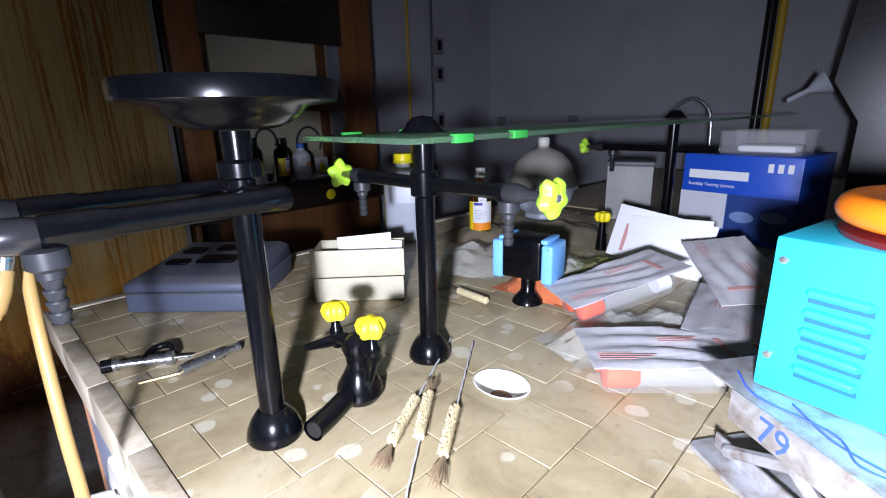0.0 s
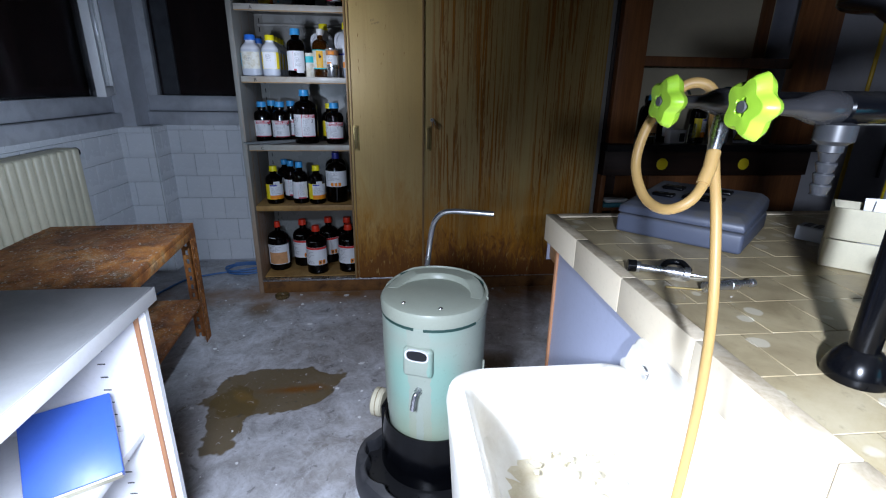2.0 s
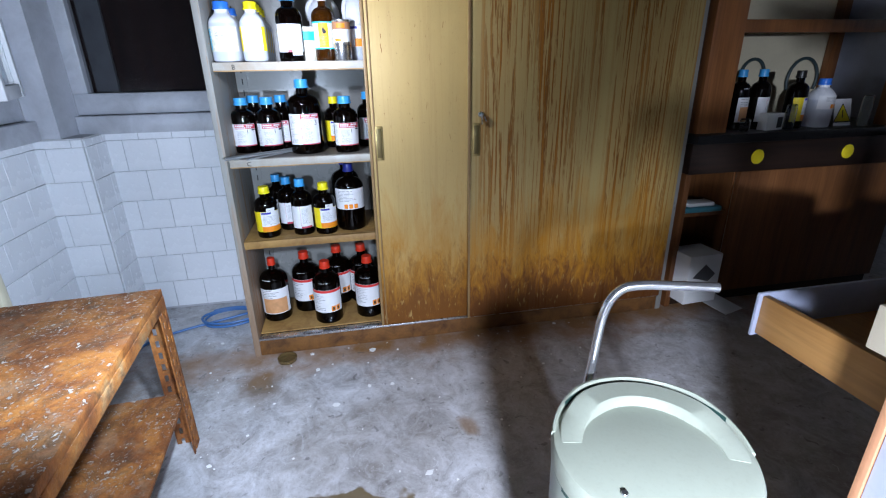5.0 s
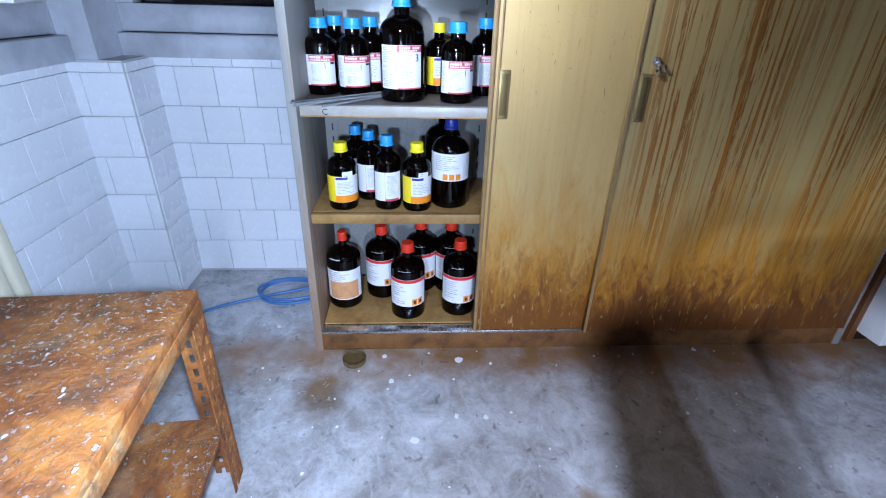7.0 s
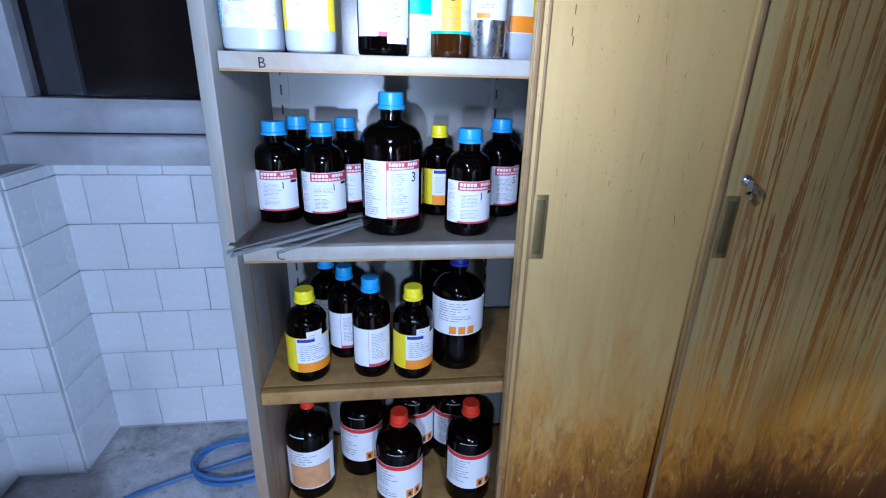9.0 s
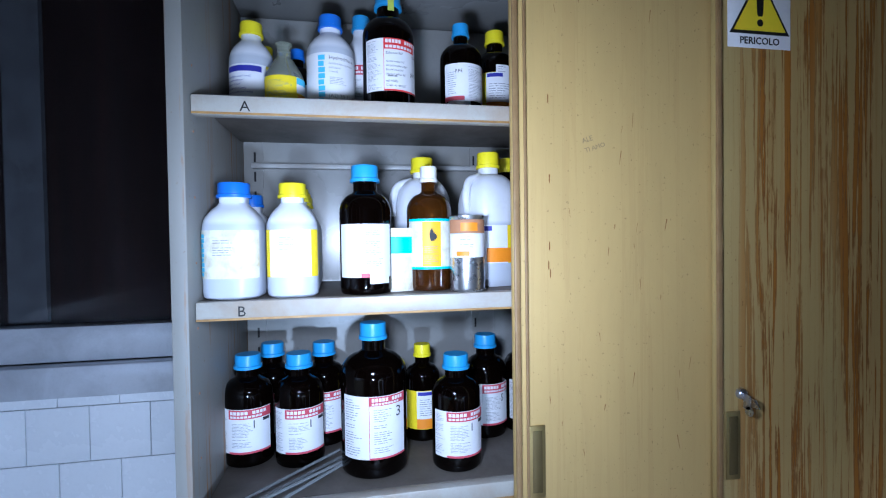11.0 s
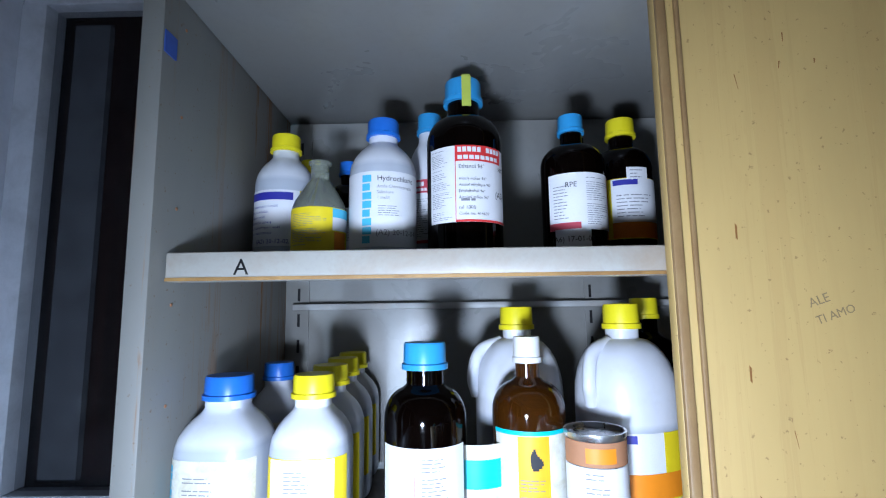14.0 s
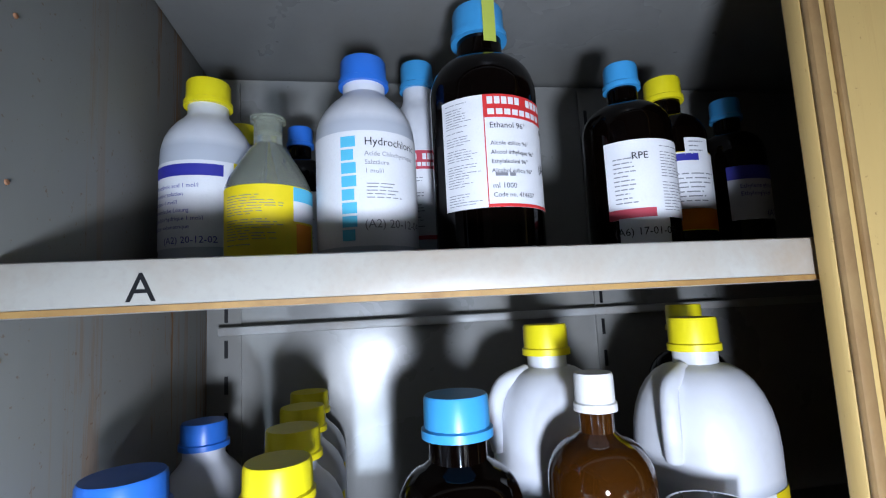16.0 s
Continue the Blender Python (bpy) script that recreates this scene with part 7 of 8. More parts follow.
# blue carton with a clear lidded dish on it
M_CARTON = paint("royal blue carton", (0.010, 0.075, 0.48), 0.4, dirt=0.2, scale=9)
ct = thing("blue_carton", "royal blue cardboard carton with white lettering", "carton", pose(-0.498, 1.925, BTOP, 0, 0, -8))
part("carton", box(0, 0, 0, 0.345, 0.30, 0.279, 0.003), M_CARTON, ct)
part("brand_bar", box(0.022, -0.0012, 0.200, 0.205, -0.0004, 0.228), INK["white"], ct, "white brand mark")
part("lettering", lettering("Sterility Testing System", 0.0155, 0.0006, "LEFT"), INK["white"], ct, "white words Sterility Testing System", at=pose(0.022, -0.0010, 0.176, 90))
part("printed_panel", box(0.0, -0.0012, 0.04, 0.15, -0.0004, 0.155), INK["pale"], ct, "pale printed panel")
part("printed_panel", box(0.152, -0.0012, 0.02, 0.343, -0.0004, 0.155), plain("deep blue print", (0.02, 0.05, 0.2), 0.4), ct)
for cx_, cz_ in ((0.20, 0.085), (0.29, 0.095)):
    part("printed_shape", lathe([(0.030, 0), (0.026, 0.0006), (0, 0.0008)], 24), plain("soft blue print", (0.16, 0.24, 0.45), 0.4), ct, at=pose(cx_, -0.0013, cz_, 90) @ Matrix.Diagonal((1.2, 0.6, 1, 1)))
for k in range(3):
    part("carton_symbol", box(0.255 + 0.026 * k, -0.0012, 0.232, 0.270 + 0.026 * k, -0.0004, 0.258), INK["white"], ct)
dish = thing("clear_box", "clear plastic box with white tissue inside", "box", pose(-0.405, 1.955, BTOP + 0.2800, 0, 0, -4))
part("shell", loft([ring_box(0, 0, 0.23, 0.16, 0.01, 0.0), ring_box(-0.004, -0.004, 0.234, 0.164, 0.012, 0.068), ring_box(-0.012, -0.012, 0.242, 0.172, 0.014, 0.070), ring_box(-0.012, -0.012, 0.242, 0.172, 0.014, 0.073), ring_box(0.0, 0.0, 0.23, 0.16, 0.012, 0.072), ring_box(0.004, 0.004, 0.226, 0.156, 0.01, 0.004)]), M_TRAY, dish)
part("tissue", box(0.05, 0.012, 0.006, 0.21, 0.14, 0.028, 0.008), M_PAPER, dish, "white tissue")

# turquoise appliance on a steel lab jack
M_TURQ = paint("turquoise enamel", (0.02, 0.48, 0.62), 0.35, dirt=0.08, scale=5, grain=0.05)
M_SHEET = paint("worn galvanised sheet", (0.55, 0.56, 0.58), 0.4, 0.6, dirt=0.85, dirt_colour=(0.20, 0.12, 0.06), scale=30, grain=0.4)
jack = thing("lab_jack", "worn steel scissor jack with blue scribbles on its plate", "lab jack", pose(-0.085, 0.755, BTOP, 0, 0, -36))
part("base_plate", loft([ring_box(0, 0, 0.22, 0.20, 0.012, 0.0), ring_box(0, 0, 0.22, 0.20, 0.012, 0.006)]), M_SHEET, jack)
part("base_flange", box(0.012, 0.03, 0.006, 0.208, 0.033, 0.024), M_SHEET, jack)
part("base_flange", box(0.012, 0.15, 0.006, 0.208, 0.153, 0.024), M_SHEET, jack)
part("top_plate", box(0.0, 0.0, 0.118, 0.24, 0.21, 0.121, 0.001), M_SHEET, jack)
lip = part("plate_lip", box(0.06, -0.0035, 0.083, 0.24, -0.0005, 0.121, 0.001), M_SHEET, jack)
for p, q in (((0.04, 0.03, 0.10), (0.19, 0.03, 0.018)), ((0.19, 0.024, 0.10), (0.04, 0.024, 0.018)), ((0.04, 0.17, 0.10), (0.19, 0.17, 0.018))):
    part("scissor_arm", tube([p, q], 0.008, 8), M_SHEET, jack)
    part("rivet", lathe([(0.008, 0), (0.006, 0.004), (0, 0.005)], 12), M_STEEL, jack, at=pose(p[0], p[1] - 0.008, p[2], 90))
M_SCRIB = plain("blue marker ink", (0.05, 0.10, 0.50), 0.5)
part("number", lettering("79", 0.040, 0.0006), M_SCRIB, jack, "blue handwritten 79", at=pose(0.12, -0.0040, 0.087, 90))
part("scribble", tube(curve([(0.03, 0.03, 0.1215), (0.08, 0.01, 0.1215), (0.15, 0.03, 0.1215), (0.19, 0.012, 0.1215), (0.22, 0.03, 0.1215), (0.16, 0.02, 0.1215), (0.10, 0.035, 0.1215)], 6), 0.0012, 5), M_SCRIB, jack, "blue marker scribble")
unit = thing("turquoise_appliance", "turquoise metal appliance with louvres and an orange handle, on the jack", "appliance", pose(-0.025, 0.745, BTOP + 0.1215, 0, 0, -12))
part("housing", box(0, 0, 0, 0.25, 0.20, 0.172, 0.003), M_TURQ, unit)
for k in range(5):
    zz = 0.120 - 0.021 * k
    # Flat darker strip paints the shade in the slot below each louvre.
    part("slot", box(0.037, -0.0016, zz - 0.0105, 0.090, 0.001, zz - 0.0030), plain("turquoise slot shade", (0.008, 0.10, 0.15), 0.5), unit, "dark strip painted as shade below the louvre")
    part("louvre", tube([(0.034, 0.001, zz), (0.038, -0.0015, zz), (0.086, -0.0015, zz - 0.001), (0.092, 0.001, zz - 0.001)], [0.002, 0.005, 0.005, 0.002], 12), M_TURQ, unit)
for z_ in (0.04, 0.148):
    part("screw", lathe([(0.0045, 0), (0.004, 0.0018), (0, 0.0026)], 12), M_STEEL, unit, at=pose(0.010, -0.0002, z_, 90))
part("red_collar", lathe([(0.0, 0.0), (0.10, 0.0), (0.102, 0.006), (0.09, 0.010), (0, 0.012)], 40), plain("dark red collar", (0.14, 0.01, 0.012), 0.35), unit, at=pose(0.125, 0.10, 0.1725))
part("orange_ring", lathe([(0.084, 0.0)] + [(0.092 + 0.0155 * math.cos(a), 0.0155 + 0.0155 * math.sin(a)) for a in (math.pi * (-0.5 + k / 10) for k in range(11))] + [(0.084, 0.030), (0, 0.029)], 64), plain("orange plastic", (0.95, 0.22, 0.01), 0.3), unit, "orange plastic ring on top", at=pose(0.125, 0.10, 0.1845))

# further along the island
car = thing("plastic_carboy", "translucent white plastic canister with a yellow cap", "canister", pose(-1.205, 1.262, BTOP, 0, 0, 40))
part("body", flatten(lathe([(0, 0.002), (0.066, 0), (0.070, 0.01), (0.070, 0.20), (0.066, 0.222), (0.050, 0.240), (0.027, 0.252), (0.027, 0.272), (0, 0.272)], 36), 3.5), M_HDPE, car)
part("cap", cap_mesh(0.032, 0.032), CAPS["yellow"], car, "yellow screw cap", at=pose(0, 0, 0.266))
part("handle", tube(curve([(-0.02, 0.04, 0.225), (-0.03, 0.055, 0.252), (-0.01, 0.03, 0.262)], 5), 0.008, 8), M_HDPE, car)
part("label", strip(0.0705, 0.05, 0.17, 150, 215), INK["yellow"], car)
bw = bottle(-1.00, 1.435, BTOP, 0.038, 0.245, "white", M_AMBERL, "yellow_orange", "brown bottle, white cap, orange label, on the bench", -60, "boston", 0.45, "")
des = thing("glass_desiccator", "pale porcelain bowl with a dusty domed glass lid", "desiccator", pose(-1.02, 1.86, BTOP) @ Matrix.Diagonal((1.1, 1.1, 1.12, 1)))
part("bowl", lathe([(0, 0), (0.060, 0), (0.064, 0.006), (0.060, 0.020), (0.085, 0.035), (0.110, 0.070), (0.120, 0.110), (0.132, 0.113), (0.132, 0.122), (0.115, 0.122), (0.105, 0.08), (0, 0.05)], 48), paint("pale blue white porcelain", (0.55, 0.60, 0.68), 0.3, dirt=0.25), des)
part("dome", lathe([(0.126, 0.123), (0.122, 0.150), (0.100, 0.205), (0.065, 0.240), (0.022, 0.255), (0.020, 0.262), (0, 0.262)], 48), plain("dusty dome glass", (0.42, 0.40, 0.34), 0.25, alpha=0.72), des, "dusty domed lid")
part("knob", lathe([(0.016, 0.258), (0.020, 0.264), (0.022, 0.285), (0.018, 0.292), (0, 0.293)], 20), M_CERAMIC, des)
stk = thing("grey_box", "small grey metal box with a dark top", "box", pose(-0.80, 1.98, BTOP, 0, 0, 20))
part("body", box(0, 0, 0, 0.17, 0.12, 0.215, 0.004), paint("grey box", (0.34, 0.33, 0.32), 0.6, dirt=0.4), stk)
part("lid", box(-0.004, -0.004, 0.215, 0.174, 0.124, 0.232, 0.003), M_DARKBOX, stk)
yt = thing("yellow_knob_tap", "small bench tap with a yellow knob", "tap", pose(-0.60, 1.55, BTOP))
part("stem", tube([(0, 0, 0), (0, 0, 0.06), (0, 0, 0.09)], [0.018, 0.012, 0.008], 14), M_BLACKP, yt)
part("knob", star_knob(0.026, 0.03, ""), M_YELLOW, yt, "yellow knob", at=pose(0, 0, 0.09))
hk = thing("swan_neck_spout", "thin curved steel water spout at the back", "tap", pose(-0.62, 2.62, BTOP))
part("pipe", tube(curve([(0, 0, 0.0), (0, 0, 0.30), (-0.02, 0, 0.42), (-0.09, 0, 0.47), (-0.16, 0, 0.44)], 6), 0.007, 10), M_STEEL, hk)

# ---- fume hood of brown wood beside the cabinet ----
HX, HY0, HY1 = -2.87, 1.095, 2.46
hood = thing("fume_hood", "old brown wooden fume cupboard with a black worktop", "fume cupboard", pose(HX, HY0, 0))
HW = HY1 - HY0
part("left_post", box(-0.55, 0.0, 0.93, -0.06, 0.045, 2.35, 0.003), M_HOODD, hood)
part("left_post", box(-0.055, 0.016, 0.93, 0.0, 0.178, 2.35, 0.003), M_HOODL, hood, "orange brown front post")
part("right_post", box(-0.055, HW - 0.25, 0.93, 0.0, HW, 2.35, 0.003), M_HOODL, hood, "orange brown front post")
part("right_side", box(-0.55, HW - 0.03, 0.93, -0.057, HW, 2.35, 0.003), M_HOODG, hood, "blue grey inner side board")
part("sash_rail", box(-0.05, 0.180, 1.375, -0.012, HW - 0.251, 1.43, 0.003), M_HOOD, hood, "brown sash rail")
part("top_board", box(-0.055, 0.180, 1.80, 0.0, HW - 0.251, 2.35, 0.003), M_HOODD, hood)
part("roof", box(-0.55, 0.0, 2.352, 0.0, HW, 2.38), M_HOODD, hood)
part("back_panel", box(-0.56, 0.046, 0.93, -0.54, HW - 0.032, 2.34), M_CREAMP, hood, "cream back panel")
part("inner_post", box(-0.53, 1.225, 0.93, -0.49, 1.29, 2.34, 0.002), M_HOOD, hood)
part("worktop", box(-0.56, -0.005, 0.885, 0.045, HW + 0.02, 0.928, 0.004), M_BLACK, hood, "black worktop")
part("apron", box(-0.06, 0.0, 0.735, 0.015, HW, 0.884, 0.003), M_HOODD, hood)
part("side_board", box(-0.55, 0.0, 0.0, 0.0, 0.03, 0.734, 0.002), M_HOOD, hood)
part("door", box(-0.03, 0.315, 0.06, 0.0, HW - 0.01, 0.730, 0.003), M_HOOD, hood, "dark red brown door panel")
part("niche_back", box(-0.45, 0.031, 0.0, -0.44, 0.314, 0.734), M_HOODD, hood)
part("niche_side", box(-0.44, 0.302, 0.0, -0.031, 0.314, 0.734), M_HOOD, hood)
part("niche_shelf", box(-0.438, 0.032, 0.50, -0.03, 0.30, 0.52, 0.002), M_HOOD, hood)
part("plinth", box(-0.44, 0.032, 0.0, -0.02, HW - 0.02, 0.058), M_HOODD, hood)
for y in (0.374, 0.917):
    part("disc_pull", lathe([(0.0, 0.006), (0.030, 0.006), (0.036, 0.003), (0.036, 0.0)], 28), M_YELLOW, hood, "round yellow pull", at=pose(0.0155, y, 0.807, 0, 90))
hb_z = 0.929
for y, cap_, body_, r_, h_, x_, style_ in ((1.415, "blue", M_AMBER, 0.047, 0.285, -2.99, "peach"), (1.525, "blue", M_AMBER, 0.047, 0.285, -2.98, "plain_white"), (1.717, "black", M_AMBER, 0.048, 0.276, -2.95, "yellow_orange"), (1.858, "mid", M_HDPE, 0.060, 0.236, -2.94, "orange_squares")):
    bottle(x_, y, hb_z, r_, h_, cap_, body_, style_, "reagent bottle standing on the black worktop", 28, "boston" if body_ is M_AMBER else "sloped", 0.45, "bottles in the fume cupboard")
for y0, y1 in ((1.76, 1.92), (2.09, 2.30)):
    hz = thing("hose_loop", "dark rubber hose loop on the hood's back panel", "hose", group="hose loops in the fume cupboard")
    ym, rr = (y0 + y1) / 2, (y1 - y0) / 2
    part("tube", tube([(-3.395, ym + rr * math.cos(a), 1.262 - 1.15 * rr + 1.15 * rr * math.sin(a)) for a in (math.pi * (1.15 - 1.3 * k / 20) for k in range(21))], 0.009, 10), paint("dark hose", (0.03, 0.05, 0.055), 0.5), hz)
mini = thing("warning_card", "small white card with a yellow warning triangle", "sign", pose(-2.93, 1.965, hb_z, 0, -12, 0))
part("card", box(0, 0, 0, 0.002, 0.105, 0.135), INK["white"], mini)
part("triangle_border", prism(tri(0.0525, 0.016, 0.098), 0.0021, 0.0024), M_BLACK, mini, at=YZ)
part("triangle", prism(tri(0.0525, 0.022, 0.084), 0.0025, 0.0029), M_YELLOW, mini, at=YZ)
part("exclamation_mark", box(0.0031, 0.0495, 0.040, 0.0036, 0.0555, 0.078), M_BLACK, mini)
for y, h_, mt in ((1.40, 0.06, M_GLASS), (1.655, 0.12, M_GLASS), (2.11, 0.15, M_GLASS)):
    jar = thing("glass_jar", "small clear glass jar on the worktop", "jar", pose(-2.90, y, hb_z), "jars on the worktop")
    part("jar", lathe([(0, 0.002), (0.022, 0.0), (0.024, 0.004), (0.024, h_ - 0.01), (0.020, h_), (0.018, h_ - 0.004), (0.022, h_ - 0.014), (0.022, 0.005), (0, 0.004)], 24), mt, jar)
wb = thing("white_label_box", "small white box with black print", "box", pose(-2.93, 1.50, hb_z, 0, 0, 10))
part("box", box(0, 0, 0, 0.05, 0.115, 0.080, 0.002), M_PAPER, wb)
part("print", box(0.0502, 0.07, 0.01, 0.0508, 0.108, 0.062), M_BLACK, wb)
gas = thing("gas_coil", "blue plastic packets on the niche shelf", "packet", pose(-2.99, 1.14, 0.5205))
part("packet", box(0, 0, 0, 0.10, 0.22, 0.03, 0.010), plain("teal packet", (0.06, 0.22, 0.28), 0.4), gas)
part("packet", box(0.01, 0.02, 0.0305, 0.09, 0.18, 0.052, 0.008), M_PAPER, gas)
tr_ = thing("torn_white_box", "torn white cardboard box spilling out of the niche", "box", pose(-2.93, 1.115, 0.0585, 0, 0, 4))
part("side", box(0, 0, 0, 0.16, 0.20, 0.27, 0.004), M_PAPER, tr_)
part("tear", prism([(0.03, 0.15), (0.10, 0.22), (0.17, 0.16), (0.13, 0.12), (0.07, 0.14)], 0.1605, 0.1612), M_DARKBOX, tr_, "dark torn opening", at=YZ)
part("flap", box(0.13, 0.12, 0.0, 0.30, 0.26, 0.003), M_PAPER, tr_, at=pose(0, 0, 0.0, 0, 6, 12))

# ---- pipes and switches on the far walls ----
gp = thing("gas_pipe", "thin yellow gas pipe running up the wall", "pipe", group="wall pipes")
part("pipe", tube([(WX + 0.03, 3.34, 0.4), (WX + 0.03, 3.34, TOP)], 0.014, 12), M_PIPEY, gp)
cd_ = thing("cable_duct", "dark cable running down to the switches", "cable", group="wall pipes")
part("cable", tube([(WX + 0.02, 3.66, 0.6), (WX + 0.02, 3.66, TOP)], 0.012, 10), M_DARKBOX, cd_)
for z in (1.98, 1.72, 1.28):
    sw = thing("wall_switch", "grey wall switch box with a dark rocker", "switch", pose(WX + 0.002, 3.70, z), "switches on the wall")
    part("case", box(0, -0.045, -0.075, 0.055, 0.085, 0.075, 0.006), paint("switch grey", (0.24, 0.24, 0.25), 0.5), sw)
    part("rocker", box(0.0555, 0.0, -0.045, 0.066, 0.05, 0.045, 0.004), M_BLACKP, sw)
for x in (-3.30, -2.42):
    so = thing("wall_socket", "grey wall socket plate", "socket", pose(x, NY - 0.032, 1.24), "sockets on the far wall")
    part("plate", box(-0.05, 0, -0.06, 0.05, 0.03, 0.06, 0.004), paint("switch grey", (0.24, 0.24, 0.25), 0.5), so)
gp2 = thing("gas_pipe", "thick yellow gas pipe on the far wall", "pipe", group="wall pipes")
part("pipe", tube([(-0.78, NY - 0.05, 0.3), (-0.78, NY - 0.05, TOP)], 0.028, 14), M_PIPEY, gp2)
dp = thing("drain_pipe", "black pipe beside the yellow gas pipe", "pipe", group="wall pipes")
part("pipe", tube([(-0.85, NY - 0.05, 0.3), (-0.85, NY - 0.05, TOP)], 0.036, 14), M_BLACK, dp)
cur = thing("dark_instrument", "tall black hooded instrument at the bench end", "instrument", pose(-0.02, 3.0, BTOP))
part("body", loft([[(-0.10, -0.25, 0.0), (0.33, -0.25, 0.0), (0.33, 0.3, 0.0), (-0.10, 0.3, 0.0)], [(-0.10, -0.25, 0.36), (0.33, -0.25, 0.36), (0.33, 0.3, 0.36), (-0.10, 0.3, 0.36)], [(-0.20, -0.25, 0.52), (0.33, -0.25, 0.52), (0.33, 0.3, 0.52), (-0.20, 0.3, 0.52)], [(-0.16, -0.25, 0.95), (0.33, -0.25, 0.95), (0.33, 0.3, 0.95), (-0.16, 0.3, 0.95)]]), M_BLACK, cur)
part("white_funnel", lathe([(0.012, -0.10), (0.012, -0.02), (0.055, 0.05), (0.053, 0.05), (0.009, -0.02)], 24), M_HDPE, cur, "white funnel", at=pose(-0.27, -0.2, 0.50, 0, 60))

# ---- small things on the floor ----
cab_ = thing("blue_cable", "blue cable coiled on the floor by the cabinet", "cable")
pts = [(-2.50, -1.75, 0.007), (-3.0, -1.62, 0.007), (-3.16, -1.50, 0.007)]
for k in range(26):
    a = 2 * math.pi * k / 11 + 2.2
    pts.append((-3.26 + (0.105 - 0.001 * k) * math.cos(a), -1.225 + (0.14 + 0.01 * math.sin(k)) * math.sin(a), 0.008 + 0.0011 * k))
part("cable", tube(curve(pts, 4), 0.0065, 8), M_CABLE, cab_)
dsh = thing("petri_dish", "small glass dish on the floor by the plinth", "dish", pose(-2.80, -0.89, 0.001))
part("glass", lathe([(0, 0.002), (0.042, 0.0), (0.043, 0.002), (0.043, 0.016), (0.041, 0.016), (0.041, 0.004), (0, 0.004)], 32), plain("brownish glass", (0.25, 0.17, 0.07), 0.1, 0.0, 0.6), dsh)
bm = bmesh.new()
rg = random.Random(12)
for k in range(150):
    x, y = rg.uniform(-3.3, -1.0), rg.uniform(-1.3, 0.6)
    s_ = rg.choice((0.003, 0.004, 0.004, 0.006, 0.006, 0.010, 0.018)) * rg.uniform(0.6, 1.2)
    n_ = rg.randint(4, 6)
    a0 = rg.uniform(0, 6)
    ring_ = [(x + s_ * rg.uniform(0.5, 1) * math.cos(a0 + 6.283 * i / n_), y + s_ * rg.uniform(0.5, 1) * math.sin(a0 + 6.283 * i / n_)) for i in range(n_)]
    lo = [bm.verts.new((*q, 0.0005)) for q in ring_]
    hi = [bm.verts.new((*q, 0.0005 + rg.uniform(0.001, 0.003))) for q in ring_]
    bm.faces.new(hi)
    for i in range(n_):
        bm.faces.new((lo[i], lo[(i + 1) % n_], hi[(i + 1) % n_], hi[i]))
tagged(part("paint_flakes", bm, M_PAPER), "small white paint flakes scattered on the floor", "debris", kind="stuff")

for ob in bpy.data.objects:
    if ob.name.split(".")[0] in ("print", "lettering"):
        ob["kind"] = "stuff"

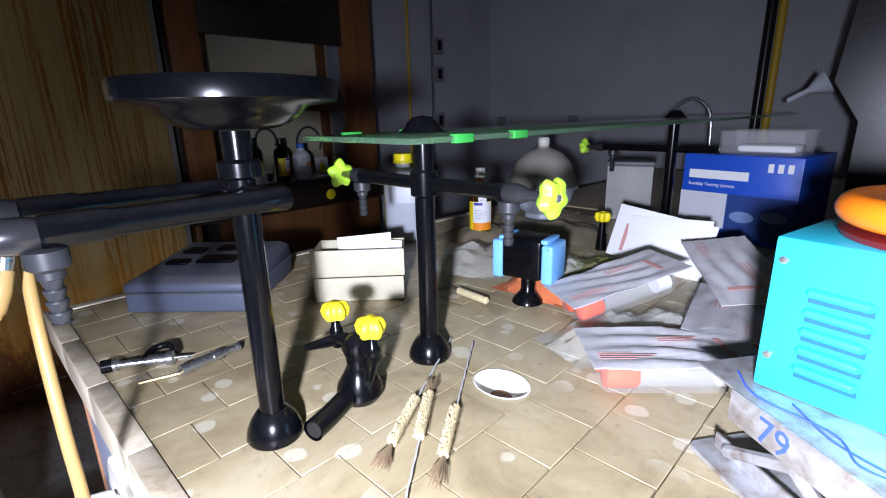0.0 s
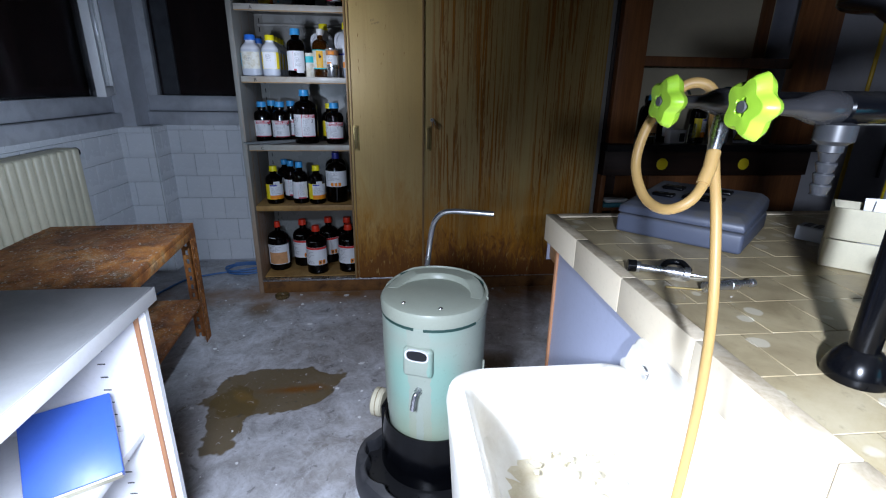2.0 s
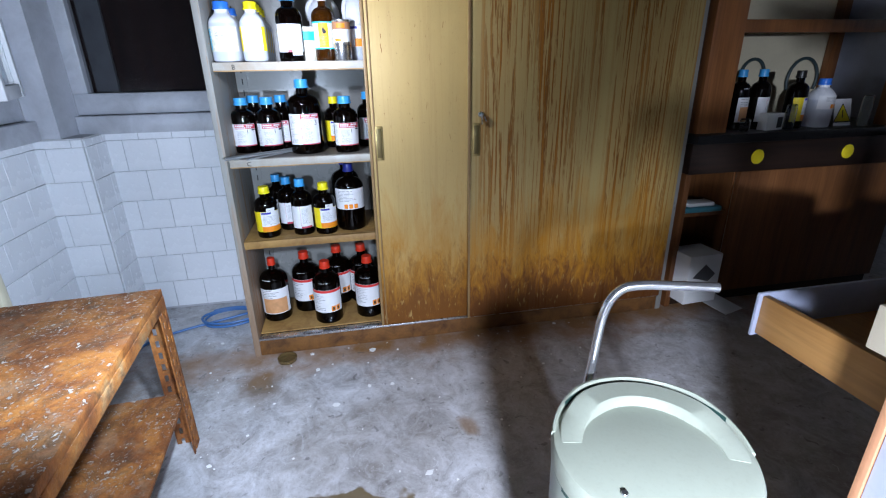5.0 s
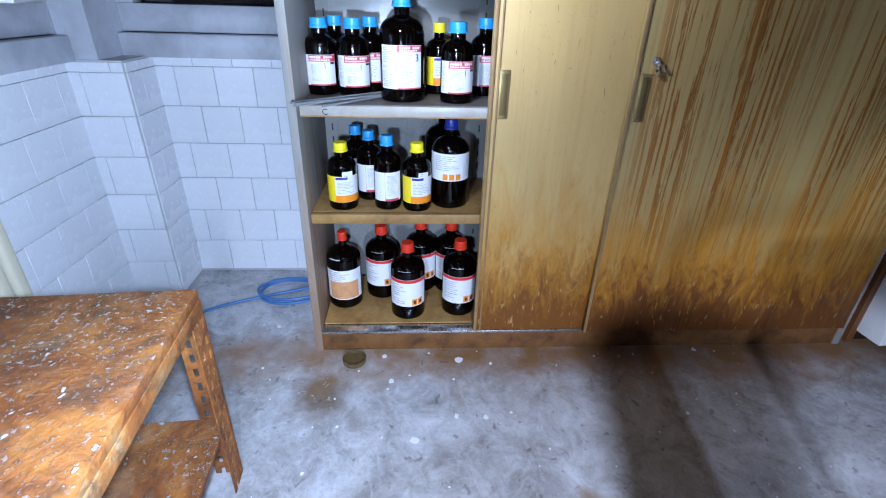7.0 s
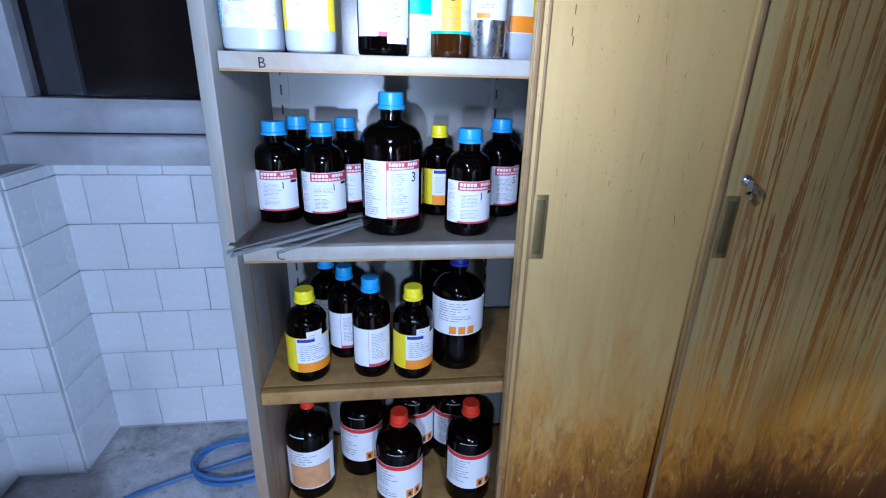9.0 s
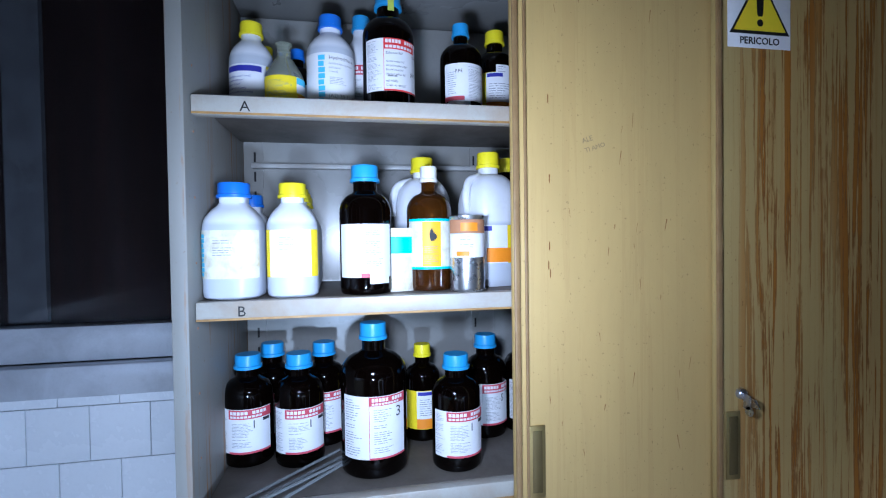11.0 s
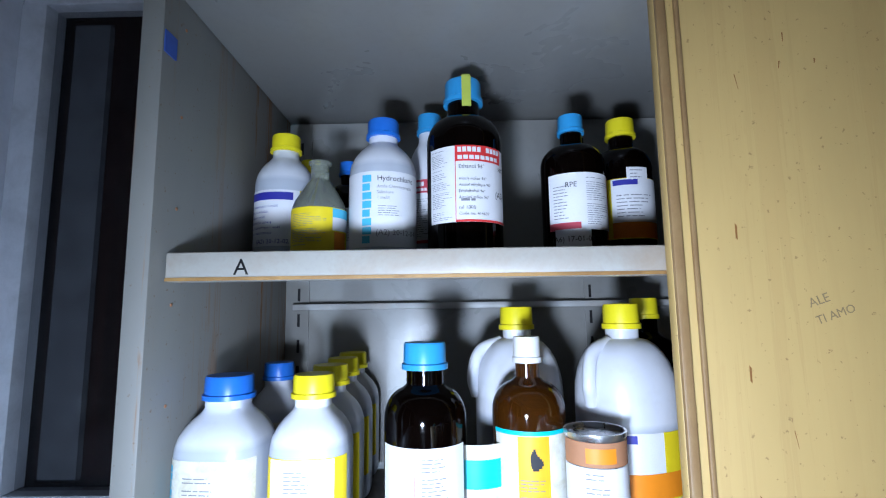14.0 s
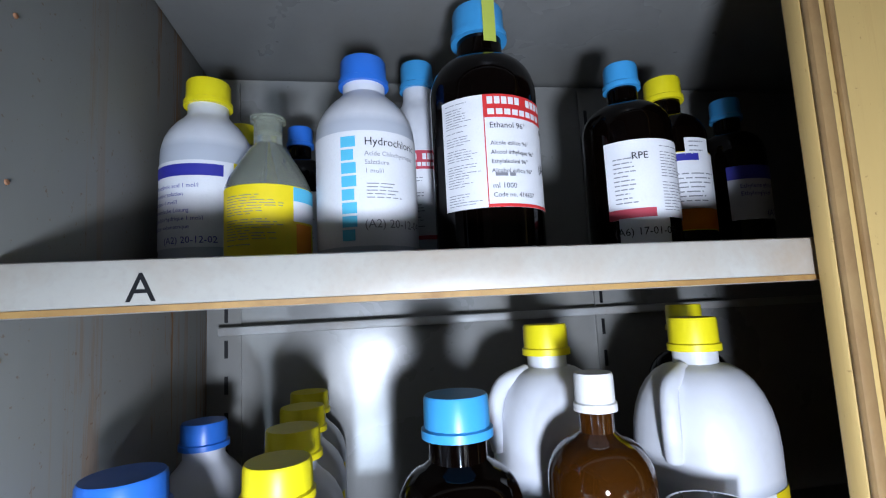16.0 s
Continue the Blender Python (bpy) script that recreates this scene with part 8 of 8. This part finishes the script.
# ---- tiles of walls and bench, last ----
tile_wall(wall_west, (WX, PY, 0.013), (0, 1, 0), 0.75, 0.962)
tile_wall(pilaster, (PX, PY, 0.013), (-1, 0, 0), 0.21, 0.962, shift=0.4)
tile_wall(pilaster, (PX, SY, 0.013), (0, 1, 0), 0.20, 0.962, shift=0.7)
tile_wall(wall_south, (-0.95, SY, 0.013), (-1, 0, 0), 2.32, 0.962)
BT = 0.1085
BENCH_TILES = {}
X_FIRST, X_LAST = BX0 + 0.030, BX1 - 0.016
Y_FIRST, Y_LAST = BY0 + 0.030, 2.0
course = -0.084 - 12 * BT
odd = 0
while course < X_LAST:
    x0, x1 = max(course, X_FIRST), min(course + BT, X_LAST)
    y = 0.599 - 5 * BT + (BT / 2 if odd else 0)
    while y < Y_LAST and x1 - x0 > 0.012:
        y0, y1 = max(y, Y_FIRST), min(y + BT, Y_LAST + BT)
        if y1 - y0 > 0.012:
            holed = x0 < -0.35 < x1 and y0 < 0.712 < y1
            key = (round(x1 - x0, 3), round(y1 - y0, 3))
            if holed:
                # the tile round the cup drain, with an oval opening
                w, h = x1 - x0, y1 - y0
                cx, cy = -0.354 - (x0 + x1) / 2, 0.712 - (y0 + y1) / 2
                rim = [(cx + 0.0495 * math.cos(2 * math.pi * i / 40), cy + 0.0396 * math.sin(2 * math.pi * i / 40)) for i in range(40)]
                outer = []
                for i in range(40):
                    c, s = math.cos(2 * math.pi * i / 40), math.sin(2 * math.pi * i / 40)
                    k = min(w / 2 / max(abs(c), 1e-6), h / 2 / max(abs(s), 1e-6))
                    outer.append((c * k, s * k))
                me = mesh_of("tile", loft([[(*p, -0.008) for p in outer], [(*p, 0.0) for p in outer], [(*p, 0.0) for p in rim], [(*p, -0.008) for p in rim]], cap0=False, cap1=False), M_BTILE)
            else:
                if key not in BENCH_TILES:
                    w, h = x1 - x0, y1 - y0
                    BENCH_TILES[key] = mesh_of("tile", box(-w / 2 + 0.0008, -h / 2 + 0.0008, -0.008, w / 2 - 0.0008, h / 2 - 0.0008, 0.0, 0.0007, seg=1), M_BTILE)
                me = BENCH_TILES[key]
            ob = new("tile", me)
            ob.parent = island
            ob.matrix_basis = pose((x0 + x1) / 2, (y0 + y1) / 2, BZ + random.uniform(-0.0003, 0.0003))
        y += BT
    course += BT
    odd = 1 - odd
part("far_tiles", box(X_FIRST, Y_LAST + BT + 0.06, BZ - 0.0078, X_LAST, BY1, BZ - 0.0012), M_BTILE, island)
# cream edge tiles along the end and the long side
x = BX0
while x < BX1 - 0.01:
    w = min(0.24, BX1 - x)
    part("edge_tile", box(x + 0.0004, BY0 - 0.002, BZ - 0.073, x + w - 0.0004, BY0 + 0.0295, BZ + 0.003, 0.0025), M_EDGE, island)
    x += w
y = BY0 + 0.030
while y < 2.4:
    part("edge_tile", box(BX0 - 0.002, y + 0.0004, BZ - 0.073, BX0 + 0.0295, y + 0.2396, BZ + 0.003, 0.0025), M_EDGE, island)
    y += 0.24
